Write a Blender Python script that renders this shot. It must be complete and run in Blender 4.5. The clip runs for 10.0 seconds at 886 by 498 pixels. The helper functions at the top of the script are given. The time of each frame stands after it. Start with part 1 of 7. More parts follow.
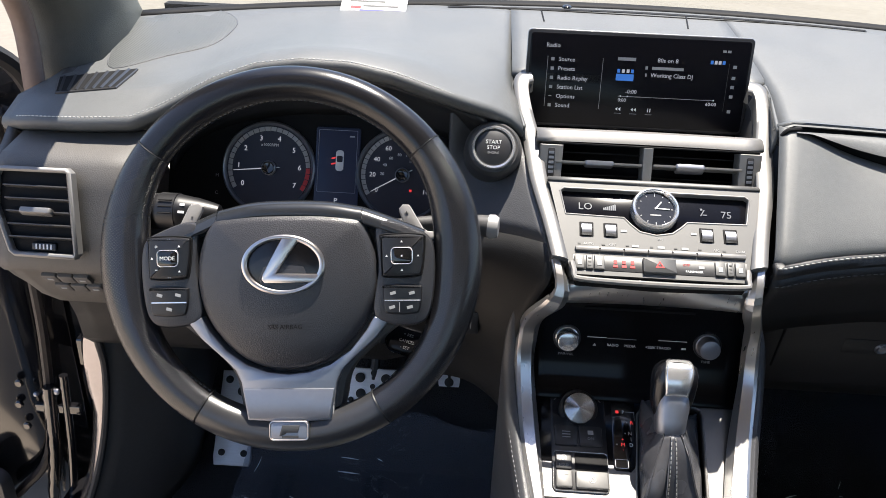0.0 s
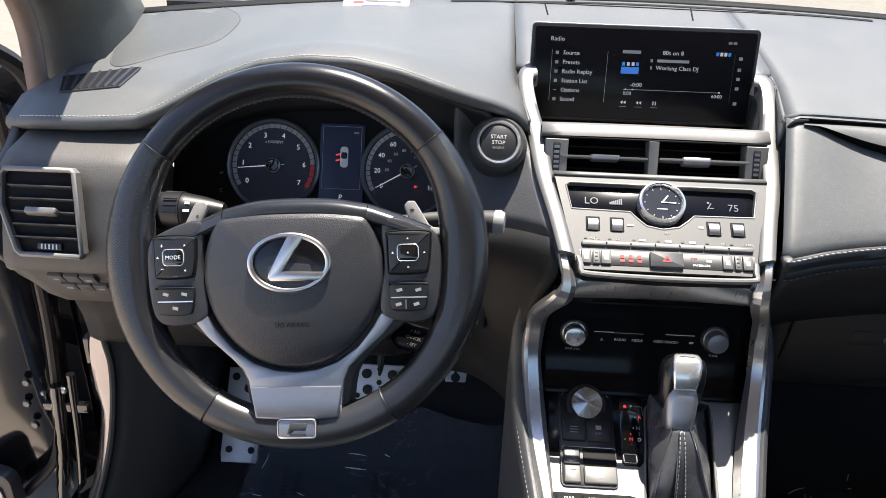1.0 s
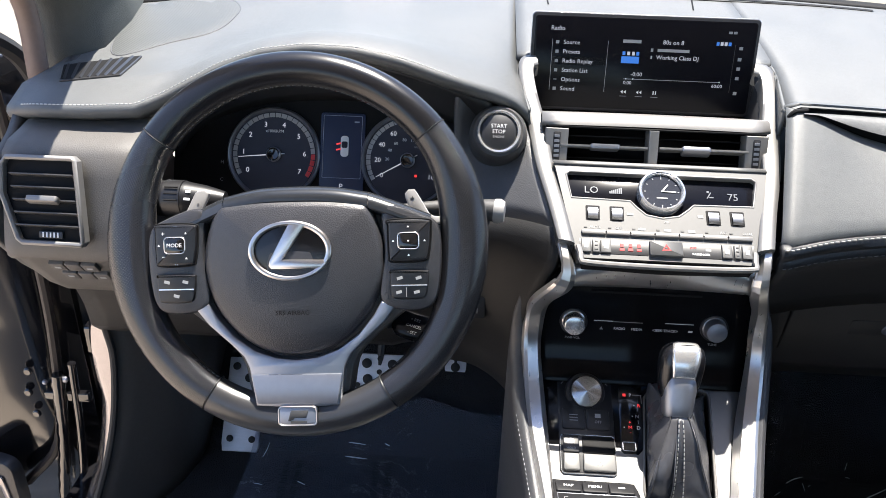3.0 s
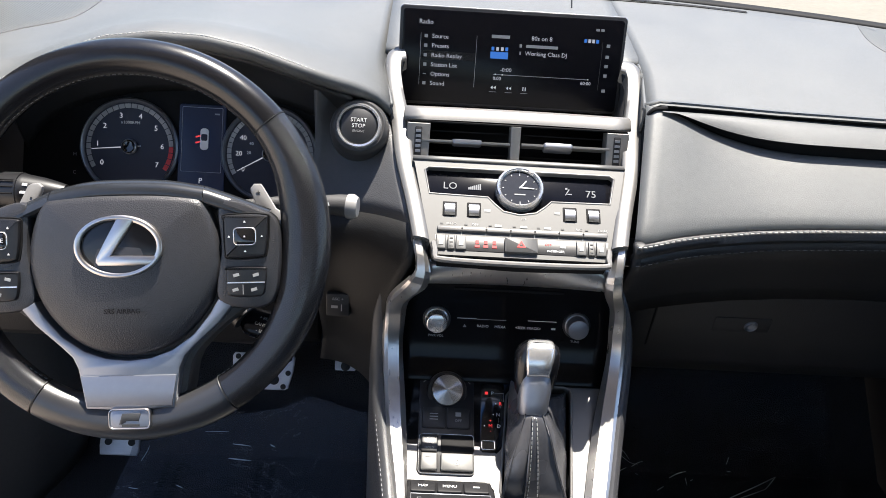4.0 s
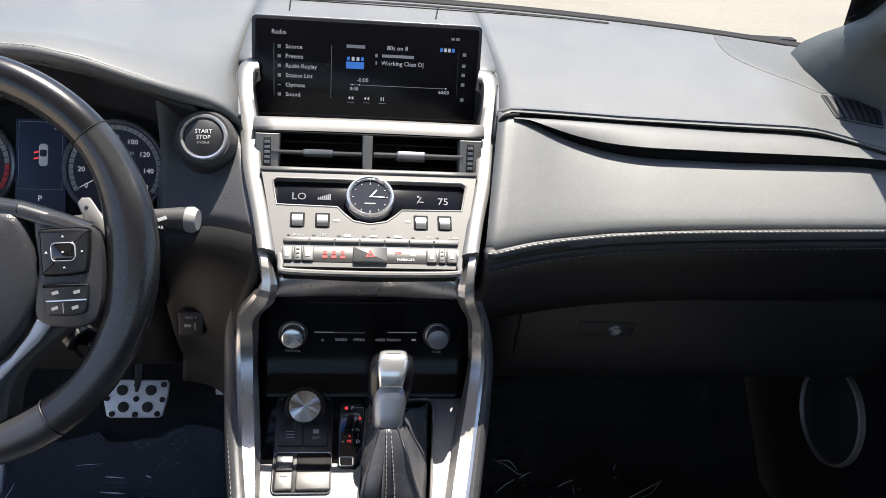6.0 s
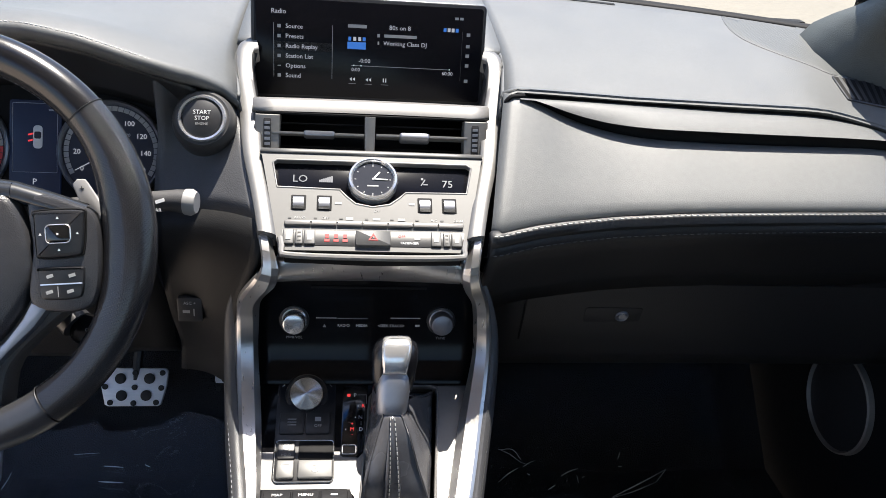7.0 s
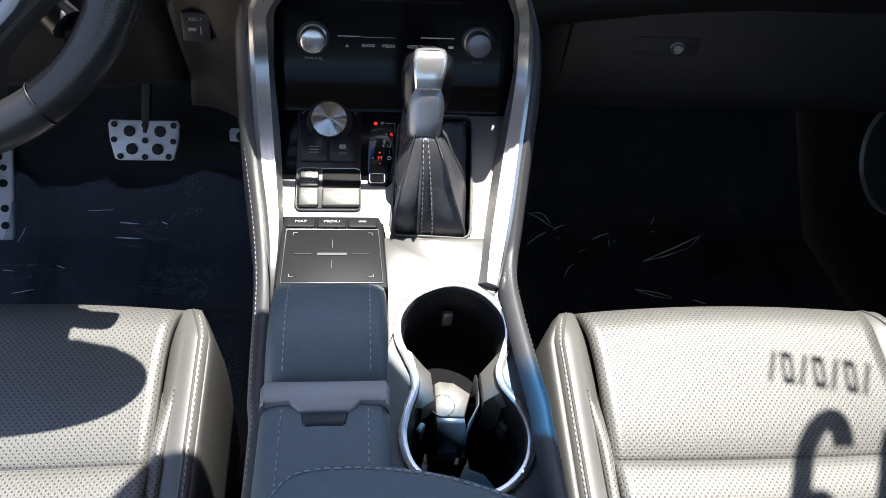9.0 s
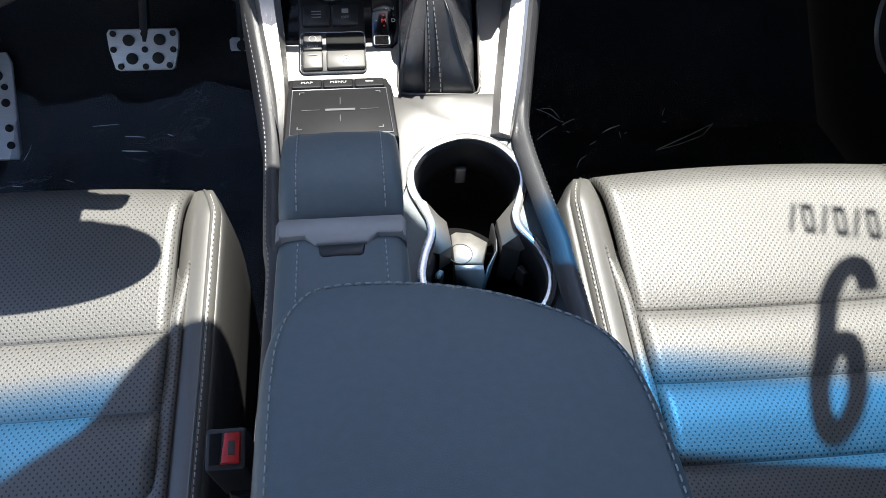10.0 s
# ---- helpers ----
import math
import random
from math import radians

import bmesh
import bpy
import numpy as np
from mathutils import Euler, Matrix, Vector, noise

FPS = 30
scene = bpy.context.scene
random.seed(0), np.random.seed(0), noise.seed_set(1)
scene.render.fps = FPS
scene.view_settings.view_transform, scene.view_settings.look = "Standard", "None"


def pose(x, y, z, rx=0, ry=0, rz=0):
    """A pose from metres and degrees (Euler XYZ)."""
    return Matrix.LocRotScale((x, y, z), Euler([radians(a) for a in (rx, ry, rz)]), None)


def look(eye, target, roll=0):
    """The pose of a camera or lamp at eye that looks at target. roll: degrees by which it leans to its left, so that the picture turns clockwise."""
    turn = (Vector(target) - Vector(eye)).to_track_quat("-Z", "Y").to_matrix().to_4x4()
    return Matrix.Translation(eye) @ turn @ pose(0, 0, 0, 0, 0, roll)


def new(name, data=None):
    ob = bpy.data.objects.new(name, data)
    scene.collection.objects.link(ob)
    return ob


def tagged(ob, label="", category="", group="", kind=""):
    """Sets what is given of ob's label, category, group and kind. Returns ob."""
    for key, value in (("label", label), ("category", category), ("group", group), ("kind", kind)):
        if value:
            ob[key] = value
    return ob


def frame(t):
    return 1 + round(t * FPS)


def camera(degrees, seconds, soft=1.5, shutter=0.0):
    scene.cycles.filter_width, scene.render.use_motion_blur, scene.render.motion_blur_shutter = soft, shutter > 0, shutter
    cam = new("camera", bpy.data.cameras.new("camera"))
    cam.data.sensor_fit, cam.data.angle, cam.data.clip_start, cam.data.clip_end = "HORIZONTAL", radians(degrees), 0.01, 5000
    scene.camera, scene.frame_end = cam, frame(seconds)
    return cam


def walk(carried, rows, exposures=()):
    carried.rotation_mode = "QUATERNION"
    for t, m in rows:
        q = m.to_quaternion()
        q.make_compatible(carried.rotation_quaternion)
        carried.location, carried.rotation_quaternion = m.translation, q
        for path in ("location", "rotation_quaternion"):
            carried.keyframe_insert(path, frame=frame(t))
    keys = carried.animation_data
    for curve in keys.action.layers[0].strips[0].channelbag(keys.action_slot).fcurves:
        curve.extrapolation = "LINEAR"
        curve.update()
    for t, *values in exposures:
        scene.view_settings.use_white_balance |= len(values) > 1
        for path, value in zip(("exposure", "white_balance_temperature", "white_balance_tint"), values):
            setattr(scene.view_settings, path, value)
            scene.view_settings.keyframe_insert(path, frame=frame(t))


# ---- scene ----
# ---- camera ----
cam = camera(57.5, 10.0, soft=0.85)
PATH = [
    (0.0, -0.2043, 0.1321, 1.0348, 2.16, -26.59, 2.30),
    (0.5, -0.2065, 0.1334, 1.0353, 2.52, -26.67, 1.80),
    (1.0, -0.2065, 0.1358, 1.0356, 2.47, -27.04, 1.61),
    (1.5, -0.2100, 0.1355, 1.0362, 2.60, -27.27, 1.64),
    (2.0, -0.2106, 0.1360, 1.0360, 2.44, -27.57, 1.75),
    (3.3, -0.2017, 0.1310, 1.0330, 2.45, -27.60, 1.67),
    (3.5, -0.1811, 0.1366, 1.0343, 2.35, -28.03, 1.93),
    (4.0, -0.1109, 0.1494, 1.0280, -2.11, -27.55, 3.90),
    (4.5, -0.0718, 0.1511, 1.0284, -4.65, -26.78, 4.52),
    (5.0, -0.0399, 0.1505, 1.0245, -6.04, -26.03, 4.54),
    (5.5, -0.0228, 0.1516, 1.0166, -7.07, -25.62, 4.53),
    (6.8, -0.0264, 0.1621, 1.0083, -7.63, -25.56, 4.53),
    (7.0, -0.0273, 0.1677, 0.9979, -7.66, -26.22, 4.55),
    (7.5, -0.0292, 0.1775, 0.9761, -7.71, -29.06, 4.63),
    (8.0, -0.0305, 0.1876, 0.9455, -7.84, -32.62, 4.83),
    (8.5, -0.0356, 0.1947, 0.9032, -7.84, -36.75, 5.01),
    (9.0, -0.0386, 0.1915, 0.8733, -7.84, -39.42, 5.14),
    (9.5, -0.0385, 0.1748, 0.8287, -7.62, -41.69, 4.76),
    (10.0, -0.0432, 0.1379, 0.7941, -7.17, -42.34, 1.83),
]


def aim(x, y, z, yaw, pitch, roll):
    """A camera at x, y, z with yaw to the left of +y, pitch up and roll, in degrees."""
    a, b = radians(yaw), radians(pitch)
    ahead = Vector((-math.sin(a) * math.cos(b), math.cos(a) * math.cos(b), math.sin(b)))
    return look((x, y, z), Vector((x, y, z)) + ahead, roll)


walk(cam, [(t, aim(*row)) for t, *row in PATH], exposures=[(0.0, 1.72, 6420, 15), (1.0, 1.76, 6400, 15), (2.0, 2.06, 6300, 15), (3.5, 2.06, 6320, 15), (4.2, 1.76, 6380, 15), (5.5, 1.72, 6420, 15), (7.0, 1.76, 6380, 15), (8.5, 1.80, 6220, 14), (10.0, 1.62, 6200, 12)])

# ---- light ----
SUN_WAY = Vector((-0.12, -0.245, -1.0)).normalized()
world = bpy.data.worlds.new("sky")
scene.world = world
world.use_nodes = True
wn = world.node_tree.nodes
sky = wn.new("ShaderNodeTexSky")
sky.sky_type = "NISHITA"
sky.sun_disc = False
sky.sun_elevation = math.asin(-SUN_WAY.z)
sky.sun_rotation = math.atan2(-SUN_WAY.x, -SUN_WAY.y)
world.node_tree.links.new(sky.outputs[0], wn["Background"].inputs[0])
wn["Background"].inputs[1].default_value = 0.095
sun = new("sun", bpy.data.lights.new("sun", "SUN"))
sun.data.energy, sun.data.angle, sun.data.color = 4.3, radians(0.5), (1.0, 0.92, 0.80)
sun.matrix_world = look((0, 0, 5), Vector((0, 0, 5)) + SUN_WAY)

# ---- materials ----


def mat(name, col, rough=0.5, metal=0.0, var=0.12, scale=9.0, fine=160.0, bump=0.0, bscale=900.0, coat=0.0, spec=0.5, dist=0.0006, streak=None):
    """A surface with cloudy and fine variation in colour and roughness, and a fine relief."""
    m = bpy.data.materials.new(name)
    m.use_nodes = True
    nt, n, ln = m.node_tree, m.node_tree.nodes, m.node_tree.links
    p = n["Principled BSDF"]
    p.inputs["Metallic"].default_value = metal
    p.inputs["Coat Weight"].default_value = coat
    p.inputs["Coat Roughness"].default_value = 0.06
    p.inputs["Specular IOR Level"].default_value = spec
    tc = n.new("ShaderNodeTexCoord")
    src = tc.outputs["Object"]
    if streak:
        mp = n.new("ShaderNodeMapping")
        mp.inputs["Scale"].default_value = streak
        ln.new(src, mp.inputs[0])
        src = mp.outputs[0]
    a, b = n.new("ShaderNodeTexNoise"), n.new("ShaderNodeTexNoise")
    for t, s in ((a, scale), (b, fine)):
        t.inputs["Scale"].default_value = s
        t.inputs["Detail"].default_value = 4
        ln.new(src, t.inputs["Vector"])
    add = n.new("ShaderNodeMath")
    add.operation = "ADD"
    ln.new(a.outputs["Fac"], add.inputs[0])
    ln.new(b.outputs["Fac"], add.inputs[1])
    mr = n.new("ShaderNodeMapRange")
    mr.inputs["From Min"].default_value, mr.inputs["From Max"].default_value = 0.6, 1.4
    ln.new(add.outputs[0], mr.inputs["Value"])
    mix = n.new("ShaderNodeMix")
    mix.data_type = "RGBA"
    mix.inputs["A"].default_value = (*[c * (1 - var) for c in col], 1)
    mix.inputs["B"].default_value = (*[min(1, c * (1 + var)) for c in col], 1)
    ln.new(mr.outputs[0], mix.inputs["Factor"])
    ln.new(mix.outputs["Result"], p.inputs["Base Color"])
    mr2 = n.new("ShaderNodeMapRange")
    mr2.inputs["To Min"].default_value, mr2.inputs["To Max"].default_value = max(0.02, rough - 0.07), min(1, rough + 0.07)
    ln.new(a.outputs["Fac"], mr2.inputs["Value"])
    ln.new(mr2.outputs[0], p.inputs["Roughness"])
    if bump:
        v = n.new("ShaderNodeTexVoronoi")
        v.inputs["Scale"].default_value = bscale
        ln.new(tc.outputs["Object"], v.inputs["Vector"])
        bp = n.new("ShaderNodeBump")
        bp.inputs["Strength"].default_value = bump
        bp.inputs["Distance"].default_value = dist
        ln.new(v.outputs["Distance"], bp.inputs["Height"])
        ln.new(bp.outputs[0], p.inputs["Normal"])
    return m


def perforated(m, pitch, hole, coord="UV", dark=0.25):
    """Adds staggered pin holes to a leather made by mat()."""
    n, ln = m.node_tree.nodes, m.node_tree.links
    p = n["Principled BSDF"]
    tc = n.new("ShaderNodeTexCoord")
    best = None
    for off in (0.0, 0.5):
        mp = n.new("ShaderNodeMapping")
        mp.inputs["Scale"].default_value = (1 / pitch, 1 / (pitch * 1.0), 0)
        mp.inputs["Location"].default_value = (off, off, 0)
        ln.new(tc.outputs[coord], mp.inputs[0])
        fr = n.new("ShaderNodeVectorMath")
        fr.operation = "FRACTION"
        ln.new(mp.outputs[0], fr.inputs[0])
        ds = n.new("ShaderNodeVectorMath")
        ds.operation = "DISTANCE"
        ds.inputs[1].default_value = (0.5, 0.5, 0)
        ln.new(fr.outputs[0], ds.inputs[0])
        if best is None:
            best = ds.outputs["Value"]
        else:
            mn = n.new("ShaderNodeMath")
            mn.operation = "MINIMUM"
            ln.new(best, mn.inputs[0])
            ln.new(ds.outputs["Value"], mn.inputs[1])
            best = mn.outputs[0]
    r = n.new("ShaderNodeMapRange")
    r.inputs["From Min"].default_value, r.inputs["From Max"].default_value = hole * 0.8, hole * 1.2
    ln.new(best, r.inputs["Value"])
    old = p.inputs["Base Color"].links[0].from_socket
    mx = n.new("ShaderNodeMix")
    mx.data_type = "RGBA"
    mx.inputs["A"].default_value = (0.012 * dark * 4, 0.012 * dark * 4, 0.014 * dark * 4, 1)
    ln.new(r.outputs[0], mx.inputs["Factor"])
    ln.new(old, mx.inputs["B"])
    ln.new(mx.outputs["Result"], p.inputs["Base Color"])
    bp = n.new("ShaderNodeBump")
    bp.inputs["Distance"].default_value = 0.001
    bp.inputs["Strength"].default_value = 0.4
    ln.new(r.outputs[0], bp.inputs["Height"])
    if p.inputs["Normal"].links:
        ln.new(p.inputs["Normal"].links[0].from_socket, bp.inputs["Normal"])
    ln.new(bp.outputs[0], p.inputs["Normal"])
    return m


def glow(name, col, power):
    """A lit display colour."""
    m = bpy.data.materials.new(name)
    m.use_nodes = True
    p = m.node_tree.nodes["Principled BSDF"]
    p.inputs["Base Color"].default_value = (*[c * 0.06 for c in col], 1)
    p.inputs["Roughness"].default_value = 0.4
    p.inputs["Emission Color"].default_value = (*col, 1)
    p.inputs["Emission Strength"].default_value = power
    return m


def clear(name, col=(1, 1, 1), rough=0.0, ior=1.45, crease=0.0):
    """Thin glass: lets light through with a tint, and mirrors a little."""
    m = bpy.data.materials.new(name)
    m.use_nodes = True
    nt, n, ln = m.node_tree, m.node_tree.nodes, m.node_tree.links
    n.remove(n["Principled BSDF"])
    tr, gl, mx, fr = n.new("ShaderNodeBsdfTransparent"), n.new("ShaderNodeBsdfGlossy"), n.new("ShaderNodeMixShader"), n.new("ShaderNodeFresnel")
    tr.inputs[0].default_value = (*col, 1)
    gl.inputs["Roughness"].default_value = rough
    if crease:
        tc, nz, bp = n.new("ShaderNodeTexCoord"), n.new("ShaderNodeTexNoise"), n.new("ShaderNodeBump")
        nz.inputs["Scale"].default_value, nz.inputs["Detail"].default_value, nz.inputs["Distortion"].default_value = crease, 2, 1.2
        bp.inputs["Strength"].default_value, bp.inputs["Distance"].default_value = 0.8, 0.012
        ln.new(tc.outputs["Object"], nz.inputs["Vector"])
        ln.new(nz.outputs["Fac"], bp.inputs["Height"])
        ln.new(bp.outputs[0], gl.inputs["Normal"])
        ln.new(bp.outputs[0], fr.inputs["Normal"])
    fr.inputs["IOR"].default_value = ior
    ln.new(fr.outputs[0], mx.inputs[0])
    ln.new(tr.outputs[0], mx.inputs[1])
    ln.new(gl.outputs[0], mx.inputs[2])
    ln.new(mx.outputs[0], n["Material Output"].inputs[0])
    return m


DASH = mat("dash_leather", (0.102, 0.106, 0.107), 0.5, var=0.1, scale=14, bump=0.3, bscale=1300, spec=0.5)
ROLL = mat("dark_leather", (0.017, 0.017, 0.019), 0.42, var=0.15, bump=0.3, bscale=1100)
GLOVE = mat("glovebox_plastic", (0.018, 0.0175, 0.019), 0.5, var=0.15, bump=0.3, bscale=1000)
JAMB = mat("jamb_paint", (0.27, 0.25, 0.25), 0.16, metal=0.8, var=0.1, coat=0.6)
DASHSIDE = mat("side_leather", (0.080, 0.081, 0.087), 0.5, var=0.1, bump=0.35, bscale=700)
SEAT = perforated(mat("seat_leather_perforated", (0.124, 0.123, 0.117), 0.44, var=0.07, bump=0.25, bscale=600, spec=0.9), 0.0057, 0.145)
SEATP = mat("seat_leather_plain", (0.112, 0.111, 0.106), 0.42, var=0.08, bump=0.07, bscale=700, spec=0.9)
# the plain seat leather again, darkened in colour for the shaded flanks
SEATD = mat("seat_leather_side_shaded", (0.045, 0.045, 0.045), 0.42, var=0.08, bump=0.12, bscale=700)
ARM = mat("armrest_leather", (0.122, 0.154, 0.172), 0.46, var=0.1, bump=0.25, bscale=1200)
GRIP = mat("rim_leather_smooth", (0.010, 0.010, 0.012), 0.22, var=0.15, bump=0.1, bscale=1500, dist=0.0004)
# smooth rim leather in a lighter colour, for the sunlit lower rim
GRIPB = mat("rim_leather_sunlit", (0.030, 0.030, 0.032), 0.3, var=0.12, bump=0.1, bscale=1500, spec=0.7, dist=0.0004)
GRIPP = perforated(mat("rim_leather_perforated", (0.011, 0.011, 0.0135), 0.25, var=0.12, spec=0.7), 0.0036, 0.20, dark=0.15)
HUB = mat("hub_grain", (0.036, 0.036, 0.040), 0.33, var=0.12, bump=0.4, bscale=850, dist=0.0006)
BOOT = mat("boot_leather", (0.075, 0.075, 0.082), 0.28, var=0.15, bump=0.15, bscale=1300, spec=0.7)
HUBTOP = mat("hub_satin_black", (0.022, 0.024, 0.028), 0.24, var=0.12, spec=0.6)
EMBLEM = mat("emblem_metal", (0.56, 0.53, 0.52), 0.3, metal=1.0, var=0.06)
TRIM = mat("brushed_trim", (0.60, 0.585, 0.57), 0.3, metal=0.9, var=0.03, streak=(40, 6, 6), fine=120)
FLANK = mat("flank_leather", (0.060, 0.061, 0.066), 0.42, var=0.12, bump=0.25, bscale=1100)
PLAST = mat("dark_plastic", (0.056, 0.054, 0.053), 0.5, var=0.12, bump=0.3, bscale=900)
# near-black, so that the lower dash reads as shaded
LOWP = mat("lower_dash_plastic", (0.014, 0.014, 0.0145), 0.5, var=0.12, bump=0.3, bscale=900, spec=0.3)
KNEE = mat("knee_plastic", (0.094, 0.088, 0.082), 0.55, var=0.1, bump=0.3, bscale=800)
PILLAR = mat("pillar_grain", (0.052, 0.058, 0.056), 0.6, var=0.1, bump=0.4, bscale=700, dist=0.0008)
BLACK = mat("black_plastic", (0.024, 0.024, 0.026), 0.42, var=0.2)
TOUCH = mat("touch_black", (0.014, 0.014, 0.016), 0.55, var=0.15, spec=0.25)
SWITCH = mat("switch_black", (0.013, 0.013, 0.015), 0.4, var=0.2)
PIANO = mat("gloss_black", (0.008, 0.008, 0.009), 0.12, var=0.3, coat=0.6)
DEEP = mat("deep_black", (0.007, 0.007, 0.0078), 0.7, var=0.2, spec=0.2)
SIDETR = mat("side_trim_silver", (0.165, 0.162, 0.158), 0.44, metal=0.5, var=0.05, streak=(6, 40, 6), fine=120)
SATIN = mat("satin_silver", (0.235, 0.228, 0.22), 0.52, metal=0.6, var=0.06)
AUDIO = mat("audio_black", (0.006, 0.006, 0.007), 0.12, var=0.2, spec=0.16)
PANEL = mat("panel_silver", (0.102, 0.101, 0.099), 0.5, metal=0.25, var=0.04)
TOPPL = mat("console_top_grey", (0.12, 0.118, 0.115), 0.38, metal=0.25, spec=0.8, var=0.06)
DIVIDER = mat("divider_plastic", (0.15, 0.145, 0.13), 0.35, var=0.25, scale=60)
CUPW = mat("cup_black", (0.008, 0.008, 0.009), 0.8, var=0.2, spec=0.1)
CHROME = mat("chrome", (0.72, 0.72, 0.72), 0.2, metal=0.75, var=0.03)
SPOKE = mat("spoke_silver", (0.30, 0.31, 0.345), 0.42, metal=0.85, var=0.05)
PEDAL = mat("pedal_aluminium", (0.80, 0.80, 0.83), 0.35, metal=0.1, var=0.08, streak=(6, 60, 6), fine=300)
PADDLE = mat("pale_grey_plastic", (0.34, 0.33, 0.325), 0.45, metal=0.2, var=0.05)
RADIAL = mat("turned_aluminium", (0.60, 0.61, 0.62), 0.2, metal=1.0, var=0.04)
# near-white colour stands in for light glinting on film creases
GLINT = mat("film_crease_glint", (0.80, 0.84, 0.86), 0.2, var=0.02, spec=1.0)
SEALD = mat("seal_rubber", (0.022, 0.017, 0.015), 0.5)
RUBBER = mat("rubber", (0.02, 0.02, 0.02), 0.7)
THREAD = mat("thread", (0.62, 0.61, 0.58), 0.7)
THREADL = mat("thread_pale_blue", (0.42, 0.45, 0.48), 0.7)
THREADD = mat("thread_dark", (0.10, 0.10, 0.10), 0.7)
CARPET = mat("carpet", (0.026, 0.026, 0.030), 0.95, var=0.4, fine=500, bump=1.0, bscale=500, dist=0.003)
PAINT = mat("black_paint", (0.006, 0.006, 0.007), 0.15, var=0.1, coat=1.0)
HEAD = mat("headliner", (0.30, 0.29, 0.28), 0.9, var=0.06)
CONC = mat("concrete", (0.50, 0.43, 0.345), 0.85, var=0.1, scale=0.6, fine=20)
DIRT = mat("gravel", (0.175, 0.16, 0.128), 0.9, var=0.15, scale=0.4, fine=15)
INK = mat("white_ink", (0.75, 0.75, 0.75), 0.5, var=0.02)
INKG = mat("grey_ink", (0.33, 0.33, 0.33), 0.5, var=0.02)
INKM = mat("faint_ink", (0.13, 0.13, 0.135), 0.5, var=0.02)
INKD = mat("dark_ink", (0.05, 0.05, 0.05), 0.5, var=0.02)
RED = mat("red_plastic", (0.55, 0.03, 0.03), 0.35)
LITW = glow("lit_white", (0.85, 0.9, 1.0), 0.13)
LITD = glow("lit_dim", (0.7, 0.75, 0.9), 0.05)
LITR = glow("lit_red", (1.0, 0.06, 0.06), 0.24)
LITB = glow("lit_blue", (0.05, 0.25, 0.85), 0.18)
LITG = glow("lit_green", (0.1, 0.8, 0.2), 0.5)
LCD = glow("lcd_glow", (0.03, 0.06, 0.17), 0.03)
SCREEN = mat("screen_glass", (0.005, 0.005, 0.007), 0.2, var=0.1, spec=0.16)
DIAL = mat("dial_face", (0.012, 0.015, 0.03), 0.5, var=0.1)
GLASS = clear("window_glass", (0.93, 0.96, 0.94))
TINTS = [clear("windshield_blue_band", tone) for tone in ((0.78, 0.88, 0.97), (0.56, 0.74, 0.95), (0.34, 0.60, 0.92), (0.17, 0.46, 0.88), (0.06, 0.36, 0.84))]
FILM = clear("plastic_film", (0.86, 0.87, 0.92), 0.10, 1.8, crease=9.0)
FILMP = clear("plastic_film_low_haze", (0.88, 0.88, 0.92), 0.06, 1.45, crease=9.0)
# both films get a pale blue haze, painted in for reflected light and glare
for film, amount in ((FILM, 0.17), (FILMP, 0.045)):
    fn, fk = film.node_tree.nodes, film.node_tree.links
    haze, both = fn.new("ShaderNodeBsdfDiffuse"), fn.new("ShaderNodeMixShader")
    haze.inputs[0].default_value = (0.42, 0.47, 0.58, 1)
    both.inputs[0].default_value = amount
    last = fn["Material Output"].inputs[0].links[0].from_socket
    fk.new(last, both.inputs[1])
    fk.new(haze.outputs[0], both.inputs[2])
    fk.new(both.outputs[0], fn["Material Output"].inputs[0])

# ---- building blocks ----


def cr(points, n):
    """n points on a smooth curve through the given ones, evenly spread along it."""
    p = [Vector(q) for q in points]
    p = [p[0] * 2 - p[1], *p, p[-1] * 2 - p[-2]]
    dense = []
    for i in range(1, len(p) - 2):
        for k in range(24):
            t = k / 24
            a, b, c, d = p[i - 1 : i + 3]
            dense.append(0.5 * (2 * b + (c - a) * t + (2 * a - 5 * b + 4 * c - d) * t * t + (3 * b - a - 3 * c + d) * t**3))
    dense.append(p[-2])
    s = np.r_[0, np.cumsum([(dense[i + 1] - dense[i]).length for i in range(len(dense) - 1)])]
    out = []
    for q in np.linspace(0, s[-1], n):
        i = min(len(dense) - 2, max(0, int(np.searchsorted(s, q)) - 1))
        w = (q - s[i]) / max(1e-9, s[i + 1] - s[i])
        out.append(dense[i].lerp(dense[i + 1], w))
    return out


def plane_at(o, lean, x=(1, 0, 0), roll=0.0):
    """A frame at o: u to the right, v up a face that leans back by lean degrees, n out of it to the driver."""
    a = radians(lean)
    v = Vector((0, math.sin(a), math.cos(a)))
    u = Vector(x)
    m = Matrix((u, v, u.cross(v))).transposed().to_4x4()
    m.translation = o
    return m @ Matrix.Rotation(radians(roll), 4, "Z")


def mirror(points):
    return [(-p[0], p[1], p[2]) for p in points]


def part(name, bm, material, parent=None, label="", solid=0.0, sharp=38, smooth=True, kind=""):
    """Links a bmesh as one mesh object under a thing or a part."""
    me = bpy.data.meshes.new(name)
    bm.normal_update()
    bm.to_mesh(me)
    bm.free()
    me.materials.append(material)
    if smooth:
        me.polygons.foreach_set("use_smooth", [True] * len(me.polygons))
        me.set_sharp_from_angle(angle=radians(sharp))
    ob = new(name, me)
    if parent is not None:
        ob.parent = parent
        ob.matrix_parent_inverse = parent.matrix_world.inverted()
    if solid:
        s = ob.modifiers.new("thick", "SOLIDIFY")
        s.thickness, s.offset = solid, -1
    if label or kind:
        tagged(ob, label, kind=kind)
    return ob


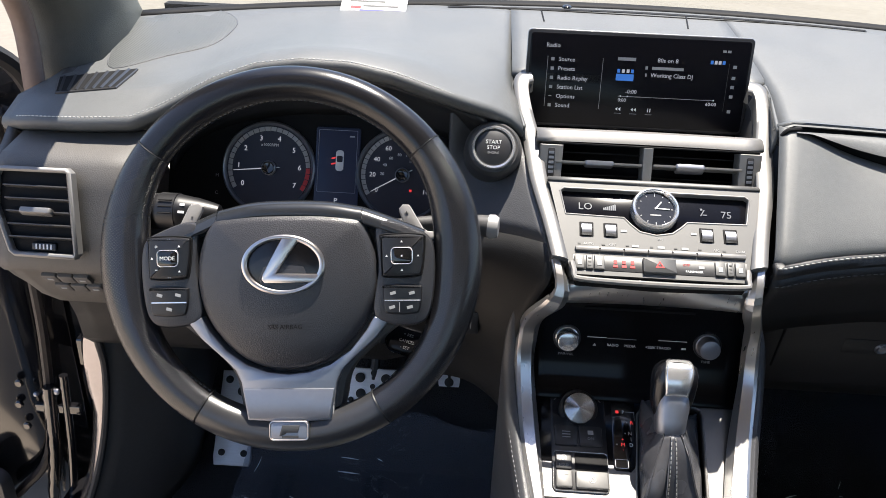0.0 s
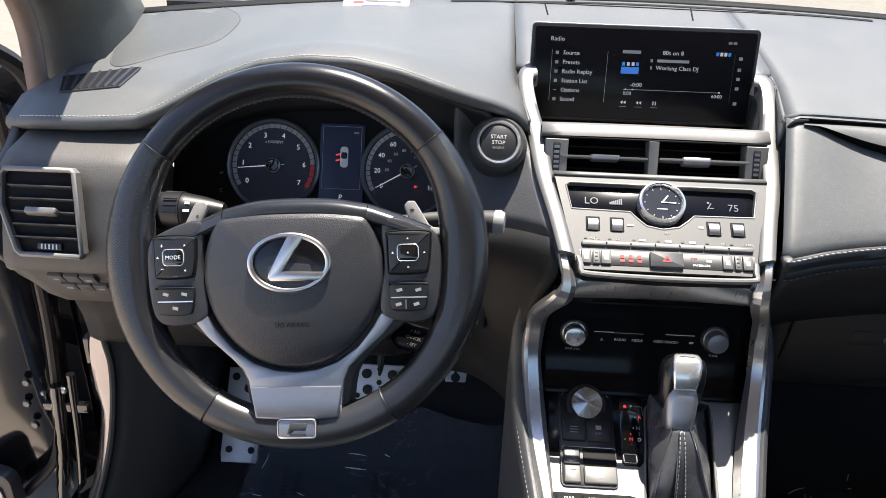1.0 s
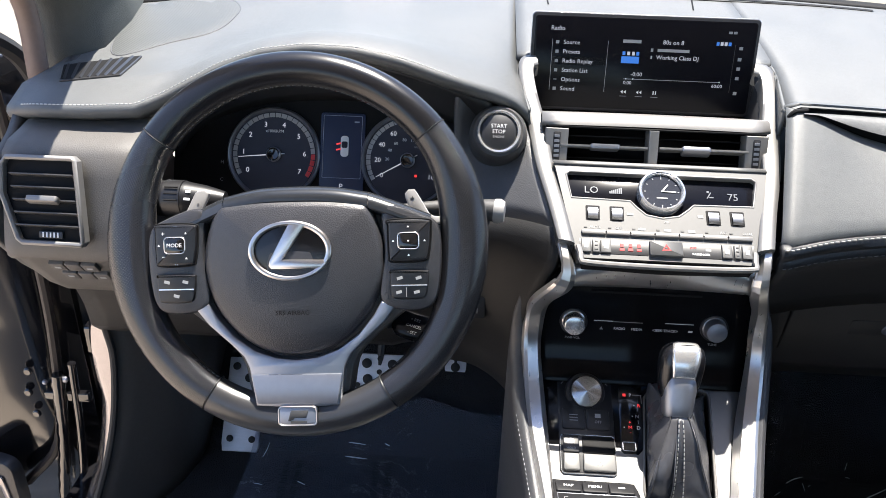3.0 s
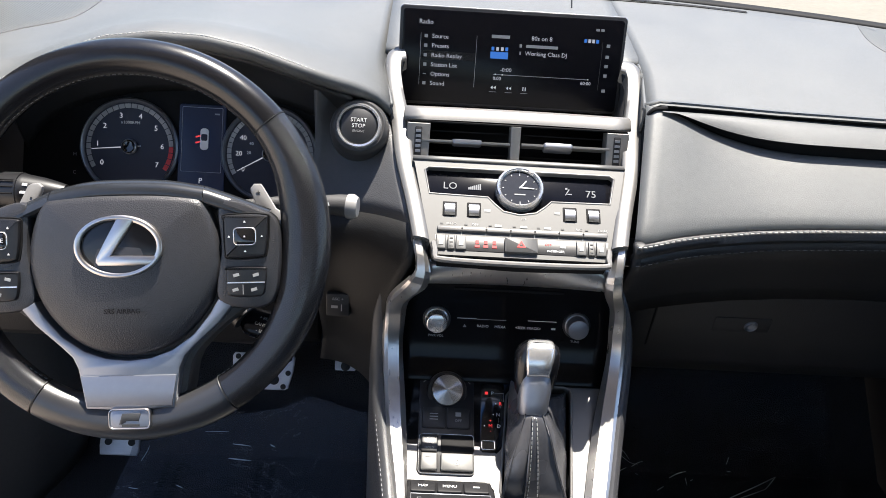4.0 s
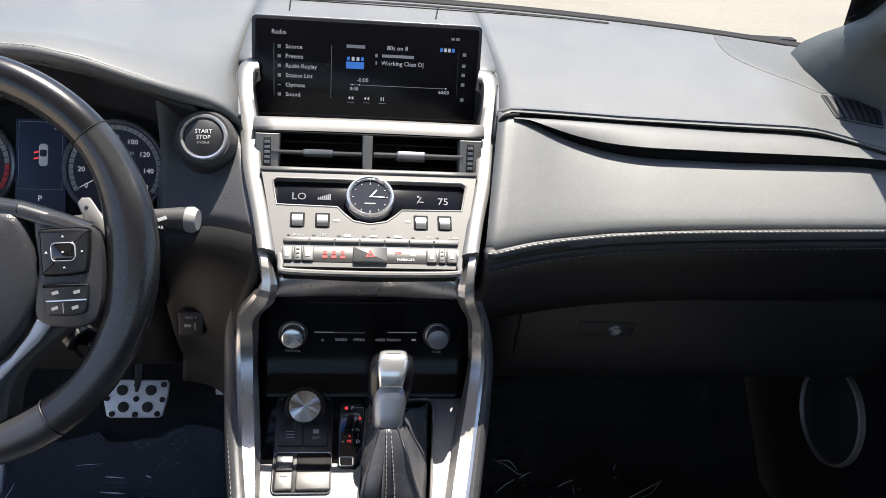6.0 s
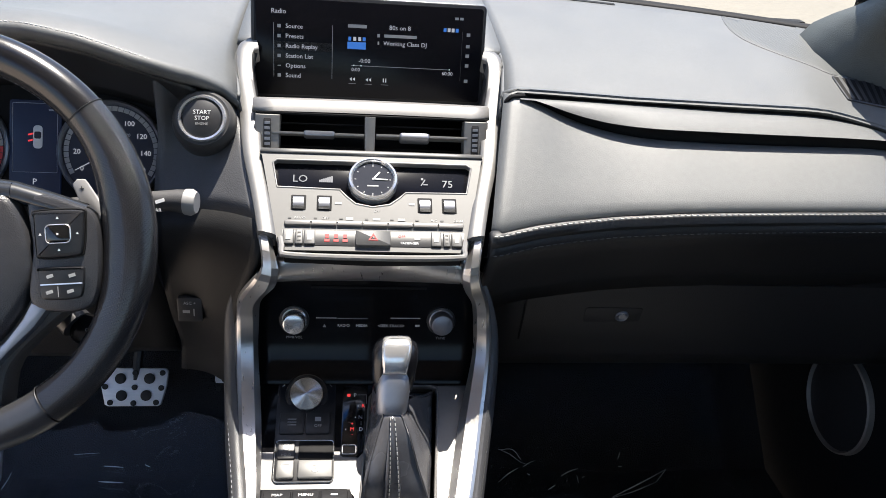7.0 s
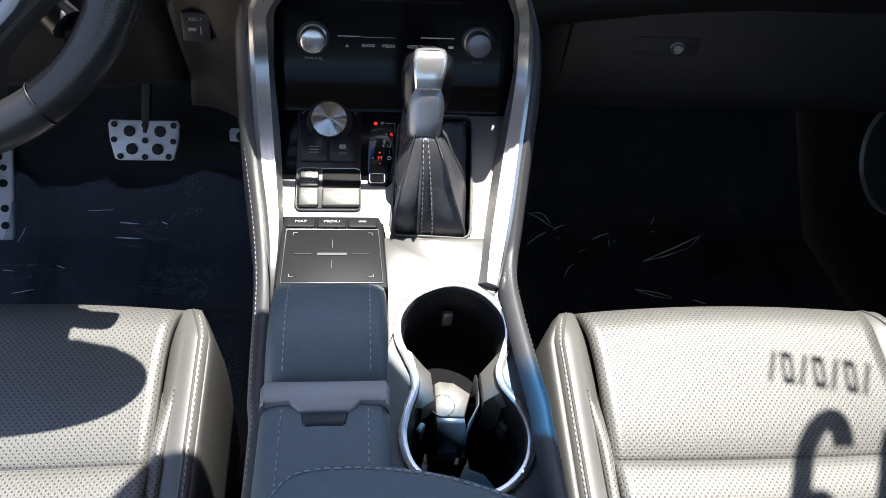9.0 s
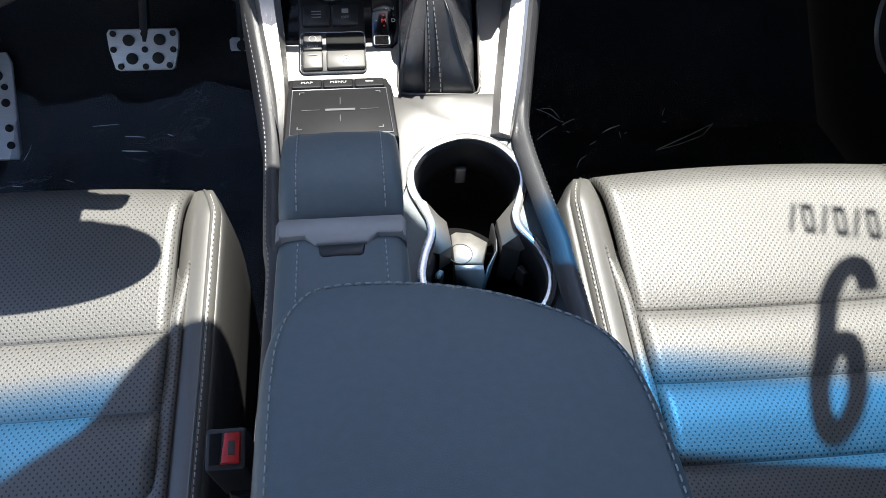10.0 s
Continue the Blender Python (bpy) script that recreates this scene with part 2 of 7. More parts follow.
def thing(name, at, label, category, group="", kind=""):
    e = new(name)
    e.empty_display_size = 0.02
    e.location = at
    bpy.context.view_layer.update()
    return tagged(e, label, category, group, kind)


def loft(rows, closed_u=False, closed_v=False, flip=False, m=None):
    """A skin over rows of points, with texture coordinates in metres."""
    bm = bmesh.new()
    uv = bm.loops.layers.uv.new("UVMap")
    rows = [[Vector(p) for p in r] for r in rows]
    if m is not None:
        rows = [[m @ p for p in r] for r in rows]
    nr, nc = len(rows), len(rows[0])
    vs = [[bm.verts.new(p) for p in r] for r in rows]
    su = np.r_[0, np.cumsum([(rows[i + 1][0] - rows[i][0]).length for i in range(nr - 1)])]
    su = np.r_[su, su[-1] + (rows[0][0] - rows[-1][0]).length]
    mid = rows[nr // 2]
    sv = np.r_[0, np.cumsum([(mid[j + 1] - mid[j]).length for j in range(nc - 1)])]
    sv = np.r_[sv, sv[-1] + (mid[0] - mid[-1]).length]
    for i in range(nr if closed_u else nr - 1):
        for j in range(nc if closed_v else nc - 1):
            i2, j2 = (i + 1) % nr, (j + 1) % nc
            q = [(vs[i][j], (su[i], sv[j])), (vs[i][j2], (su[i], sv[j + 1])), (vs[i2][j2], (su[i + 1], sv[j + 1])), (vs[i2][j], (su[i + 1], sv[j]))]
            if flip:
                q.reverse()
            if len({v for v, _ in q}) < 4:
                continue
            face = bm.faces.new([v for v, _ in q])
            for lp, (_, c) in zip(face.loops, q):
                lp[uv].uv = c
    return bm


def tube(path, radius, sides=10, closed=False, m=None):
    """A round bar along a path; radius a number or one per point."""
    pts = [Vector(p) for p in path]
    n = len(pts)
    rad = [radius] * n if isinstance(radius, (int, float)) else radius
    rows, ref = [], None
    for i, p in enumerate(pts):
        t = (pts[(i + 1) % n] - pts[i - 1]) if closed or 0 < i < n - 1 else (pts[1] - pts[0] if i == 0 else pts[-1] - pts[-2])
        t.normalize()
        if ref is None:
            ref = Vector((0, 0, 1)) if abs(t.z) < 0.9 else Vector((1, 0, 0))
        a = (ref - t * ref.dot(t)).normalized()
        ref = a
        b = t.cross(a)
        rows.append([p + rad[i] * (a * math.cos(k * 2 * math.pi / sides) + b * math.sin(k * 2 * math.pi / sides)) for k in range(sides)])
    bm = loft(rows, closed_u=closed, closed_v=True, m=m)
    if not closed:
        bm.verts.ensure_lookup_table()
        for i0 in (0, (n - 1) * sides):
            bm.faces.new([bm.verts[i0 + k] for k in range(sides)])
        bmesh.ops.recalc_face_normals(bm, faces=bm.faces)
    return bm


def rrect(cx, cy, w, h, r, seg=5):
    out = []
    for sx, sy, a0 in ((1, 1, 0), (-1, 1, 90), (-1, -1, 180), (1, -1, 270)):
        for k in range(seg + 1):
            a = radians(a0 + 90 * k / seg)
            out.append((cx + sx * (w / 2 - r) + r * math.cos(a), cy + sy * (h / 2 - r) + r * math.sin(a)))
    return out


def circle(cx, cy, r, n=32, ry=None):
    return [(cx + r * math.cos(2 * math.pi * k / n), cy + (ry or r) * math.sin(2 * math.pi * k / n)) for k in range(n)]


def smooth_loop(points, n):
    """A closed smooth outline through 2D points."""
    p = [Vector((*q, 0)) for q in points]
    k = len(p)
    out = []
    per = max(2, n // k)
    for i in range(k):
        a, b, c, d = p[i - 1], p[i], p[(i + 1) % k], p[(i + 2) % k]
        for s in range(per):
            t = s / per
            q = 0.5 * (2 * b + (c - a) * t + (2 * a - 5 * b + 4 * c - d) * t * t + (3 * b - a - 3 * c + d) * t**3)
            out.append((q.x, q.y))
    return out


def inset(outline, d):
    """The outline drawn in by d."""
    n, out = len(outline), []
    area = sum(outline[i - 1][0] * outline[i][1] - outline[i][0] * outline[i - 1][1] for i in range(n))
    sg = 1 if area > 0 else -1
    for i in range(n):
        a, b, c = Vector(outline[i - 1]), Vector(outline[i]), Vector(outline[(i + 1) % n])
        t = (c - a)
        if t.length < 1e-9:
            t = b - a
        t.normalize()
        out.append((b.x - sg * t.y * d, b.y + sg * t.x * d))
    return out


def slab(outline, n0, n1, m, edge=0.001, dome=0.0, holes=()):
    """A plate with the given outline in the frame m, from n0 up to n1, with a softened upper edge and an optional crown."""
    bm = bmesh.new()
    if holes:
        loops = [outline, *holes]
        tops = []
        for lp in loops:
            lo = [bm.verts.new(m @ Vector((*q, n0))) for q in lp]
            hi = [bm.verts.new(m @ Vector((*q, n1))) for q in lp]
            k = len(lp)
            for i in range(k):
                bm.faces.new((lo[i], lo[(i + 1) % k], hi[(i + 1) % k], hi[i]))
            tops.append([bm.edges.get((hi[i], hi[(i + 1) % k])) for i in range(k)])
        bmesh.ops.triangle_fill(bm, use_beauty=True, edges=[e for t in tops for e in t], normal=m.to_3x3() @ Vector((0, 0, 1)))
        bmesh.ops.recalc_face_normals(bm, faces=bm.faces)
        return bm
    k = len(outline)
    rings = [(outline, n0), (outline, n1 - edge), (inset(outline, edge * 0.35), n1 - edge * 0.3), (inset(outline, edge), n1)]
    c = Vector((sum(q[0] for q in outline) / k, sum(q[1] for q in outline) / k))
    if dome:
        base = inset(outline, edge)
        for s in (0.8, 0.55, 0.28):
            rings.append(([(c.x + (q[0] - c.x) * s, c.y + (q[1] - c.y) * s) for q in base], n1 + dome * (1 - s * s)))
    vs = [[bm.verts.new(m @ Vector((*q, h))) for q in r] for r, h in rings]
    for a, b in zip(vs, vs[1:]):
        for i in range(k):
            bm.faces.new((a[i], a[(i + 1) % k], b[(i + 1) % k], b[i]))
    if dome:
        top = bm.verts.new(m @ Vector((c.x, c.y, n1 + dome)))
        for i in range(k):
            bm.faces.new((vs[-1][i], vs[-1][(i + 1) % k], top))
    else:
        bm.faces.new(vs[-1])
    bm.faces.new(list(reversed(vs[0])))
    bmesh.ops.recalc_face_normals(bm, faces=bm.faces)
    return bm


def lathe(profile, m, n=40):
    """A turned shape: profile of (radius, height) along the frame's n."""
    rows = [[(r * math.cos(2 * math.pi * k / n), r * math.sin(2 * math.pi * k / n), h) for k in range(n)] for r, h in profile]
    bm = loft(rows, closed_v=True, m=m)
    bmesh.ops.remove_doubles(bm, verts=bm.verts, dist=1e-6)
    bmesh.ops.recalc_face_normals(bm, faces=bm.faces)
    return bm


def ring_frame(outer, inner, n0, n1, m, crown=0.0015):
    """A rounded frame between two outlines of equal count."""
    mid = [((a[0] + b[0]) / 2, (a[1] + b[1]) / 2) for a, b in zip(outer, inner)]
    q1 = [((a[0] * 3 + b[0]) / 4, (a[1] * 3 + b[1]) / 4) for a, b in zip(outer, inner)]
    q3 = [((a[0] + b[0] * 3) / 4, (a[1] + b[1] * 3) / 4) for a, b in zip(outer, inner)]
    rows = [[(*p, h) for p in o] for o, h in ((outer, n0), (outer, n1), (q1, n1 + crown * 0.75), (mid, n1 + crown), (q3, n1 + crown * 0.75), (inner, n1), (inner, n0))]
    bm = loft(rows, closed_v=True, m=m)
    bmesh.ops.recalc_face_normals(bm, faces=bm.faces)
    return bm


def ribbon(outer, inner, n, crown=0.0015, thick=0.008, flip=False, bevel=0.15):
    """A flat band between two edge lines in space, with a narrow outer and a broad inner bevel."""
    a, b = cr(outer, n), cr(inner, n)
    f0, f1 = (0.14, 0.98 - bevel) if bevel else (0.3, 0.7)
    rows = []
    for i in range(n):
        t = (a[min(i + 1, n - 1)] - a[max(i - 1, 0)]).normalized()
        w = b[i] - a[i]
        up = w.cross(t).normalized() * (-1 if flip else 1)
        e = 0.0012 / max(w.length, 0.004)
        rows.append([a[i] - up * thick, a[i] - up * 0.001, a[i] + w * e, a[i] + w * f0 + up * crown, a[i] + w * f1 + up * crown, b[i] - w * e - up * bevel * 0.014, b[i] - up * (0.001 + bevel * 0.014), b[i] - up * thick])
    bm = loft(rows)
    bm.verts.ensure_lookup_table()
    for i0 in (0, (n - 1) * 8):
        bm.faces.new([bm.verts[i0 + k] for k in range(8)])
    bmesh.ops.recalc_face_normals(bm, faces=bm.faces)
    return bm


def stitches(path, normal, length=0.0052, gap=0.0022, width=0.0011, slant=0.0):
    """A line of thread stitches along a path, standing a little off the leather."""
    pts = [Vector(p) for p in path]
    s = np.r_[0, np.cumsum([(pts[i + 1] - pts[i]).length for i in range(len(pts) - 1)])]

    def at(q):
        i = min(len(pts) - 2, max(0, int(np.searchsorted(s, q)) - 1))
        return pts[i].lerp(pts[i + 1], (q - s[i]) / max(1e-9, s[i + 1] - s[i]))

    nrm = Vector(normal).normalized()
    bm = bmesh.new()
    q = gap
    while q + length < s[-1]:
        a, b = at(q), at(q + length)
        t = (b - a).normalized()
        side = t.cross(nrm).normalized() * width * 0.5
        b = b + side * slant
        up = nrm * width * 0.7
        lo = [bm.verts.new(v) for v in (a - side - up, a + side - up, b + side - up, b - side - up)]
        mm = (a + b) / 2
        hi = [bm.verts.new(v) for v in (a.lerp(mm, 0.3) - side * 0.6 + up, a.lerp(mm, 0.3) + side * 0.6 + up, b.lerp(mm, 0.3) + side * 0.6 + up, b.lerp(mm, 0.3) - side * 0.6 + up)]
        for i in range(4):
            bm.faces.new((lo[i], lo[(i + 1) % 4], hi[(i + 1) % 4], hi[i]))
        bm.faces.new(hi)
        q += length + gap
    return bm


def words(string, m, u, v, n, size, material, parent, turn=0.0, align="CENTER", name="lettering", depth=0.0002):
    """Raised lettering as a mesh."""
    c = bpy.data.curves.new("type", "FONT")
    c.body, c.size, c.align_x, c.align_y, c.extrude = string, size, align, "CENTER", depth
    c.resolution_u = 2
    ob = bpy.data.objects.new("type", c)
    scene.collection.objects.link(ob)
    me = bpy.data.meshes.new_from_object(ob.evaluated_get(bpy.context.evaluated_depsgraph_get()))
    bpy.data.objects.remove(ob)
    bpy.data.curves.remove(c)
    me.name = name
    me.transform(m @ Matrix.Translation((u, v, n)) @ Matrix.Rotation(radians(turn), 4, "Z"))
    me.materials.clear()
    me.materials.append(material)
    o = new(name, me)
    o.parent = parent
    o.matrix_parent_inverse = parent.matrix_world.inverted()
    return o


def bar(m, u, v, w, h, n, material, parent, name="mark", turn=0.0):
    return part(name, slab([(-w / 2, -h / 2), (w / 2, -h / 2), (w / 2, h / 2), (-w / 2, h / 2)], 0, 0.0005, m @ Matrix.Translation((u, v, n)) @ Matrix.Rotation(radians(turn), 4, "Z"), edge=0.0001), material, parent, smooth=False)

# ---- cabin shell ----


def sheet(name, corners, material, label, thick=0.02, category="", kind="structure"):
    """A flat plate through four corners."""
    bm = bmesh.new()
    bm.faces.new([bm.verts.new(c) for c in corners])
    ob = part(name, bm, material, None, solid=thick, smooth=False)
    return tagged(ob, label, category or name.split("_")[0], kind="structure")


def base_w(x):
    """Where the windshield meets the dashboard."""
    q = (x / 0.72) ** 2
    return Vector((x, 1.45 - 0.12 * q, 0.815 - 0.022 * q))


def ws(x, s):
    """A point of the windshield: s from 0 at the base to 1 at the roof."""
    a = base_w(x)
    b = Vector((x * 0.86, 0.84 - 0.06 * (x / 0.72) ** 2, 1.215 - 0.02 * (x / 0.72) ** 2))
    p = a.lerp(b, s)
    if s > 1:
        p.z = b.z + 0.18 * (s - 1)
    else:
        p.z += 0.035 * math.sin(math.pi * s)
    return p


XS = np.linspace(-0.74, 0.74, 25)
BAND0, HEADER = 0.975, 1.12
bm = loft([[ws(x, s) for x in XS] for s in np.linspace(0, BAND0 - 0.001, 16)])
tagged(part("windshield", bm, GLASS), "clear curved windshield glass above the dashboard", "windshield", kind="structure")
for tone, f0, f1 in zip(TINTS, (0, 0.06, 0.12, 0.18, 0.26), (0.06, 0.12, 0.18, 0.26, 1.0)):
    bm = loft([[ws(x, BAND0 + (HEADER - BAND0) * f) for x in XS] for f in (f0, (f0 + f1) / 2, f1)])
    tagged(part("windshield_shade_band", bm, tone), "blue tinted shade band along the windshield top", "windshield", kind="structure")

# roof, rear, floor, sides
rows = [[ws(x, HEADER - 0.005) + Vector((0, 0, 0.004)) for x in XS]] + [[(x * 0.85, y, 1.27 - 0.02 * (x / 0.72) ** 2) for x in XS] for y in (0.5, 0.2, -0.3, -0.8, -1.1)]
tagged(part("roof", loft(rows), HEAD, solid=0.03), "pale cloth headliner under the roof", "roof", kind="structure")
tagged(part("roof_skin", loft([[Vector(p) + Vector((0, 0, 0.036)) for p in r] for r in rows]), PAINT, solid=0.004), "glossy black outer roof panel", "roof", kind="structure")
sheet("wall_rear", [(-0.74, -1.1, -0.05), (0.74, -1.1, -0.05), (0.74, -1.1, 0.74), (-0.74, -1.1, 0.74)], HEAD, "plain rear wall closing the cabin")
sheet("window_rear", [(-0.74, -1.1, 0.74), (0.74, -1.1, 0.74), (0.63, -1.05, 1.262), (-0.63, -1.05, 1.262)], GLASS, "clear rear window glass", thick=0.004, category="window")
sheet("floor", [(-0.74, -1.1, 0.0), (0.74, -1.1, 0.0), (0.74, 1.24, 0.03), (-0.74, 1.24, 0.03)], CARPET, "black carpeted cabin floor")
sheet("floor_toe_board", [(-0.74, 1.24, 0.03), (0.74, 1.24, 0.03), (0.74, 1.52, 0.30), (-0.74, 1.52, 0.30)], CARPET, "black carpeted toe board rising under the dashboard", category="floor")
sheet("firewall", [(-0.74, 1.52, 0.30), (0.74, 1.52, 0.30), (0.74, 1.5, 0.78), (-0.74, 1.5, 0.78)], DEEP, "dark firewall behind the dashboard", category="wall")
# right side: closed door
sheet("door_right_panel", [(0.74, -1.1, 0.72), (0.745, 1.54, 0.70), (0.745, 1.54, 0.0), (0.745, -1.1, 0.0)], DEEP, "black inner panel of the closed passenger door", category="door")
# rear left side: closed behind the open driver door
sheet("wall_left_rear", [(-0.745, -1.1, 0.0), (-0.745, -0.1, 0.0), (-0.74, -0.1, 0.72), (-0.74, -1.1, 0.72)], DASHSIDE, "dark rear door panel", category="door")
sheet("sill_left", [(-0.74, -0.1, 0.0), (-0.86, -0.1, 0.02), (-0.86, 1.3, 0.02), (-0.74, 1.3, 0.0)], PAINT, "glossy black door sill", category="sill")
# side glass and rails
for s in (-1, 1):
    lo, hi = (s * 0.74, 0.72), (s * 0.62, 1.19)
    if s > 0:
        sheet("window_right", [(lo[0], -1.1, lo[1]), (lo[0], 1.02, 0.74), (hi[0], 0.62, 1.19), (hi[0], -1.1, hi[1])], GLASS, "clear side window glass", thick=0.004, category="window")
    side = "right" if s > 0 else "left"
    # pillar trim from dashboard corner to roof
    rear = cr([(s * 0.748, 1.13, 0.70), (s * 0.750, 1.13, 0.76), (s * 0.748, 1.115, 0.85), (s * 0.695, 0.88, 1.07), (s * 0.64, 0.68, 1.185)], 22)
    mid = cr([(s * 0.70, 1.17, 0.70), (s * 0.698, 1.16, 0.765), (s * 0.70, 1.14, 0.85), (s * 0.66, 0.92, 1.05), (s * 0.615, 0.72, 1.175)], 22)
    front = cr([(s * 0.71, 1.36, 0.72), (s * 0.712, 1.345, 0.795), (s * 0.695, 1.22, 0.885), (s * 0.66, 1.02, 1.06), (s * 0.62, 0.80, 1.185)], 22)
    if s > 0:
        mid = cr([(0.63, 1.20, 0.70), (0.628, 1.19, 0.765), (0.645, 1.14, 0.85), (0.64, 0.92, 1.05), (0.615, 0.72, 1.175)], 22)
        front = cr([(0.62, 1.345, 0.72), (0.632, 1.315, 0.798), (0.653, 1.265, 0.838), (0.670, 1.20, 0.878), (0.66, 1.02, 1.04), (0.62, 0.80, 1.185)], 22)
    rows = [[r + Vector((s * 0.02, 0, 0)), r, r.lerp(m2, 0.35) + Vector((-s * 0.010, 0, 0)), m2, m2.lerp(f2, 0.5) + Vector((-s * 0.006, 0, 0.004)), f2, f2 + Vector((s * 0.03, 0.01, 0))] for r, m2, f2 in zip(rear, mid, front)]
    bm = loft(rows, flip=s < 0)
    bmesh.ops.recalc_face_normals(bm, faces=bm.faces)
    tagged(part("pillar_" + side, bm, PILLAR, solid=0.004, sharp=85), "dark grained windshield pillar trim", "pillar", kind="structure")
    sheet("roof_rail_" + side, [(s * 0.60, -1.1, 1.262), (s * 0.60, 0.68, 1.25), (s * 0.65, 0.72, 1.18), (s * 0.65, -1.1, 1.18)], HEAD, "pale roof rail above the side window", category="roof")

# ---- outside ----
bm = bmesh.new()
bmesh.ops.create_grid(bm, x_segments=24, y_segments=24, size=150)
bmesh.ops.translate(bm, verts=bm.verts, vec=(0, 0, -0.45))
tagged(part("ground", bm, CONC, smooth=False), "pale sunlit concrete yard", "ground", kind="structure")
bm = loft([[(x, y, -0.446) for x in np.linspace(-150, 150, 12)] for y in np.linspace(4.5, 150, 10)])
tagged(part("ground_far", bm, DIRT, smooth=False), "beige gravel ground beyond the yard", "ground", kind="structure")

rows = [[(x, y, z - 0.05 * (x / 0.8) ** 2) for x in np.linspace(-0.8, 0.8, 17)] for y, z in ((1.48, 0.745), (1.60, 0.75), (1.9, 0.74), (2.3, 0.70), (2.7, 0.62), (2.8, 0.48))]
tagged(part("hood", loft(rows), PAINT, solid=0.01), "glossy black hood ahead of the windshield", "hood", kind="structure")

# ---- dashboard ----
dash = thing("dashboard", (0, 1.2, 0.6), "grey leather dashboard with white stitching and sunlit top", "dashboard")


def lerp_tab(tab, x):
    return [float(np.interp(x, [r[0] for r in tab], [r[k] for r in tab])) for k in range(1, len(tab[0]))]


EDGE = [(-0.74, 0.985, 0.742), (-0.70, 0.968, 0.750), (-0.64, 0.965, 0.752), (-0.585, 0.968, 0.755), (-0.559, 0.985, 0.764), (-0.503, 1.01, 0.792), (-0.457, 1.02, 0.808), (-0.406, 1.022, 0.815),
        (-0.349, 1.022, 0.814), (-0.299, 1.02, 0.805), (-0.247, 1.025, 0.787), (-0.215, 1.036, 0.7735), (-0.1945, 1.048, 0.7645), (-0.176, 1.056, 0.754), (-0.1615, 1.06, 0.739), (0.1615, 1.06, 0.751), (0.175, 1.06, 0.7565), (0.22, 1.06, 0.755), (0.30, 1.06, 0.752),
        (0.43, 1.06, 0.750), (0.52, 1.06, 0.749), (0.545, 1.06, 0.7475), (0.5637, 1.06, 0.7445), (0.5875, 1.059, 0.7395), (0.637, 1.056, 0.728), (0.74, 1.05, 0.705)]


def edge(x):
    y, z = lerp_tab(EDGE, x)
    return Vector((x, y, z))




def pad_point(x, y, e, w):
    """Height of the top pad at x, y behind its front edge e and before the glass at w."""
    base = lerp_tab([(-0.74, 0.745), (-0.55, 0.765), (-0.4, 0.772), (0.4, 0.765), (0.74, 0.742)], x)[0] + 0.012
    flat = base + (w.z - base) * max(0, (y - 1.12) / (w.y - 1.12))
    f = max(0, (y - e.y) / (w.y - e.y))
    g = min(1, f / 0.12)
    drv = e.z + (flat - e.z) * g + max(0, e.z - 0.768) * (1 - f) ** 2 * g
    pas = e.z + (w.z - e.z) * f + 0.006 * math.sin(math.pi * min(1, f))
    k = min(1, max(0, (x + 0.30) / 0.14))
    return drv + (pas - drv) * k * k * (3 - 2 * k)


def pad_side(x):
    """One column of the pad outside the centre stack, drawn in along the silver trim."""
    e, w = edge(x), base_w(x)
    col = []
    for s in (-0.08, -0.05, -0.02, 0.0, 0.015, 0.03, 0.055, 0.08, 0.12, 0.16, 0.22, 0.28, 0.34, 0.42, 0.58, 0.75, 0.9, 1.0):
        if s < 0:
            if x > 0.15:
                p = e + Vector((0, 0.018 if s < -0.07 else 0.006 if s < -0.04 else 0.0012, -0.0035 if s < -0.07 else -0.0032 if s < -0.04 else -0.0015))
            else:
                p = e + Vector((0, 0.014 if s < -0.07 else 0.0 if s < -0.04 else -0.0035, -0.021 if s < -0.07 else -0.013 if s < -0.04 else -0.006))
        else:
            p = e.lerp(w, s)
            p.z = pad_point(x, p.y, e, w)
        near = max(0, 1 - (abs(x) - 0.1615) / 0.09)
        p.x -= math.copysign(0.0115 * near * min(1, max(0, (1.15 - p.y) / 0.085)), x)
        col.append(p)
    return col


rows_l = [pad_side(x) for x in [-v for v in np.linspace(0.74, 0.1615, 46)]]
rows_r = [pad_side(x) for x in np.linspace(0.1615, 0.74, 46)]
rows_c = []
for x in np.linspace(-0.163, 0.163, 20):
    w, e = base_w(x), Vector((x, 1.178, 0.7))
    rows_c.append([Vector((x, y, pad_point(x, y, Vector((x, 1.06, 0.752)), w) + z)) for y, z in [(1.180, -0.012), (1.178, -0.004), (1.181, -0.001), (1.19, 0)] + [(1.19 + (w.y - 1.19) * f, 0) for f in (0.15, 0.3, 0.5, 0.7, 0.85, 1.0)]])
bm = loft(rows_l)
for more in (rows_c, rows_r):
    b2 = loft(more)
    tmp = bpy.data.meshes.new("piece")
    b2.to_mesh(tmp)
    b2.free()
    bm.from_mesh(tmp)
    bpy.data.meshes.remove(tmp)
bm.normal_update()
if sum(f.normal.z for f in bm.faces) < 0:
    bmesh.ops.reverse_faces(bm, faces=bm.faces)
part("top_pad", bm, DASH, dash, "grey grained leather top pad", solid=0.006, sharp=60)

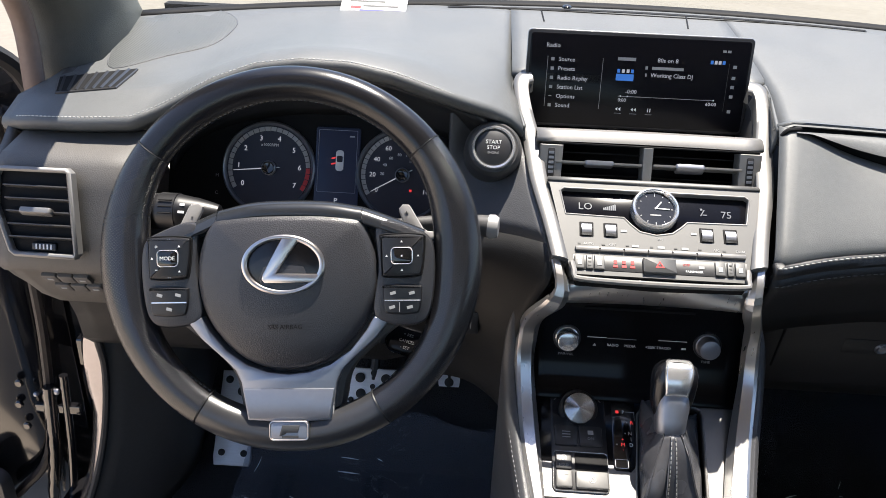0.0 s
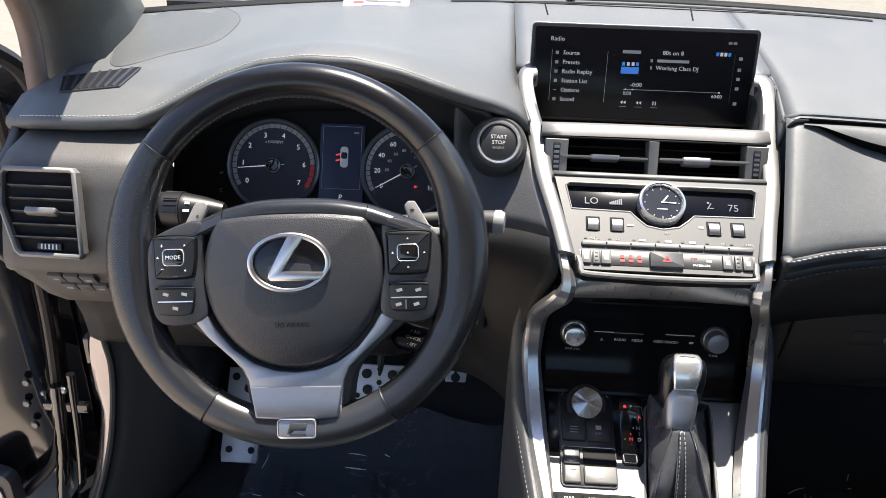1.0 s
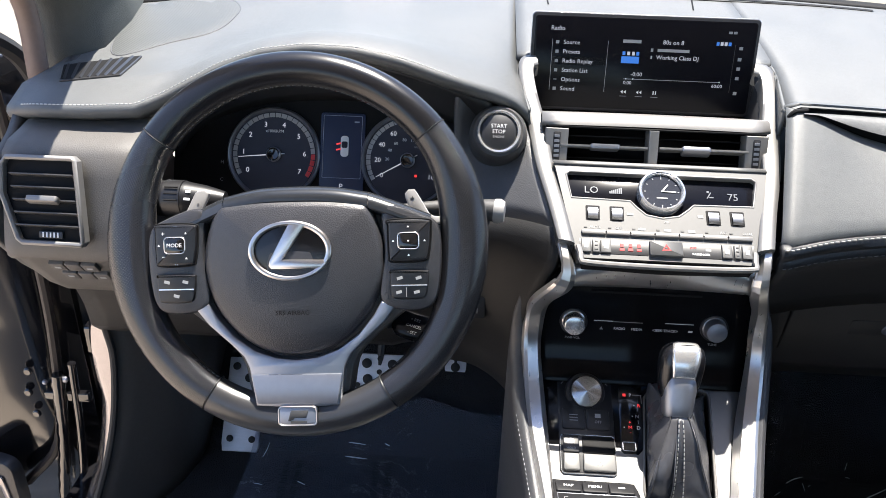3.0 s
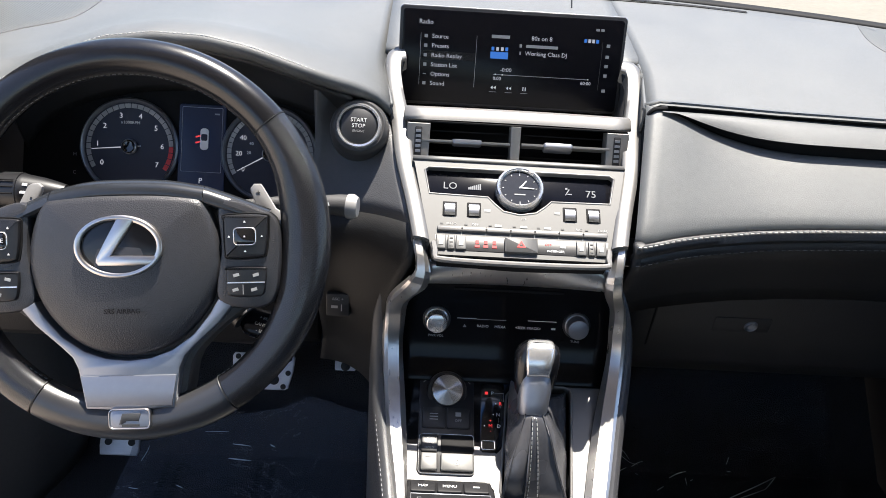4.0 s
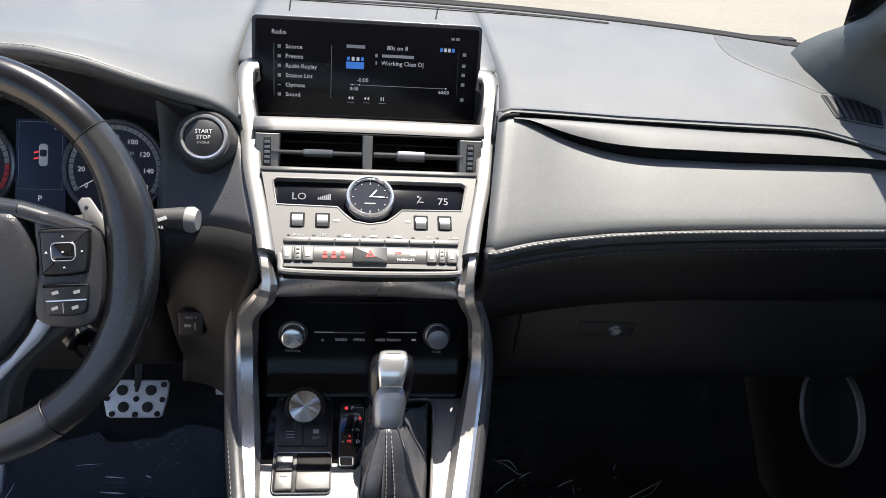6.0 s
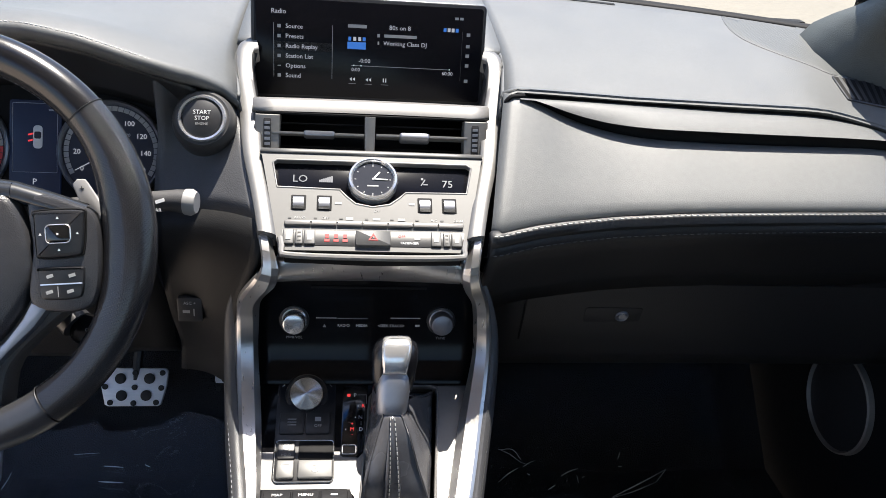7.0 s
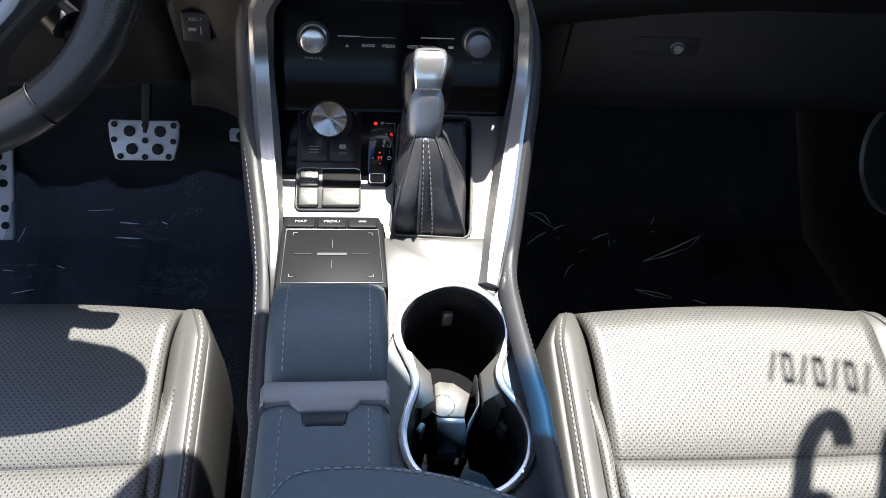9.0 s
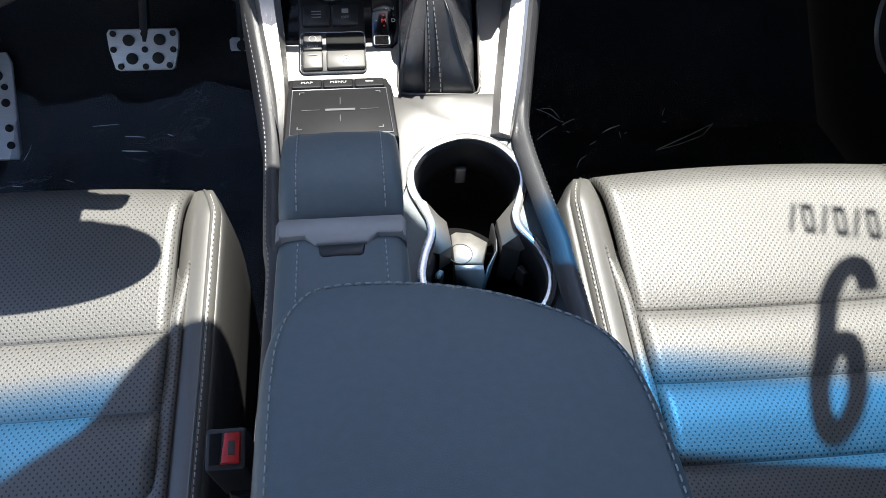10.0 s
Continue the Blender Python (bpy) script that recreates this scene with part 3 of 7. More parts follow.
# passenger pad
STITCH = [(0.1232, 0.915, 0.645), (0.1353, 0.920, 0.6433), (0.1552, 0.927, 0.6454), (0.1771, 0.933, 0.6482), (0.2097, 0.941, 0.650), (0.2424, 0.947, 0.6515), (0.2735, 0.952, 0.6531), (0.3412, 0.952, 0.6581), (0.407, 0.952, 0.661), (0.4763, 0.952, 0.6635), (0.5822, 0.953, 0.6663), (0.74, 0.965, 0.668)]
LIP = [(0.13, 0.7555), (0.165, 0.7557), (0.182, 0.7548), (0.2215, 0.7528), (0.287, 0.7506), (0.3514, 0.7488), (0.43, 0.7466), (0.506, 0.7458), (0.544, 0.7439), (0.57, 0.7406), (0.603, 0.7355), (0.637, 0.7265), (0.745, 0.702)]
GTOP = [(0.13, 0.762), (0.166, 0.7579), (0.182, 0.755), (0.216, 0.7437), (0.25, 0.7352), (0.282, 0.731), (0.32, 0.7292), (0.422, 0.7282), (0.567, 0.7274), (0.614, 0.7265), (0.745, 0.712)]
PTOP = [(0.13, 0.7595), (0.167, 0.7554), (0.184, 0.7508), (0.2187, 0.7348), (0.2533, 0.7248), (0.2858, 0.7184), (0.3245, 0.7148), (0.428, 0.7132), (0.597, 0.7142), (0.745, 0.701)]


def soft_tab(tab, x, r=0.018):
    return sum(lerp_tab(tab, x + d * r)[0] for d in (-1, -0.5, 0, 0.5, 1)) / 5


def ramp(x):
    w = min(1, max(0, (x - 0.15) / 0.2))
    return 0.024 * (1 - w * w * (3 - 2 * w))


XP = np.linspace(0.1235, 0.745, 56)
rows = []
for k, (dn, f) in enumerate(((-0.010, 1.03), (-0.004, 1.02), (-0.001, 1.008), (0.0005, 0.99), (0.002, 0.9), (0.0035, 0.7), (0.0042, 0.5), (0.0045, 0.3), (0.0045, 0.14), (0.0035, 0.06), (0.001, 0.015), (-0.003, 0.0))):
    r = []
    for x in XP:
        x = 0.745 - (0.745 - x) * (0.745 - 0.1235 - 0.0255 * min(1, f)) / (0.745 - 0.1235)
        sy, sz = lerp_tab(STITCH, x)
        ty = 1.032 + ramp(x)
        tz = soft_tab(PTOP, x) - 0.13 * (ty - 1.032)
        q = Vector((0, ty - sy, tz - sz)).normalized()
        drop = 0.008 * max(0, 1 - (x - 0.1235 - 0.0255 * f) / 0.010) ** 2
        r.append((x, sy + (ty - sy) * f - q.z * dn + drop, sz + (tz - sz) * f + q.y * dn))
    rows.append(r)
part("passenger_pad", loft(rows, flip=True), DASH, dash, "grey leather pad facing the passenger seat", solid=0.006, sharp=60)

# rolls and under side below the pad
rows = []
for dy, dz in ((0.004, 0.002), (-0.004, -0.004), (-0.006, -0.011), (0.0, -0.017), (-0.003, -0.022), (0.0, -0.032), (0.012, -0.05), (0.045, -0.10), (0.062, -0.13)):
    rows.append([(x, lerp_tab(STITCH, x)[0] + dy, lerp_tab(STITCH, x)[1] + dz) for x in XP])
part("lower_roll", loft(rows, flip=True), ROLL, dash, "dark leather roll under the pad", solid=0.006, sharp=60)
part("stitching", stitches([(x, lerp_tab(STITCH, x)[0] - 0.004, lerp_tab(STITCH, x)[1] - 0.001) for x in XP], (0, -0.8, 0.6), 0.0054, 0.0014, 0.0014, slant=0.8), THREAD, dash, "white thread seam")
part("stitching", stitches([(x, lerp_tab(STITCH, x)[0] - 0.0045, lerp_tab(STITCH, x)[1] - 0.024) for x in XP], (0, -1, 0.2), 0.005, 0.003, 0.0009), THREADD, dash, "grey thread seam")
part("stitching", stitches([Vector((x, edge(x).y + 0.008, pad_point(x, edge(x).y + 0.008, edge(x), base_w(x)) + 0.0001)) for x in np.linspace(0.17, 0.70, 80)], (0, -0.2, 1), 0.0040, 0.0024, 0.0006), THREADL, dash, "grey thread seam")
part("stitching", stitches([Vector((x, edge(x).y + 0.0015, pad_point(x, edge(x).y + 0.0015, edge(x), base_w(x)) + 0.0005)) for x in np.linspace(-0.72, -0.175, 90)], (0, -0.2, 1), 0.0034, 0.0014, 0.0007), THREAD, dash, "white thread seam")

# pale strip between two dark gaps
xs = np.linspace(0.166, 0.745, 70)


def strip_pt(x, f):
    y1 = 1.026 + ramp(x)
    z1 = soft_tab(GTOP, x) - 0.13 * (y1 - 1.026)
    z0 = soft_tab(LIP, x) - 0.0035
    return Vector((x, 1.052 + (y1 - 1.052) * f, z0 + (min(z0 - 0.0004, z1) - z0) * f))


rows = [[strip_pt(x, f) + Vector((0, o * min(1, (x - 0.165) / 0.1), 0)) for x in xs] for f, o in ((0.0, 0.012), (0.0, 0.0), (0.3, -0.002), (0.6, -0.003), (0.95, -0.002), (1.0, 0.0), (1.0, 0.012))]
part("trim_strip", loft(rows, flip=True), DASH, dash, "pale grey strip above a dark groove", sharp=50)
# groove skin is deep black, its shadow put into the colour
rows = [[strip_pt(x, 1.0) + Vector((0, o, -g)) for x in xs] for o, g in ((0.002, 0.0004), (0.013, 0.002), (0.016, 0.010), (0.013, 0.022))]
part("groove", loft(rows, flip=True), DEEP, dash, "groove with its shadow coloured black", sharp=40)
rows = [[Vector((x, 1.052, soft_tab(LIP, x))) + Vector((0, o, g)) for x in np.linspace(0.163, 0.745, 60)] for o, g in ((0.022, 0.002), (0.014, -0.001), (0.009, -0.006), (0.002, -0.0045))]
part("lip_gap", loft(rows, flip=True), DEEP, dash, "thin dark gap under the lip")
part("lip_gap", tube(cr([(0.1475, 1.050, 0.735), (0.1492, 1.052, 0.7445), (0.155, 1.053, 0.7522), (0.163, 1.055, 0.7532), (0.172, 1.058, 0.7535)], 20), 0.0026, 8), DEEP, dash, "thin dark gap under the lip")
# glovebox
rows = [[(x, y, z) for x in np.linspace(0.15, 0.745, 12)] for y, z in ((1.03, 0.545), (1.012, 0.535), (1.014, 0.52), (1.022, 0.48), (1.035, 0.42), (1.06, 0.385), (1.20, 0.36), (1.5, 0.36))]
part("glovebox_door", loft(rows, flip=True), GLOVE, dash, "black plastic glovebox door", solid=0.006, sharp=50)
gm = plane_at((0.323, 1.022, 0.484), -14)
part("lock_recess", slab(rrect(-0.012, 0.001, 0.075, 0.026, 0.004), -0.004, 0.0012, gm, 0.0008), GLOVE, dash)
part("glovebox_lock", lathe([(0.0, 0.003), (0.004, 0.003), (0.0045, 0.002), (0.0075, 0.0035), (0.009, 0.0015), (0.009, -0.002)], gm, 24), SPOKE, dash, "round metal glovebox lock")
part("joint", slab([(-0.0012, -0.05), (0.0012, -0.05), (0.0012, 0.04), (-0.0012, 0.04)], 0, 0.0012, plane_at((0.195, 1.018, 0.492), -14), 0.0003), DEEP, dash)

# driver lower panel: from the seam over the vent down to the knee
PROF = ((0.986, 0.742), (0.992, 0.732), (0.965, 0.727), (0.932, 0.722), (0.917, 0.714), (0.908, 0.69), (0.8945, 0.65), (0.884, 0.62), (0.884, 0.606), (0.890, 0.599), (0.90, 0.596), (0.92, 0.57), (0.95, 0.535), (0.985, 0.505), (1.02, 0.49), (1.2, 0.47))
XL = np.linspace(-0.715, -0.555, 14)
rows = []
for y, z in PROF:
    r = []
    for x in XL:
        k = max(0, (x + 0.60) / 0.045)
        r.append((x, y + 0.06 * k * k * 0.35, z))
    rows.append(r)
part("end_panel", loft(rows, flip=True), KNEE, dash, "grey plastic panel round the outer vent", solid=0.006, sharp=45)
rows = [[(x, y + (0.012 if x > -0.3 else 0), z) for x in np.linspace(-0.72, -0.235, 20)] for y, z in ((0.95, 0.60), (0.955, 0.575), (0.968, 0.55), (0.99, 0.52), (1.01, 0.49), (1.022, 0.46), (1.03, 0.42), (1.05, 0.40), (1.2, 0.39), (1.5, 0.39))]
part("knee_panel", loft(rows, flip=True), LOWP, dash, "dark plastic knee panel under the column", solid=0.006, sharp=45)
# side panel between cluster and centre stack
SP_L = [(-0.232, 1.045, 0.765), (-0.235, 1.05, 0.70), (-0.24, 1.040, 0.655), (-0.24, 1.010, 0.60), (-0.235, 1.0, 0.55), (-0.23, 1.01, 0.49), (-0.23, 1.05, 0.42), (-0.235, 1.06, 0.375), (-0.235, 1.10, 0.365)]
SP_R = [(-0.168, 1.085, 0.752), (-0.146, 1.045, 0.707), (-0.128, 0.975, 0.668), (-0.113, 0.915, 0.628), (-0.134, 0.925, 0.565), (-0.150, 0.94, 0.50), (-0.150, 0.965, 0.43), (-0.150, 0.985, 0.375), (-0.150, 1.05, 0.365)]
la, lb = cr(SP_L, 24), cr(SP_R, 24)
rows = [[a.lerp(b, g) + Vector((0, 0.018 * math.sin(math.pi * g), 0)) for g in np.linspace(0, 1, 12)] for a, b in zip(la, lb)]
# one skin cut in two; below the cut its shade is in the colour
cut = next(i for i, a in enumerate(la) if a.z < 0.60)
part("side_panel", loft(rows[:cut], flip=True), DASHSIDE, dash, "grey grained panel beside the centre stack", solid=0.006)
part("side_panel_shaded", loft(rows[cut - 1:], flip=True), LOWP, dash, "lower part of the side panel, darkened for shade", solid=0.006)
# end cap of the dashboard beside the open door
bm = loft([[(-0.722, y, z) for y, z in ((1.45, 0.78), (1.2, 0.77), (0.99, 0.742), (0.96, 0.72), (0.895, 0.69), (0.89, 0.62), (0.93, 0.57), (1.0, 0.5), (1.45, 0.45))], [(-0.722, 1.3, 0.65 + 0.0001 * k) for k in range(9)]])
part("end_cap", bm, PLAST, dash, solid=0.01)
# dark tray that closes the inside of the dashboard
bm = loft([[(x, y, z) for x in (-0.26, 0.26)] for y, z in ((1.085, 0.654), (1.3, 0.656), (1.5, 0.66))])
part("inner_tray", bm, DEEP, dash, solid=0.006)
# black enamel borders of the windshield beside the pillars
for side, tab in (("left", ((0.06, -0.722), (0.14, -0.712), (0.27, -0.712), (0.41, -0.695), (0.55, -0.68), (0.8, -0.665), (0.96, -0.655))), ("right", ((0.06, 0.70), (0.2, 0.672), (0.35, 0.66), (0.5, 0.70), (0.8, 0.735), (1.2, 0.735)))):
    g = 1 if side == "right" else -1
    bm = loft([[ws(x + (g * 0.765 - x) * q, s) + Vector((0, 0, 0.004)) for q in np.linspace(0, 1, 4)] for s, x in tab])
    tagged(part("windshield_border_" + side, bm, DEEP), "black enamel border along the windshield edge", "windshield", kind="structure")
# kick panel beside the pedals
KICK = [(-0.716, 1.045, 0.56), (-0.714, 1.055, 0.41), (-0.714, 1.062, 0.35), (-0.722, 1.055, 0.27), (-0.734, 1.04, 0.20), (-0.752, 1.015, 0.13), (-0.78, 0.97, 0.03)]
kc = cr(KICK, 20)
rows = [[p.lerp(Vector((-0.655, 1.40, p.z)), f) + Vector((0.045 * math.sin(math.pi * min(1, f * 1.15)) ** 1.2, 0, 0)) for f in np.linspace(0, 1, 12)] for p in kc]
tagged(part("kick_panel", loft(rows, flip=True), KNEE, solid=0.006), "grey plastic kick panel beside the pedals", "panel", kind="structure")

# ---- steering wheel ----
WM = plane_at((-0.380, 0.813, 0.6745), 25, roll=4.0)
wheel = thing("steering_wheel", (-0.380, 0.813, 0.6745), "black leather three-spoke steering wheel with silver lower spoke", "steering wheel")


def rim(a0, a1, n, grip):
    rows = []
    for i in range(n):
        a = radians(a0 + (a1 - a0) * i / (n - 1))
        f = math.sin(math.pi * i / (n - 1)) if grip else 0
        low = max(0.0, -math.sin(a)) ** 2
        side = abs((math.degrees(a) + 90) % 180 - 90) / 26
        swell = 0.0052 * math.exp(-side * side)
        w = 0.0172 + 0.0012 * f + 0.0015 * low + swell
        h = 0.0165
        rr = 0.187 + 0.004 * low + 0.25 * swell - w
        row = []
        for k in range(20):
            b = 2 * math.pi * k / 20
            q = rr + w * math.cos(b)
            row.append((q * math.cos(a), q * math.sin(a), -0.0165 + h * math.sin(b)))
        rows.append(row)
    bm = loft(rows, closed_v=True, m=WM)
    bmesh.ops.recalc_face_normals(bm, faces=bm.faces)
    return bm


part("rim_top", rim(38.8, 141.2, 44, False), GRIP, wheel, "smooth black leather upper rim")
part("rim_grip", rim(-58.8, 38.2, 44, True), GRIPP, wheel, "perforated black leather grip")
part("rim_grip", rim(141.8, 238.8, 44, True), GRIPP, wheel, "perforated black leather grip")
part("rim_bottom", rim(239.4, 300.6, 30, False), GRIPB, wheel, "smooth black leather lower rim, lightened for sun")
for a in (38.5, 141.5, 239.1, 300.9):
    aa = radians(a)
    part("rim_joint", tube([((0.187 - 0.0172 + 0.0176 * math.cos(b)) * math.cos(aa), (0.187 - 0.0172 + 0.0176 * math.cos(b)) * math.sin(aa), -0.0165 + 0.0169 * math.sin(b)) for b in np.linspace(0, 2 * math.pi, 24, endpoint=False)], 0.0006, 5, True, m=WM), BLACK, wheel)
# seam round the inside of the rim
part("stitching", stitches([WM @ Vector(((0.153) * math.cos(a), (0.153) * math.sin(a), -0.0125)) for a in np.linspace(radians(25), radians(155), 120)], WM.to_3x3() @ Vector((0, 0, 1)), 0.0034, 0.002, 0.0008), THREADD, wheel)
for a0, a1 in ((-60, -28), (208, 240)):
    part("stitching", stitches([WM @ Vector(((0.153) * math.cos(a), (0.153) * math.sin(a), -0.0125)) for a in np.linspace(radians(a0), radians(a1), 40)], WM.to_3x3() @ Vector((0, 0, 1)), 0.0034, 0.002, 0.0008), THREADD, wheel)

half = [(0.0, 0.0425), (0.03, 0.042), (0.058, 0.0395), (0.073, 0.035), (0.083, 0.013), (0.0875, -0.014), (0.0835, -0.043), (0.071, -0.069), (0.049, -0.0925), (0.025, -0.1045), (0.0, -0.108)]
cover = smooth_loop(half + [(-x, y) for x, y in half[-2:0:-1]], 60)
part("airbag_cover", slab(cover, -0.03, 0.004, WM, 0.008, dome=0.010), HUB, wheel, "grained black airbag cover", sharp=60)
# satin arc above the cover, split by two joints
arc = [(-0.131, 0.015), (-0.10, 0.0255), (-0.068, 0.0395), (-0.035, 0.0465), (0.003, 0.048), (0.04, 0.0465), (0.073, 0.041), (0.102, 0.0305), (0.133, 0.018)]
for i0, i1 in ((0, 3), (2, 7), (6, 9)):
    seg = cr([(u, v, 0) for u, v in arc[i0:i1]], 5 + 4 * (i1 - i0))
    seg = [p.lerp(seg[len(seg) // 2], 0.006) for p in seg]
    rows = [[(p.x, p.y + dv, n) for p in seg] for dv, n in ((-0.012, -0.012), (-0.0085, -0.0005), (-0.006, 0.0012), (0.002, -0.002), (0.006, -0.007), (0.0075, -0.014), (0.006, -0.034))]
    part("hub_arc", loft(rows, m=WM, flip=True), HUBTOP, wheel, "satin black arc above the airbag cover", sharp=60)
back = smooth_loop([(0, 0.05), (0.07, 0.042), (0.12, 0.02), (0.15, 0.006), (0.15, -0.04), (0.11, -0.065), (0.06, -0.11), (0.045, -0.155), (0, -0.16), (-0.045, -0.155), (-0.06, -0.11), (-0.11, -0.065), (-0.15, -0.04), (-0.15, 0.006), (-0.12, 0.02), (-0.07, 0.042)], 80)
part("hub_back", slab(back, -0.045, -0.014, WM, 0.006), PLAST, wheel, "dark plastic hub carrier")
for s in (-1, 1):
    q = smooth_loop([(s * 0.088, 0.034), (s * 0.125, 0.026), (s * 0.141, 0.010), (s * 0.141, -0.035), (s * 0.132, -0.062), (s * 0.105, -0.066), (s * 0.083, -0.055), (s * 0.0875, -0.01)], 48)
    part("spoke", slab(q, -0.02, 0.0, WM, 0.004), HUB, wheel, "dark grained spoke")
sp = [(-0.099, -0.060), (-0.084, -0.056), (-0.076, -0.070), (-0.06, -0.089), (-0.04, -0.103), (-0.02, -0.110), (0, -0.112), (0.02, -0.110), (0.04, -0.103), (0.06, -0.089), (0.076, -0.070), (0.084, -0.056), (0.099, -0.060),
      (0.085, -0.078), (0.063, -0.098), (0.052, -0.109), (0.047, -0.120), (0.041, -0.157), (0.0, -0.160), (-0.041, -0.157), (-0.047, -0.120), (-0.052, -0.109), (-0.063, -0.098), (-0.085, -0.078)]
part("lower_spoke", slab(sp, -0.02, -0.001, WM, 0.0025), SPOKE, wheel, "satin silver lower spoke")
sq = [(-0.044, -0.126), (0.044, -0.126), (0.039, -0.155), (-0.039, -0.155)]
part("spoke_face", slab(sq, -0.004, 0.0008, WM, 0.001), SPOKE, wheel)

# ---- centre stack ----
stack = thing("centre_stack", (0, 0.95, 0.5), "silver centre stack with climate panel, clock and air vents", "centre stack")
HM = plane_at((0, 0.907, 0.628), 54.3)
UP_O = [(0.140, 1.176, 0.774), (0.153, 1.174, 0.773), (0.160, 1.163, 0.768), (0.1605, 1.145, 0.759), (0.157, 1.115, 0.744), (0.148, 1.062, 0.716), (0.1395, 1.012, 0.690), (0.1255, 0.960, 0.662), (0.1155, 0.918, 0.639)]
UP_I = [(0.140, 1.160, 0.766), (0.1455, 1.156, 0.765), (0.146, 1.140, 0.757), (0.1405, 1.106, 0.739), (0.131, 1.062, 0.717), (0.124, 1.012, 0.690), (0.112, 0.960, 0.661), (0.102, 0.916, 0.636)]
TOP_O = [(0.117, 0.925, 0.6415), (0.1125, 0.906, 0.626), (0.1115, 0.898, 0.610)]
TOP_I = [(0.1035, 0.923, 0.6385), (0.098, 0.902, 0.622), (0.0955, 0.894, 0.605), (0.099, 0.90, 0.583)]
RIGHT_O = TOP_O + [(0.1145, 0.90, 0.595), (0.127, 0.918, 0.56), (0.133, 0.928, 0.53), (0.1345, 0.915, 0.49), (0.1245, 0.865, 0.442), (0.1085, 0.795, 0.407), (0.0893, 0.727, 0.384)]
RIGHT_I = TOP_I + [(0.1115, 0.925, 0.55), (0.1155, 0.935, 0.52), (0.1152, 0.925, 0.485), (0.0985, 0.866, 0.437), (0.083, 0.795, 0.403), (0.0724, 0.731, 0.389)]
LEFT_O = TOP_O + [(0.120, 0.897, 0.595), (0.138, 0.918, 0.56), (0.142, 0.928, 0.53), (0.1415, 0.915, 0.49), (0.1357, 0.865, 0.442), (0.1228, 0.79, 0.411), (0.1137, 0.72, 0.400), (0.1105, 0.692, 0.398)]
LEFT_I = TOP_I + [(0.116, 0.925, 0.55), (0.1185, 0.935, 0.52), (0.1185, 0.925, 0.485), (0.1118, 0.866, 0.437), (0.1063, 0.79, 0.406), (0.107, 0.72, 0.402), (0.1078, 0.692, 0.400)]
for s in (1, -1):
    fm = (lambda p: p) if s > 0 else mirror
    raised = [[(x - d, y - 0.002, z + 0.0035) for x, y, z in edge_line] for edge_line, d in ((UP_O, 0.0), (UP_I, 0.0045))]
    part("side_trim", ribbon(fm(raised[0]), fm(raised[1]), 44, flip=s < 0, thick=0.02, bevel=0), SIDETR, stack, "polished silver side trim")
    lo, li = (RIGHT_O, RIGHT_I) if s > 0 else (LEFT_O, LEFT_I)
    part("lower_trim", ribbon(fm(lo), fm(li), 54, flip=s < 0, bevel=0.3), TRIM, stack, "brushed metal console trim", sharp=14)
    # leather shoulder between trim and top pad
    col = pad_side(s * 0.1615)[3:12]
    ys = np.linspace(1.062, 1.176, 24)
    tr = cr(UP_O, 80)
    a, b = [], []
    for y in ys:
        q = min(tr[12:], key=lambda v: abs(v.y - y))
        a.append(Vector((s * q.x, y, q.z)))
        i = max(k for k in range(len(col) - 1) if col[k].y <= y + 1e-6)
        b.append(col[i].lerp(col[i + 1], (y - col[i].y) / (col[i + 1].y - col[i].y)))
    bm = loft([[p.lerp(q, f) + Vector((s * 0.002, 0, 0.003)) * math.sin(math.pi * f) for p, q in zip(a, b)] for f in np.linspace(0, 1, 7)], flip=s < 0)
    part("shoulder", bm, DASH, stack, "grey leather shoulder beside the trim", solid=0.004)
    # inner wall beside the screen recess
    b = cr(fm(UP_I), 24)
    bm = loft([[p + Vector((0, 0, -0.001)) for p in b], [p + Vector((-s * 0.003, 0.025, -0.03)) for p in b], [p + Vector((-s * 0.004, 0.06, -0.07)) for p in b]], flip=s < 0)
    part("recess_wall", bm, BLACK, stack, solid=0.003)

# climate panel with display window
disp = [(-0.106, 0.103), (-0.102, 0.107), (0.102, 0.107), (0.107, 0.103), (0.1005, 0.070), (0.035, 0.069), (0.028, 0.062), (0.018, 0.054), (0.0, 0.0505), (-0.018, 0.054), (-0.028, 0.063), (-0.035, 0.071), (-0.100, 0.0725)]
part("climate_panel", slab([(-0.0945, -0.002), (0.0965, -0.002), (0.119, 0.112), (0.1215, 0.118), (-0.1205, 0.118), (-0.118, 0.112)], -0.02, 0.0, HM, holes=[disp]), PANEL, stack, "pale silver climate control panel", smooth=False)
part("display_glass", slab(inset(disp, -0.002), -0.012, -0.006, HM, 0.0005), SCREEN, stack, "dark climate display")
part("display_lip", ring_frame(inset(disp, -0.0012), inset(disp, 0.0012), -0.006, 0.0, HM, 0.0008), SATIN, stack)
part("lower_lip", tube(cr([HM @ Vector(q) for q in ((-0.0935, 0.012, 0.0), (-0.0905, -0.002, 0.003), (-0.085, -0.0095, 0.004), (0, -0.012, 0.005), (0.088, -0.0095, 0.004), (0.0935, -0.002, 0.003), (0.0965, 0.012, 0.0))], 40), 0.0032, 8), SATIN, stack, "bright curved lower lip")
# black slab added as the shadow under the lip
part("lip_shadow", slab([(-0.089, -0.009), (0.0915, -0.009), (0.0925, 0.001), (-0.0895, 0.001)], -0.02, -0.004, HM, 0.0005), DEEP, stack)
words("LO", HM, -0.077, 0.0865, -0.0054, 0.0125, LITD, stack)
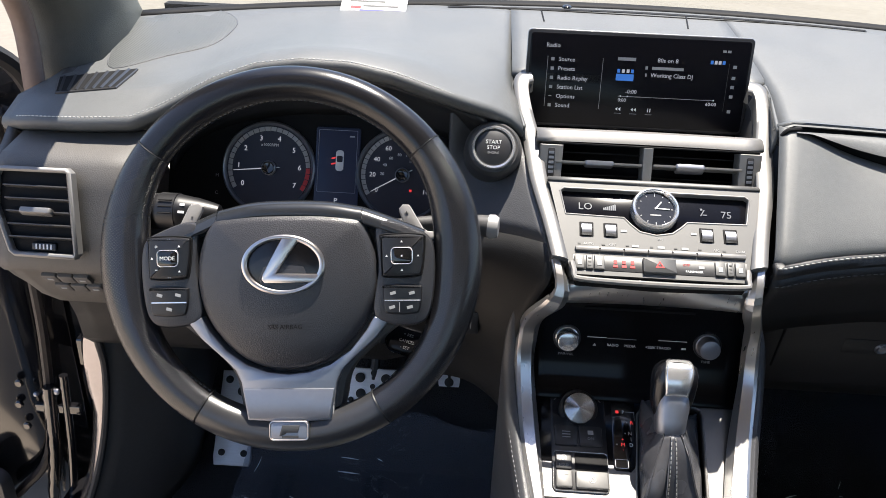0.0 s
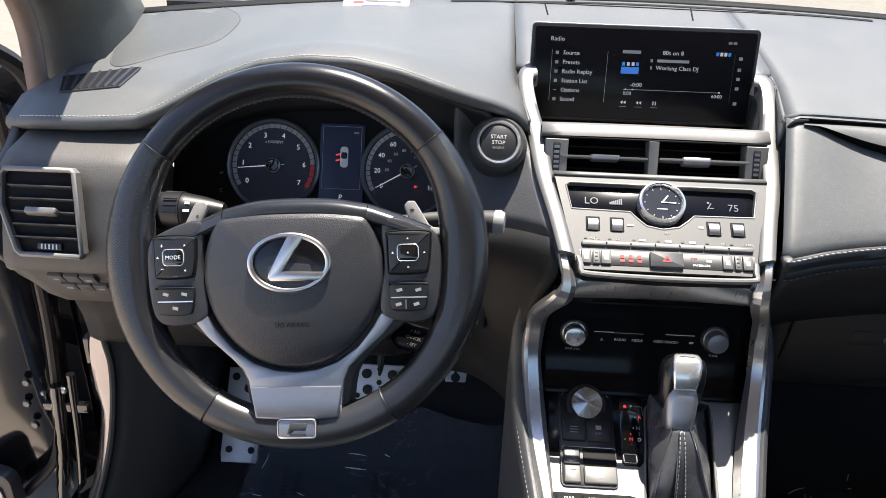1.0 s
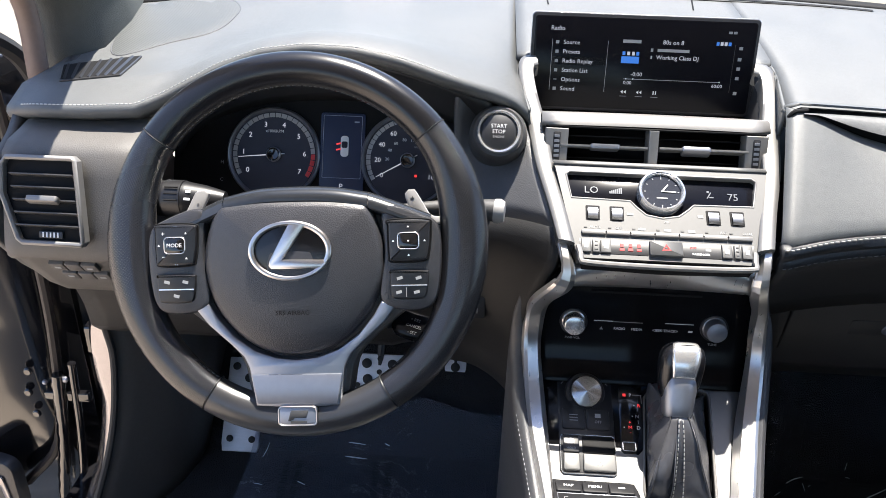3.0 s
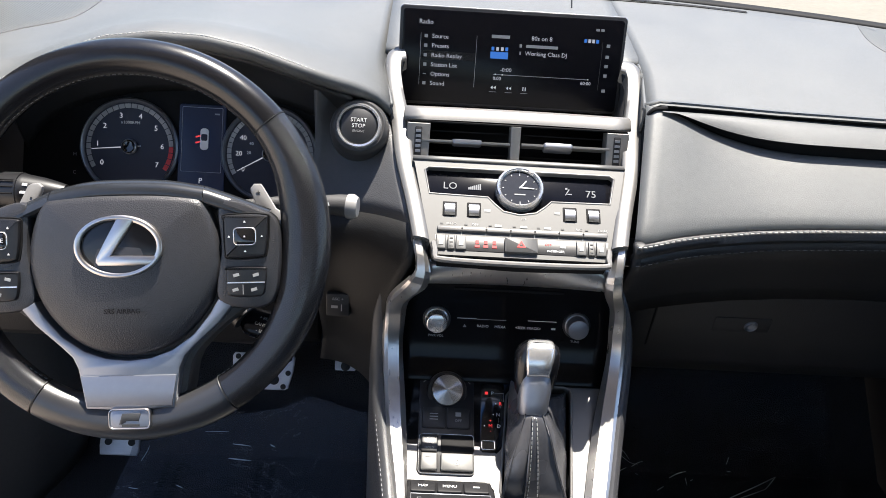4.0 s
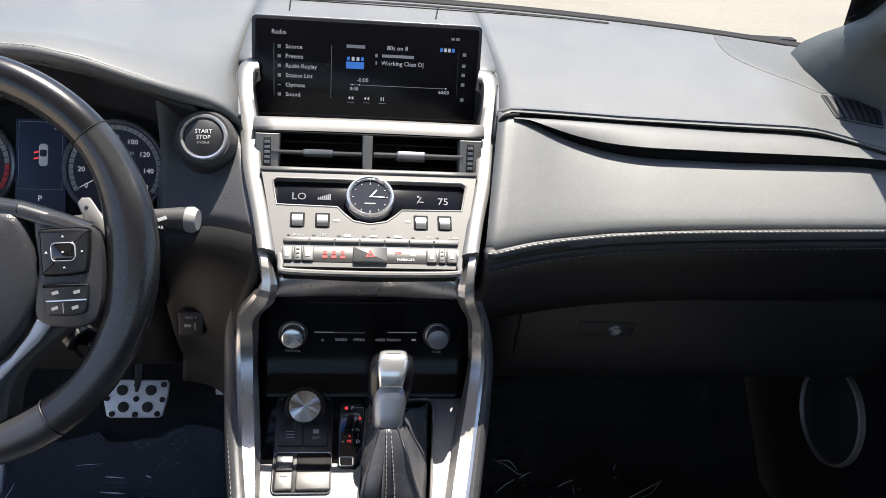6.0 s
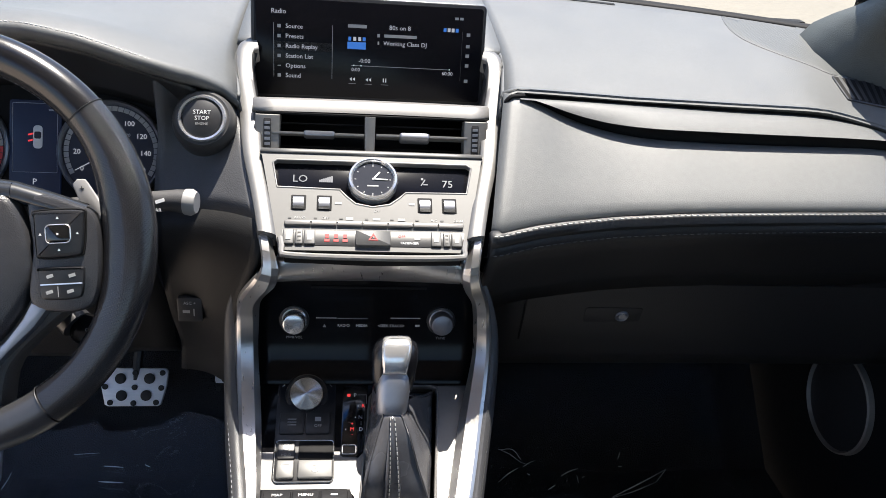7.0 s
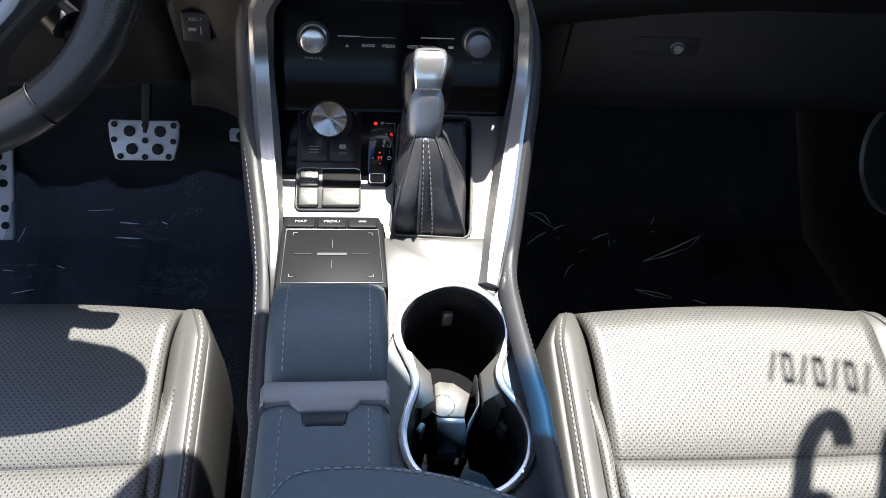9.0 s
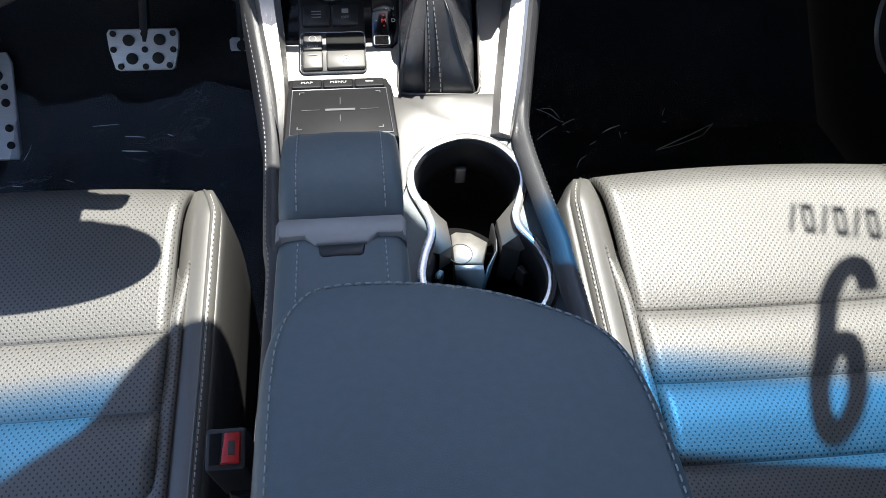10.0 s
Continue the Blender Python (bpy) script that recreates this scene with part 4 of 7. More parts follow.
for k in range(7):
    bar(HM, -0.056 + 0.0021 * k, 0.0845 + 0.0004 * k, 0.0016, 0.003 + 0.0008 * k, -0.0056, LITD, stack)
words("75", HM, 0.081, 0.0845, -0.0054, 0.0125, LITD, stack)
bar(HM, 0.0545, 0.086, 0.0012, 0.009, -0.0056, LITD, stack, turn=-30)
bar(HM, 0.057, 0.0835, 0.005, 0.0012, -0.0056, LITD, stack)
bar(HM, 0.0535, 0.0905, 0.0025, 0.0025, -0.0056, LITD, stack)

# clock
KM = HM @ Matrix.Translation((0, 0.0835, 0))
part("clock_bezel", lathe([(0.0262, -0.010), (0.0268, 0.002), (0.0255, 0.0058), (0.0235, 0.0066), (0.0222, 0.005), (0.0215, 0.002)], KM, 56), CHROME, stack, "round silver clock bezel")
cf = part("clock_face", lathe([(0, 0.0018), (0.0222, 0.0018), (0.0222, -0.002)], KM, 48), PIANO, stack, "black clock face")
for k in range(12):
    a = k * math.pi / 6
    bar(KM, 0.0185 * math.sin(a), 0.0185 * math.cos(a), 0.0009, 0.0046 if k == 0 else 0.003 if k in (6,) else 0.0018, 0.0019, INKG, cf, turn=-30 * k)
bar(KM, 0.0035, 0.0045, 0.0014, 0.0125, 0.0022, INK, cf, name="hour_hand", turn=-38)
bar(KM, 0.0075, 0.0002, 0.0012, 0.0165, 0.0026, INK, cf, name="minute_hand", turn=-92)
bar(KM, 0, -0.008, 0.012, 0.0014, 0.0019, INKG, cf)

# rocker switches
for u in (-0.077, -0.0505, 0.055, 0.081):
    sw = part("rocker_recess", slab(rrect(u, 0.054, 0.0155, 0.0180, 0.001), -0.004, 0.0006, HM, 0.0003), DEEP, stack)
    part("rocker", loft([[(u + x, 0.054 + 0.0075 * math.cos(a), -0.001 + 0.0042 * math.sin(a)) for x in (-0.0056, 0.0056)] for a in np.linspace(0.05, math.pi - 0.05, 12)], m=HM, flip=True), SPOKE, sw, "ribbed silver rocker")
    for j in range(4):
        bar(HM, u, 0.0488 - 0.0009 * j, 0.0112, 0.0005, 0.0022 - 0.0003 * j, BLACK, sw, name="rib")
# slim key row
edges_u = np.linspace(-0.0895, 0.0945, 8)
for k in range(7):
    a, b = edges_u[k] + 0.0003, edges_u[k + 1] - 0.0003
    part("slim_key", slab([(a, 0.0262), (b, 0.0262), (b + (0.001 if k == 6 else 0), 0.0295), (b, 0.0315), (a, 0.0315), (a - (0.001 if k == 0 else 0), 0.0295)], -0.002, 0.0032, HM, 0.0011), SATIN, stack)
    bar(HM, a + 0.004, 0.0355, 0.0034, 0.0016, 0.0001, INKD, stack)
for t, u in (("AUTO", -0.075), ("OFF", -0.049), ("A/C", 0.064), ("DUAL", 0.0905)):
    words(t, HM, u, 0.0357, 0.0002, 0.0042, INKG, stack)
for u in (-0.024, 0.004, 0.030):
    bar(HM, u, 0.0357, 0.0075, 0.0028, 0.0001, INKG, stack)
words("OFF", HM, 0.004, 0.0455, 0.0002, 0.0034, INKG, stack)
bar(HM, -0.036, 0.054, 0.007, 0.0028, 0.0001, INKG, stack)
bar(HM, 0.041, 0.055, 0.006, 0.0028, 0.0001, INKG, stack)
# lower strip
strip = part("switch_strip", slab([(-0.0905, 0.0035), (0.0935, 0.0035), (0.0955, 0.0215), (-0.0925, 0.0215)], -0.004, 0.0006, HM, 0.0004), BLACK, stack, "black switch strip")
for u, w in ((-0.0855, 0.0105), (-0.0745, 0.0075), (-0.064, 0.011), (0.0655, 0.0105), (0.0765, 0.0065), (0.087, 0.0105)):
    part("seat_heat_key", slab(rrect(u, 0.0125, w, 0.0165, 0.001), 0, 0.0028, HM, 0.0008), PANEL, strip)
    for j in range(3 if w < 0.008 else 1):
        bar(HM, u, 0.0125 + (0.0045 * (j - 1) if w < 0.008 else -0.001), w * 0.45, 0.0016 if w < 0.008 else 0.006, 0.0028, INKD if w < 0.008 else INKG, strip)
part("hazard_button", slab(rrect(0.0005, 0.0118, 0.0355, 0.0175, 0.001), 0, 0.0045, HM, 0.0012), PANEL, strip, "silver hazard button with red triangle")
part("hazard_triangle", slab([(-0.0045, 0.0085), (0.0055, 0.0085), (0.0005, 0.0168)], 0.0045, 0.0049, HM, holes=[[(-0.0022, 0.0099), (0.0032, 0.0099), (0.0005, 0.0142)]]), RED, strip, smooth=False)
for k in range(3):
    bar(HM, -0.0465 + 0.0092 * k, 0.0145, 0.0036, 0.0042, 0.0007, LITR, strip)
    bar(HM, -0.0465 + 0.0092 * k, 0.0095, 0.0052, 0.003, 0.0007, LITR, strip)
words("OFF", HM, 0.030, 0.0155, 0.0008, 0.0042, LITR, strip)
words("PASSENGER", HM, 0.038, 0.0078, 0.0008, 0.0036, INK, strip)
bar(HM, 0.046, 0.0135, 0.006, 0.003, 0.0006, INKG, strip)

# centre air vents
VM = plane_at((0, 1.035, 0.705), 20)
vent = part("vent_housing", loft([[(x, 0.024, d) for x in (-0.128, 0.127)] for d in (0.0, -0.05)] + [[(x, -0.024, d) for x in (-0.128, 0.127)] for d in (-0.05, 0.0)], m=VM), DEEP, stack, "dark air vent opening", solid=0.002)
for k in range(3):
    v = 0.013 - 0.013 * k
    if k == 1:
        continue
    part("slat", slab(rrect(0, 0, 0.21, 0.02, 0.002), -0.0008, 0.0008, VM @ Matrix.Translation((0, v, -0.028)) @ Matrix.Rotation(radians(90), 4, "X"), 0.0006), DEEP, vent)
for s, u0, u1 in ((-1, -0.111, -0.009), (1, 0.004, 0.107)):
    part("slat", slab(rrect((u0 + u1) / 2, 0, u1 - u0, 0.014, 0.001), -0.0014, 0.0014, VM @ Matrix.Translation((0, 0.0005, -0.004)) @ Matrix.Rotation(radians(82 if s < 0 else 76), 4, "X"), 0.0006), SATIN, vent, "silver edged vent slat")
    part("slat_grip", slab(rrect(-0.059 if s < 0 else 0.047, -0.002, 0.034, 0.014, 0.003), -0.0028, 0.0028, VM @ Matrix.Translation((0, 0.0005, 0.0)) @ Matrix.Rotation(radians(74 if s < 0 else 55), 4, "X"), 0.002), SPOKE, vent, "silver sliding grip")
part("vent_divider", slab([(-0.0085, -0.024), (0.0025, -0.024), (0.0028, 0.022), (-0.009, 0.022)], -0.02, 0.003, VM, 0.0015), SATIN, stack, "silver divider between the vents")
for s in (-1, 1):
    c = 0.1155 * s
    part("vent_cheek", slab([(c - 0.0125, -0.025), (c + 0.0125, -0.025), (c + 0.0135, 0.021), (c - 0.0125 - (0.001 if s < 0 else 0), 0.021)], -0.02, 0.002, VM, 0.0015), SATIN, stack, "silver vent end piece")
    wl = part("vent_wheel", slab(rrect(c, 0.0, 0.0085, 0.034, 0.002), 0.001, 0.0028, VM, 0.0006), BLACK, stack, "ribbed vent thumb wheel")
    for j in range(5):
        bar(VM, c, 0.0115 - 0.0057 * j, 0.006, 0.003, 0.0028, SPOKE, wl, name="rib")
# panel edge under the vents and ledge under the screen
rows = [[(x, y, z) for x in np.linspace(-0.120, 0.120, 8)] for y, z in ((1.035, 0.682), (1.02, 0.6835), (1.008, 0.698), (1.0, 0.6975))]
part("vent_sill", loft(rows, flip=True), PANEL, stack, solid=0.003)
rows = [[(x, y - 0.004 * (x / 0.14) ** 2, z) for x in np.linspace(-0.133, 0.133, 12)] for y, z in ((1.168, 0.700), (1.15, 0.709), (1.10, 0.7255), (1.072, 0.736), (1.064, 0.736), (1.056, 0.730), (1.053, 0.726), (1.06, 0.722))]
part("screen_ledge", loft(rows, flip=True), SATIN, stack, "silver ledge under the screen", solid=0.004, sharp=25)
rows = [[(x, y, z) for x in np.linspace(-0.125, 0.125, 6)] for y, z in ((1.064, 0.7225), (1.10, 0.722), (1.12, 0.68))]
part("vent_ceiling", loft(rows), DEEP, stack, solid=0.002)
rows = [[(x, y, z) for x in np.linspace(-0.15, 0.15, 6)] for y, z in ((1.21, 0.765), (1.20, 0.71), (1.165, 0.69), (1.1, 0.66))]
part("screen_well", loft(rows), DEEP, stack, solid=0.003)

# cross bar and audio panel
rows = [[(x * (1 + 0.035 * k), y + 0.006 * (1 - (x / 0.1) ** 2) * (k > 1), z) for x in np.linspace(-0.096, 0.098, 14)] for k, (y, z) in enumerate(((0.925, 0.614), (0.909, 0.612), (0.905, 0.607), (0.910, 0.590), (0.915, 0.584), (0.93, 0.581)))]
part("cross_bar", loft(rows, flip=True), TRIM, stack, "brushed grey bar under the climate panel", solid=0.004, sharp=50)
RM = plane_at((0, 0.955, 0.514), 10)
audio = part("audio_panel", loft([[(x, v, n) for x in np.linspace(-0.136, 0.136, 10)] for v, n in ((0.08, 0.02), (0.066, 0.006), (0.05, -0.004), (0.02, -0.003), (-0.02, 0.0), (-0.045, 0.004), (-0.060, 0.010), (-0.068, 0.022))], m=RM, flip=True), AUDIO, stack, "black audio panel", solid=0.004)
part("disc_slot", slab(rrect(0.0, 0.0385, 0.13, 0.003, 0.001), -0.006, -0.0022, RM, 0.0003), DEEP, audio)
for s, t in ((-1, "PWR·VOL"), (1, "TUNE")):
    km = RM @ Matrix.Translation((0.083 * s, 0.0, 0.0))
    # left knob has the brighter metal, for the sun patch on it
    kb = part("audio_knob", lathe([(0.0145, -0.002), (0.0145, 0.001), (0.0128, 0.002), (0.0125, 0.012), (0.0118, 0.0145), (0.0105, 0.0152), (0.0, 0.0148)], km, 40), CHROME if s < 0 else SPOKE, stack, "round metal audio knob")
    part("knob_collar", lathe([(0.0165, -0.002), (0.0165, 0.0015), (0.0145, 0.002)], km, 40), BLACK, kb)
    words(t, RM, 0.083 * s, -0.0205, 0.0012, 0.0042, INKG, stack)
bar(RM, -0.0475, 0.0025, 0.023, 0.0008, -0.0008, INK, audio)
bar(RM, -0.018, 0.002, 0.034, 0.0006, -0.0008, INKG, audio)
bar(RM, 0.042, 0.003, 0.034, 0.0008, -0.0008, INK, audio)
for t, u in (("RADIO", -0.028), ("MEDIA", -0.0075), ("<SEEK·TRACK>", 0.026)):
    words(t, RM, u, -0.0065, -0.0003, 0.0045, INK, audio)
part("eject_mark", slab([(-0.0515, -0.0085), (-0.0475, -0.0085), (-0.0495, -0.005)], -0.0006, 0.0, RM, 0.0001), INKG, audio, smooth=False)
bar(RM, 0.056, -0.006, 0.005, 0.0024, -0.0006, INK, audio)

# ---- screen ----
SM = plane_at((0, 1.161, 0.714), 9)
screen = thing("infotainment_screen", (0, 1.161, 0.714), "wide black infotainment screen showing a radio menu", "screen")
part("casing", slab(rrect(-0.003, 0.057, 0.286, 0.122, 0.006), -0.014, 0.0, SM, 0.0018), BLACK, screen, "black casing with a bright rim")
part("rim", ring_frame(rrect(-0.003, 0.057, 0.2865, 0.1225, 0.006), rrect(-0.003, 0.057, 0.2845, 0.1205, 0.005), -0.010, -0.002, SM, 0.0003), CHROME, screen)
gl = part("glass", slab(rrect(-0.003, 0.0565, 0.278, 0.114, 0.004), -0.001, 0.0008, SM, 0.0003), SCREEN, screen, "dark glossy display glass")
SN = 0.0009
words("Radio", SM, -0.122, 0.0985, SN, 0.0078, LITW, gl, align="LEFT")
for k, t in enumerate(("Source", "Presets", "Radio Replay", "Station List", "Options", "Sound")):
    v = 0.0815 - 0.0117 * k
    words(t, SM, -0.105, v, SN, 0.0074, LITW, gl, align="LEFT")
    bar(SM, -0.1125, v, 0.004, 0.004 if k != 4 else 0.001, SN - 0.0003, INKG, gl)
bar(SM, -0.084, 0.0585, 0.071, 0.0105, SN - 0.0006, INKD, gl, name="highlight")
bar(SM, -0.0485, 0.053, 0.0005, 0.064, SN - 0.0003, INKG, gl)
bar(SM, -0.119, 0.053, 0.0005, 0.064, SN - 0.0003, INKG, gl)
bar(SM, -0.0185, 0.0855, 0.023, 0.004, SN - 0.0003, INKG, gl)
words("80s on 8", SM, 0.0335, 0.0855, SN, 0.0076, LITW, gl)
bar(SM, 0.0345, 0.0757, 0.040, 0.0036, SN - 0.0003, INKG, gl)
words("Working Class DJ", SM, 0.0135, 0.0667, SN, 0.0074, LITW, gl, align="LEFT")
bar(SM, -0.019, 0.0625, 0.0225, 0.0085, SN - 0.0003, LITB, gl)
for c, u in ((LITB, -0.0275), (LITW, -0.0215), (LITW, -0.0155), (LITB, -0.0100)):
    bar(SM, u, 0.0705, 0.0035, 0.0045, SN - 0.0001, c, gl)
for c, u in ((LITB, 0.089), (LITW, 0.094), (LITW, 0.099), (LITB, 0.104)):
    bar(SM, u, 0.0865, 0.0035, 0.0045, SN - 0.0003, c, gl)
bar(SM, 0.0075, 0.0757, 0.003, 0.004, SN - 0.0003, INKG, gl)
bar(SM, 0.0075, 0.0667, 0.002, 0.004, SN - 0.0003, INKG, gl)
words("-0:00", SM, -0.009, 0.0445, SN, 0.0072, LITW, gl)
words("0:00", SM, -0.0195, 0.0335, SN, 0.0062, LITW, gl)
words("60:00", SM, 0.0945, 0.0335, SN, 0.0062, LITW, gl)
bar(SM, 0.036, 0.0385, 0.122, 0.0006, SN - 0.0003, INKG, gl)
for u in (-0.022, -0.013, 0.097):
    bar(SM, u, 0.0387, 0.0016, 0.0016, SN - 0.0002, INK, gl)
for u in (-0.0235, -0.0035, 0.0165):
    bar(SM, u, 0.0165, 0.009, 0.0005, SN - 0.0003, INKG, gl)
for du in (-0.0015, 0.0015):
    bar(SM, 0.0165 + du, 0.022, 0.0013, 0.0048, SN - 0.0003, INK, gl)
    for u0 in (-0.0235, -0.0035):
        part("mark", slab([(u0 + du * 1.3 - 0.0016, 0.022), (u0 + du * 1.3 + 0.0014, 0.0197), (u0 + du * 1.3 + 0.0014, 0.0243)], SN - 0.0003, SN + 0.0002, SM, 0.0001), INK, gl, smooth=False)
for v in (0.0818, 0.068, 0.0565, 0.0445, 0.0255):
    bar(SM, 0.1185, v, 0.0045, 0.004, SN - 0.0003, INKG, gl)
for u in (0.103, 0.109):
    bar(SM, u, 0.1005, 0.0045, 0.003, SN - 0.0003, INKG, gl)
bar(SM, 0.111, 0.056, 0.0004, 0.06, SN - 0.0003, INKD, gl)

# ---- console ----
console = thing("centre_console", (0, 0.7, 0.0), "centre console with gear plate, cup holders and padded armrest", "centre console")
CM = plane_at((0, 0.818, 0.402), 66.7)
well = [(-0.001, -0.026), (0.062, -0.030), (0.067, -0.027), (0.0695, -0.02), (0.079, 0.104), (0.078, 0.110), (0.072, 0.113), (0.022, 0.112), (0.010, 0.108), (0.004, 0.098), (-0.006, -0.016), (-0.005, -0.023)]
part("gear_plate", slab([(-0.113, -0.008), (-0.022, -0.008), (-0.014, -0.016), (-0.011, -0.034), (0.0985, -0.036), (0.112, 0.06), (0.118, 0.145), (-0.122, 0.145), (-0.119, 0.06)], -0.012, 0, CM, holes=[well]), TOPPL, console, "satin grey metal gear plate", smooth=False)
part("gear_well", loft([[(*q, n) for q in inset(well, d)] for d, n in ((-0.001, -0.002), (0.0, -0.02), (0.004, -0.045))], closed_v=True, m=CM), BLACK, console, solid=0.002)
part("gear_well_rim", ring_frame(inset(well, -0.0025), inset(well, 0.0005), -0.004, 0.0005, CM, 0.0012), SATIN, console, "bright rim round the gear boot")
part("gear_well_floor", slab(inset(well, 0.001), -0.05, -0.044, CM, 0.0003), DEEP, console)

part("black_inlay", slab([(-0.116, 0.034), (-0.030, 0.034), (-0.010, 0.026), (-0.0045, 0.032), (0.0015, 0.100), (0.010, 0.112), (0.022, 0.1165), (0.075, 0.118), (0.078, 0.143), (-0.120, 0.143), (-0.117, 0.08)], -0.003, 0.0008, CM, 0.0003), AUDIO, console, "black inlay round the switches")
# switch block with drive knob
sb = part("switch_block", slab(rrect(-0.067, 0.066, 0.064, 0.134, 0.005), -0.004, 0.0015, CM, 0.0012), SWITCH, console, "black switch block")
part("switch_block_rim", ring_frame(rrect(-0.0665, 0.0225, 0.0625, 0.048, 0.005), rrect(-0.0665, 0.0225, 0.0605, 0.046, 0.004), 0, 0.0018, CM, 0.0006), CHROME, sb)
DM = CM @ Matrix.Translation((-0.067, 0.100, 0.0035)) @ Matrix.Rotation(radians(22), 4, "X")
part("knob_base", lathe([(0.0235, -0.012), (0.0235, 0.0), (0.0222, 0.0022), (0.019, 0.0022)], DM, 48), BLACK, console, "black ring under the drive knob")
kn = part("drive_knob", lathe([(0.0195, 0.001), (0.0192, 0.003), (0.0188, 0.0105), (0.0183, 0.0132), (0.0174, 0.0143)] + [(0.0170 - 0.0004 * k, 0.0143 + 0.00005 * k + 0.00013 * (k % 2)) for k in range(42)] + [(0.0002, 0.0166)], Matrix(), 72), RADIAL, console, "turned aluminium drive mode knob", sharp=8)
kn.matrix_basis = DM
bpy.context.view_layer.update()
for k in range(44):
    a = 2 * math.pi * k / 44
    bar(DM, 0.0190 * math.cos(a), 0.0190 * math.sin(a), 0.0006, 0.0009, 0.007, BLACK, kn, name="notch")
words("Normal", CM, -0.067, 0.1295, 0.0017, 0.0042, INKG, sb)
bar(CM, -0.0925, 0.114, 0.006, 0.001, 0.0016, INKG, sb, turn=50)
bar(CM, -0.0415, 0.114, 0.006, 0.001, 0.0016, INKG, sb, turn=-50)
bar(CM, -0.0405, 0.1215, 0.006, 0.0032, 0.0016, INKG, sb, turn=-30)
for u, w in ((-0.0815, 0.0265), (-0.0535, 0.0265)):
    part("key", slab(rrect(u, 0.066, w, 0.026, 0.0025), 0.0005, 0.0034, CM, 0.0012), BLACK, sb)
for j in range(3):
    bar(CM, -0.0815, 0.0705 - 0.0035 * j, 0.0095, 0.0009, 0.0034, INKG, sb)
words("OFF", CM, -0.0535, 0.0625, 0.0036, 0.0046, INKG, sb)
bar(CM, -0.0535, 0.0705, 0.0065, 0.005, 0.0034, INKG, sb)
part("key", slab(rrect(-0.0855, 0.0345, 0.0185, 0.021, 0.002), 0.0005, 0.0036, CM, 0.0012), BLACK, sb)
words("HOLD", CM, -0.0855, 0.0285, 0.0038, 0.0038, INKG, sb)
part("mark", ring_frame(circle(-0.0855, 0.0375, 0.0038, 20), circle(-0.0855, 0.0375, 0.003, 20), 0.0034, 0.0037, CM, 0.0001), INKG, sb)
part("parking_slot", slab(rrect(-0.0545, 0.0345, 0.0365, 0.021, 0.002), 0.0005, 0.0022, CM, 0.0004), DEEP, sb)
for u, w in ((-0.0855, 0.0185), (-0.0545, 0.0365)):
    part("key", slab(rrect(u, 0.0125, w, 0.0205, 0.002), 0.0005, 0.0046, CM, 0.0014), PANEL, sb, "silver parking brake key")
bar(CM, -0.0855, 0.0175, 0.008, 0.0009, 0.0046, INKG, sb)
words("P", CM, -0.0545, 0.0125, 0.0048, 0.0062, INKG, sb)
part("mark", ring_frame(circle(-0.0545, 0.0125, 0.0042, 20), circle(-0.0545, 0.0125, 0.0036, 20), 0.0045, 0.0048, CM, 0.0001), INKG, sb)

# gear gate
gg = part("gear_gate", slab([(-0.029, 0.03), (-0.026, 0.027), (-0.012, 0.027), (-0.004, 0.034), (-0.001, 0.06), (0.001, 0.114), (-0.027, 0.114)], -0.002, 0.0012, CM, 0.0006), PIANO, console, "gloss black gear gate display")
for t, u, v, c in (("P", -0.0135, 0.101, INK), ("R", -0.0045, 0.0876, LITR), ("N", -0.0075, 0.0735, INKG), ("D", -0.007, 0.059, INK), ("M", -0.0165, 0.059, LITR), ("+", -0.0165, 0.0655, LITR), ("-", -0.0165, 0.053, LITR)):
    words(t, CM, u, v, 0.0014, 0.0062 if t not in "+-" else 0.0052, c, gg)
for u, v, c in ((-0.0205, 0.101, LITR), (-0.010, 0.0876, INK), (-0.013, 0.0735, INK), (-0.0235, 0.059, INK)):
    bar(CM, u, v, 0.0035 if c is LITR else 0.0012, 0.0035 if c is LITR else 0.0014, 0.0013, c, gg)
bar(CM, -0.0055, 0.1015, 0.0105, 0.0005, 0.0013, INKG, gg)
bar(CM, -0.0008, 0.096, 0.0005, 0.011, 0.0013, INKG, gg)
bar(CM, -0.0068, 0.0665, 0.0005, 0.005, 0.0013, INKG, gg)
part("slot_frame", ring_frame(rrect(-0.0195, 0.0355, 0.0155, 0.0115, 0.002), rrect(-0.0195, 0.0355, 0.0135, 0.0095, 0.0015), 0.0008, 0.0014, CM, 0.0003), CHROME, gg)

# gear lever
lever = thing("gear_lever", tuple(CM @ Vector((0.025, 0.02, -0.04))), "gear lever with silver knob and stitched black leather boot", "gear lever")
B0, B1 = Vector((0.023, 0.843, 0.476)), Vector((0.027, 0.879, 0.540))
ax = (B1 - B0).normalized()
LM = Matrix((Vector((1, 0, 0)), ax.cross(Vector((1, 0, 0))).normalized(), ax)).transposed().to_4x4()
LM.translation = B0


def sup(w, d, h, e=2.6, n=28, oy=0.0):
    out = []
    for k in range(n):
        a = 2 * math.pi * k / n
        c, s2 = math.cos(a), math.sin(a)
        out.append((w * math.copysign(abs(c) ** (2 / e), c), oy + d * math.copysign(abs(s2) ** (2 / e), s2), h))
    return out


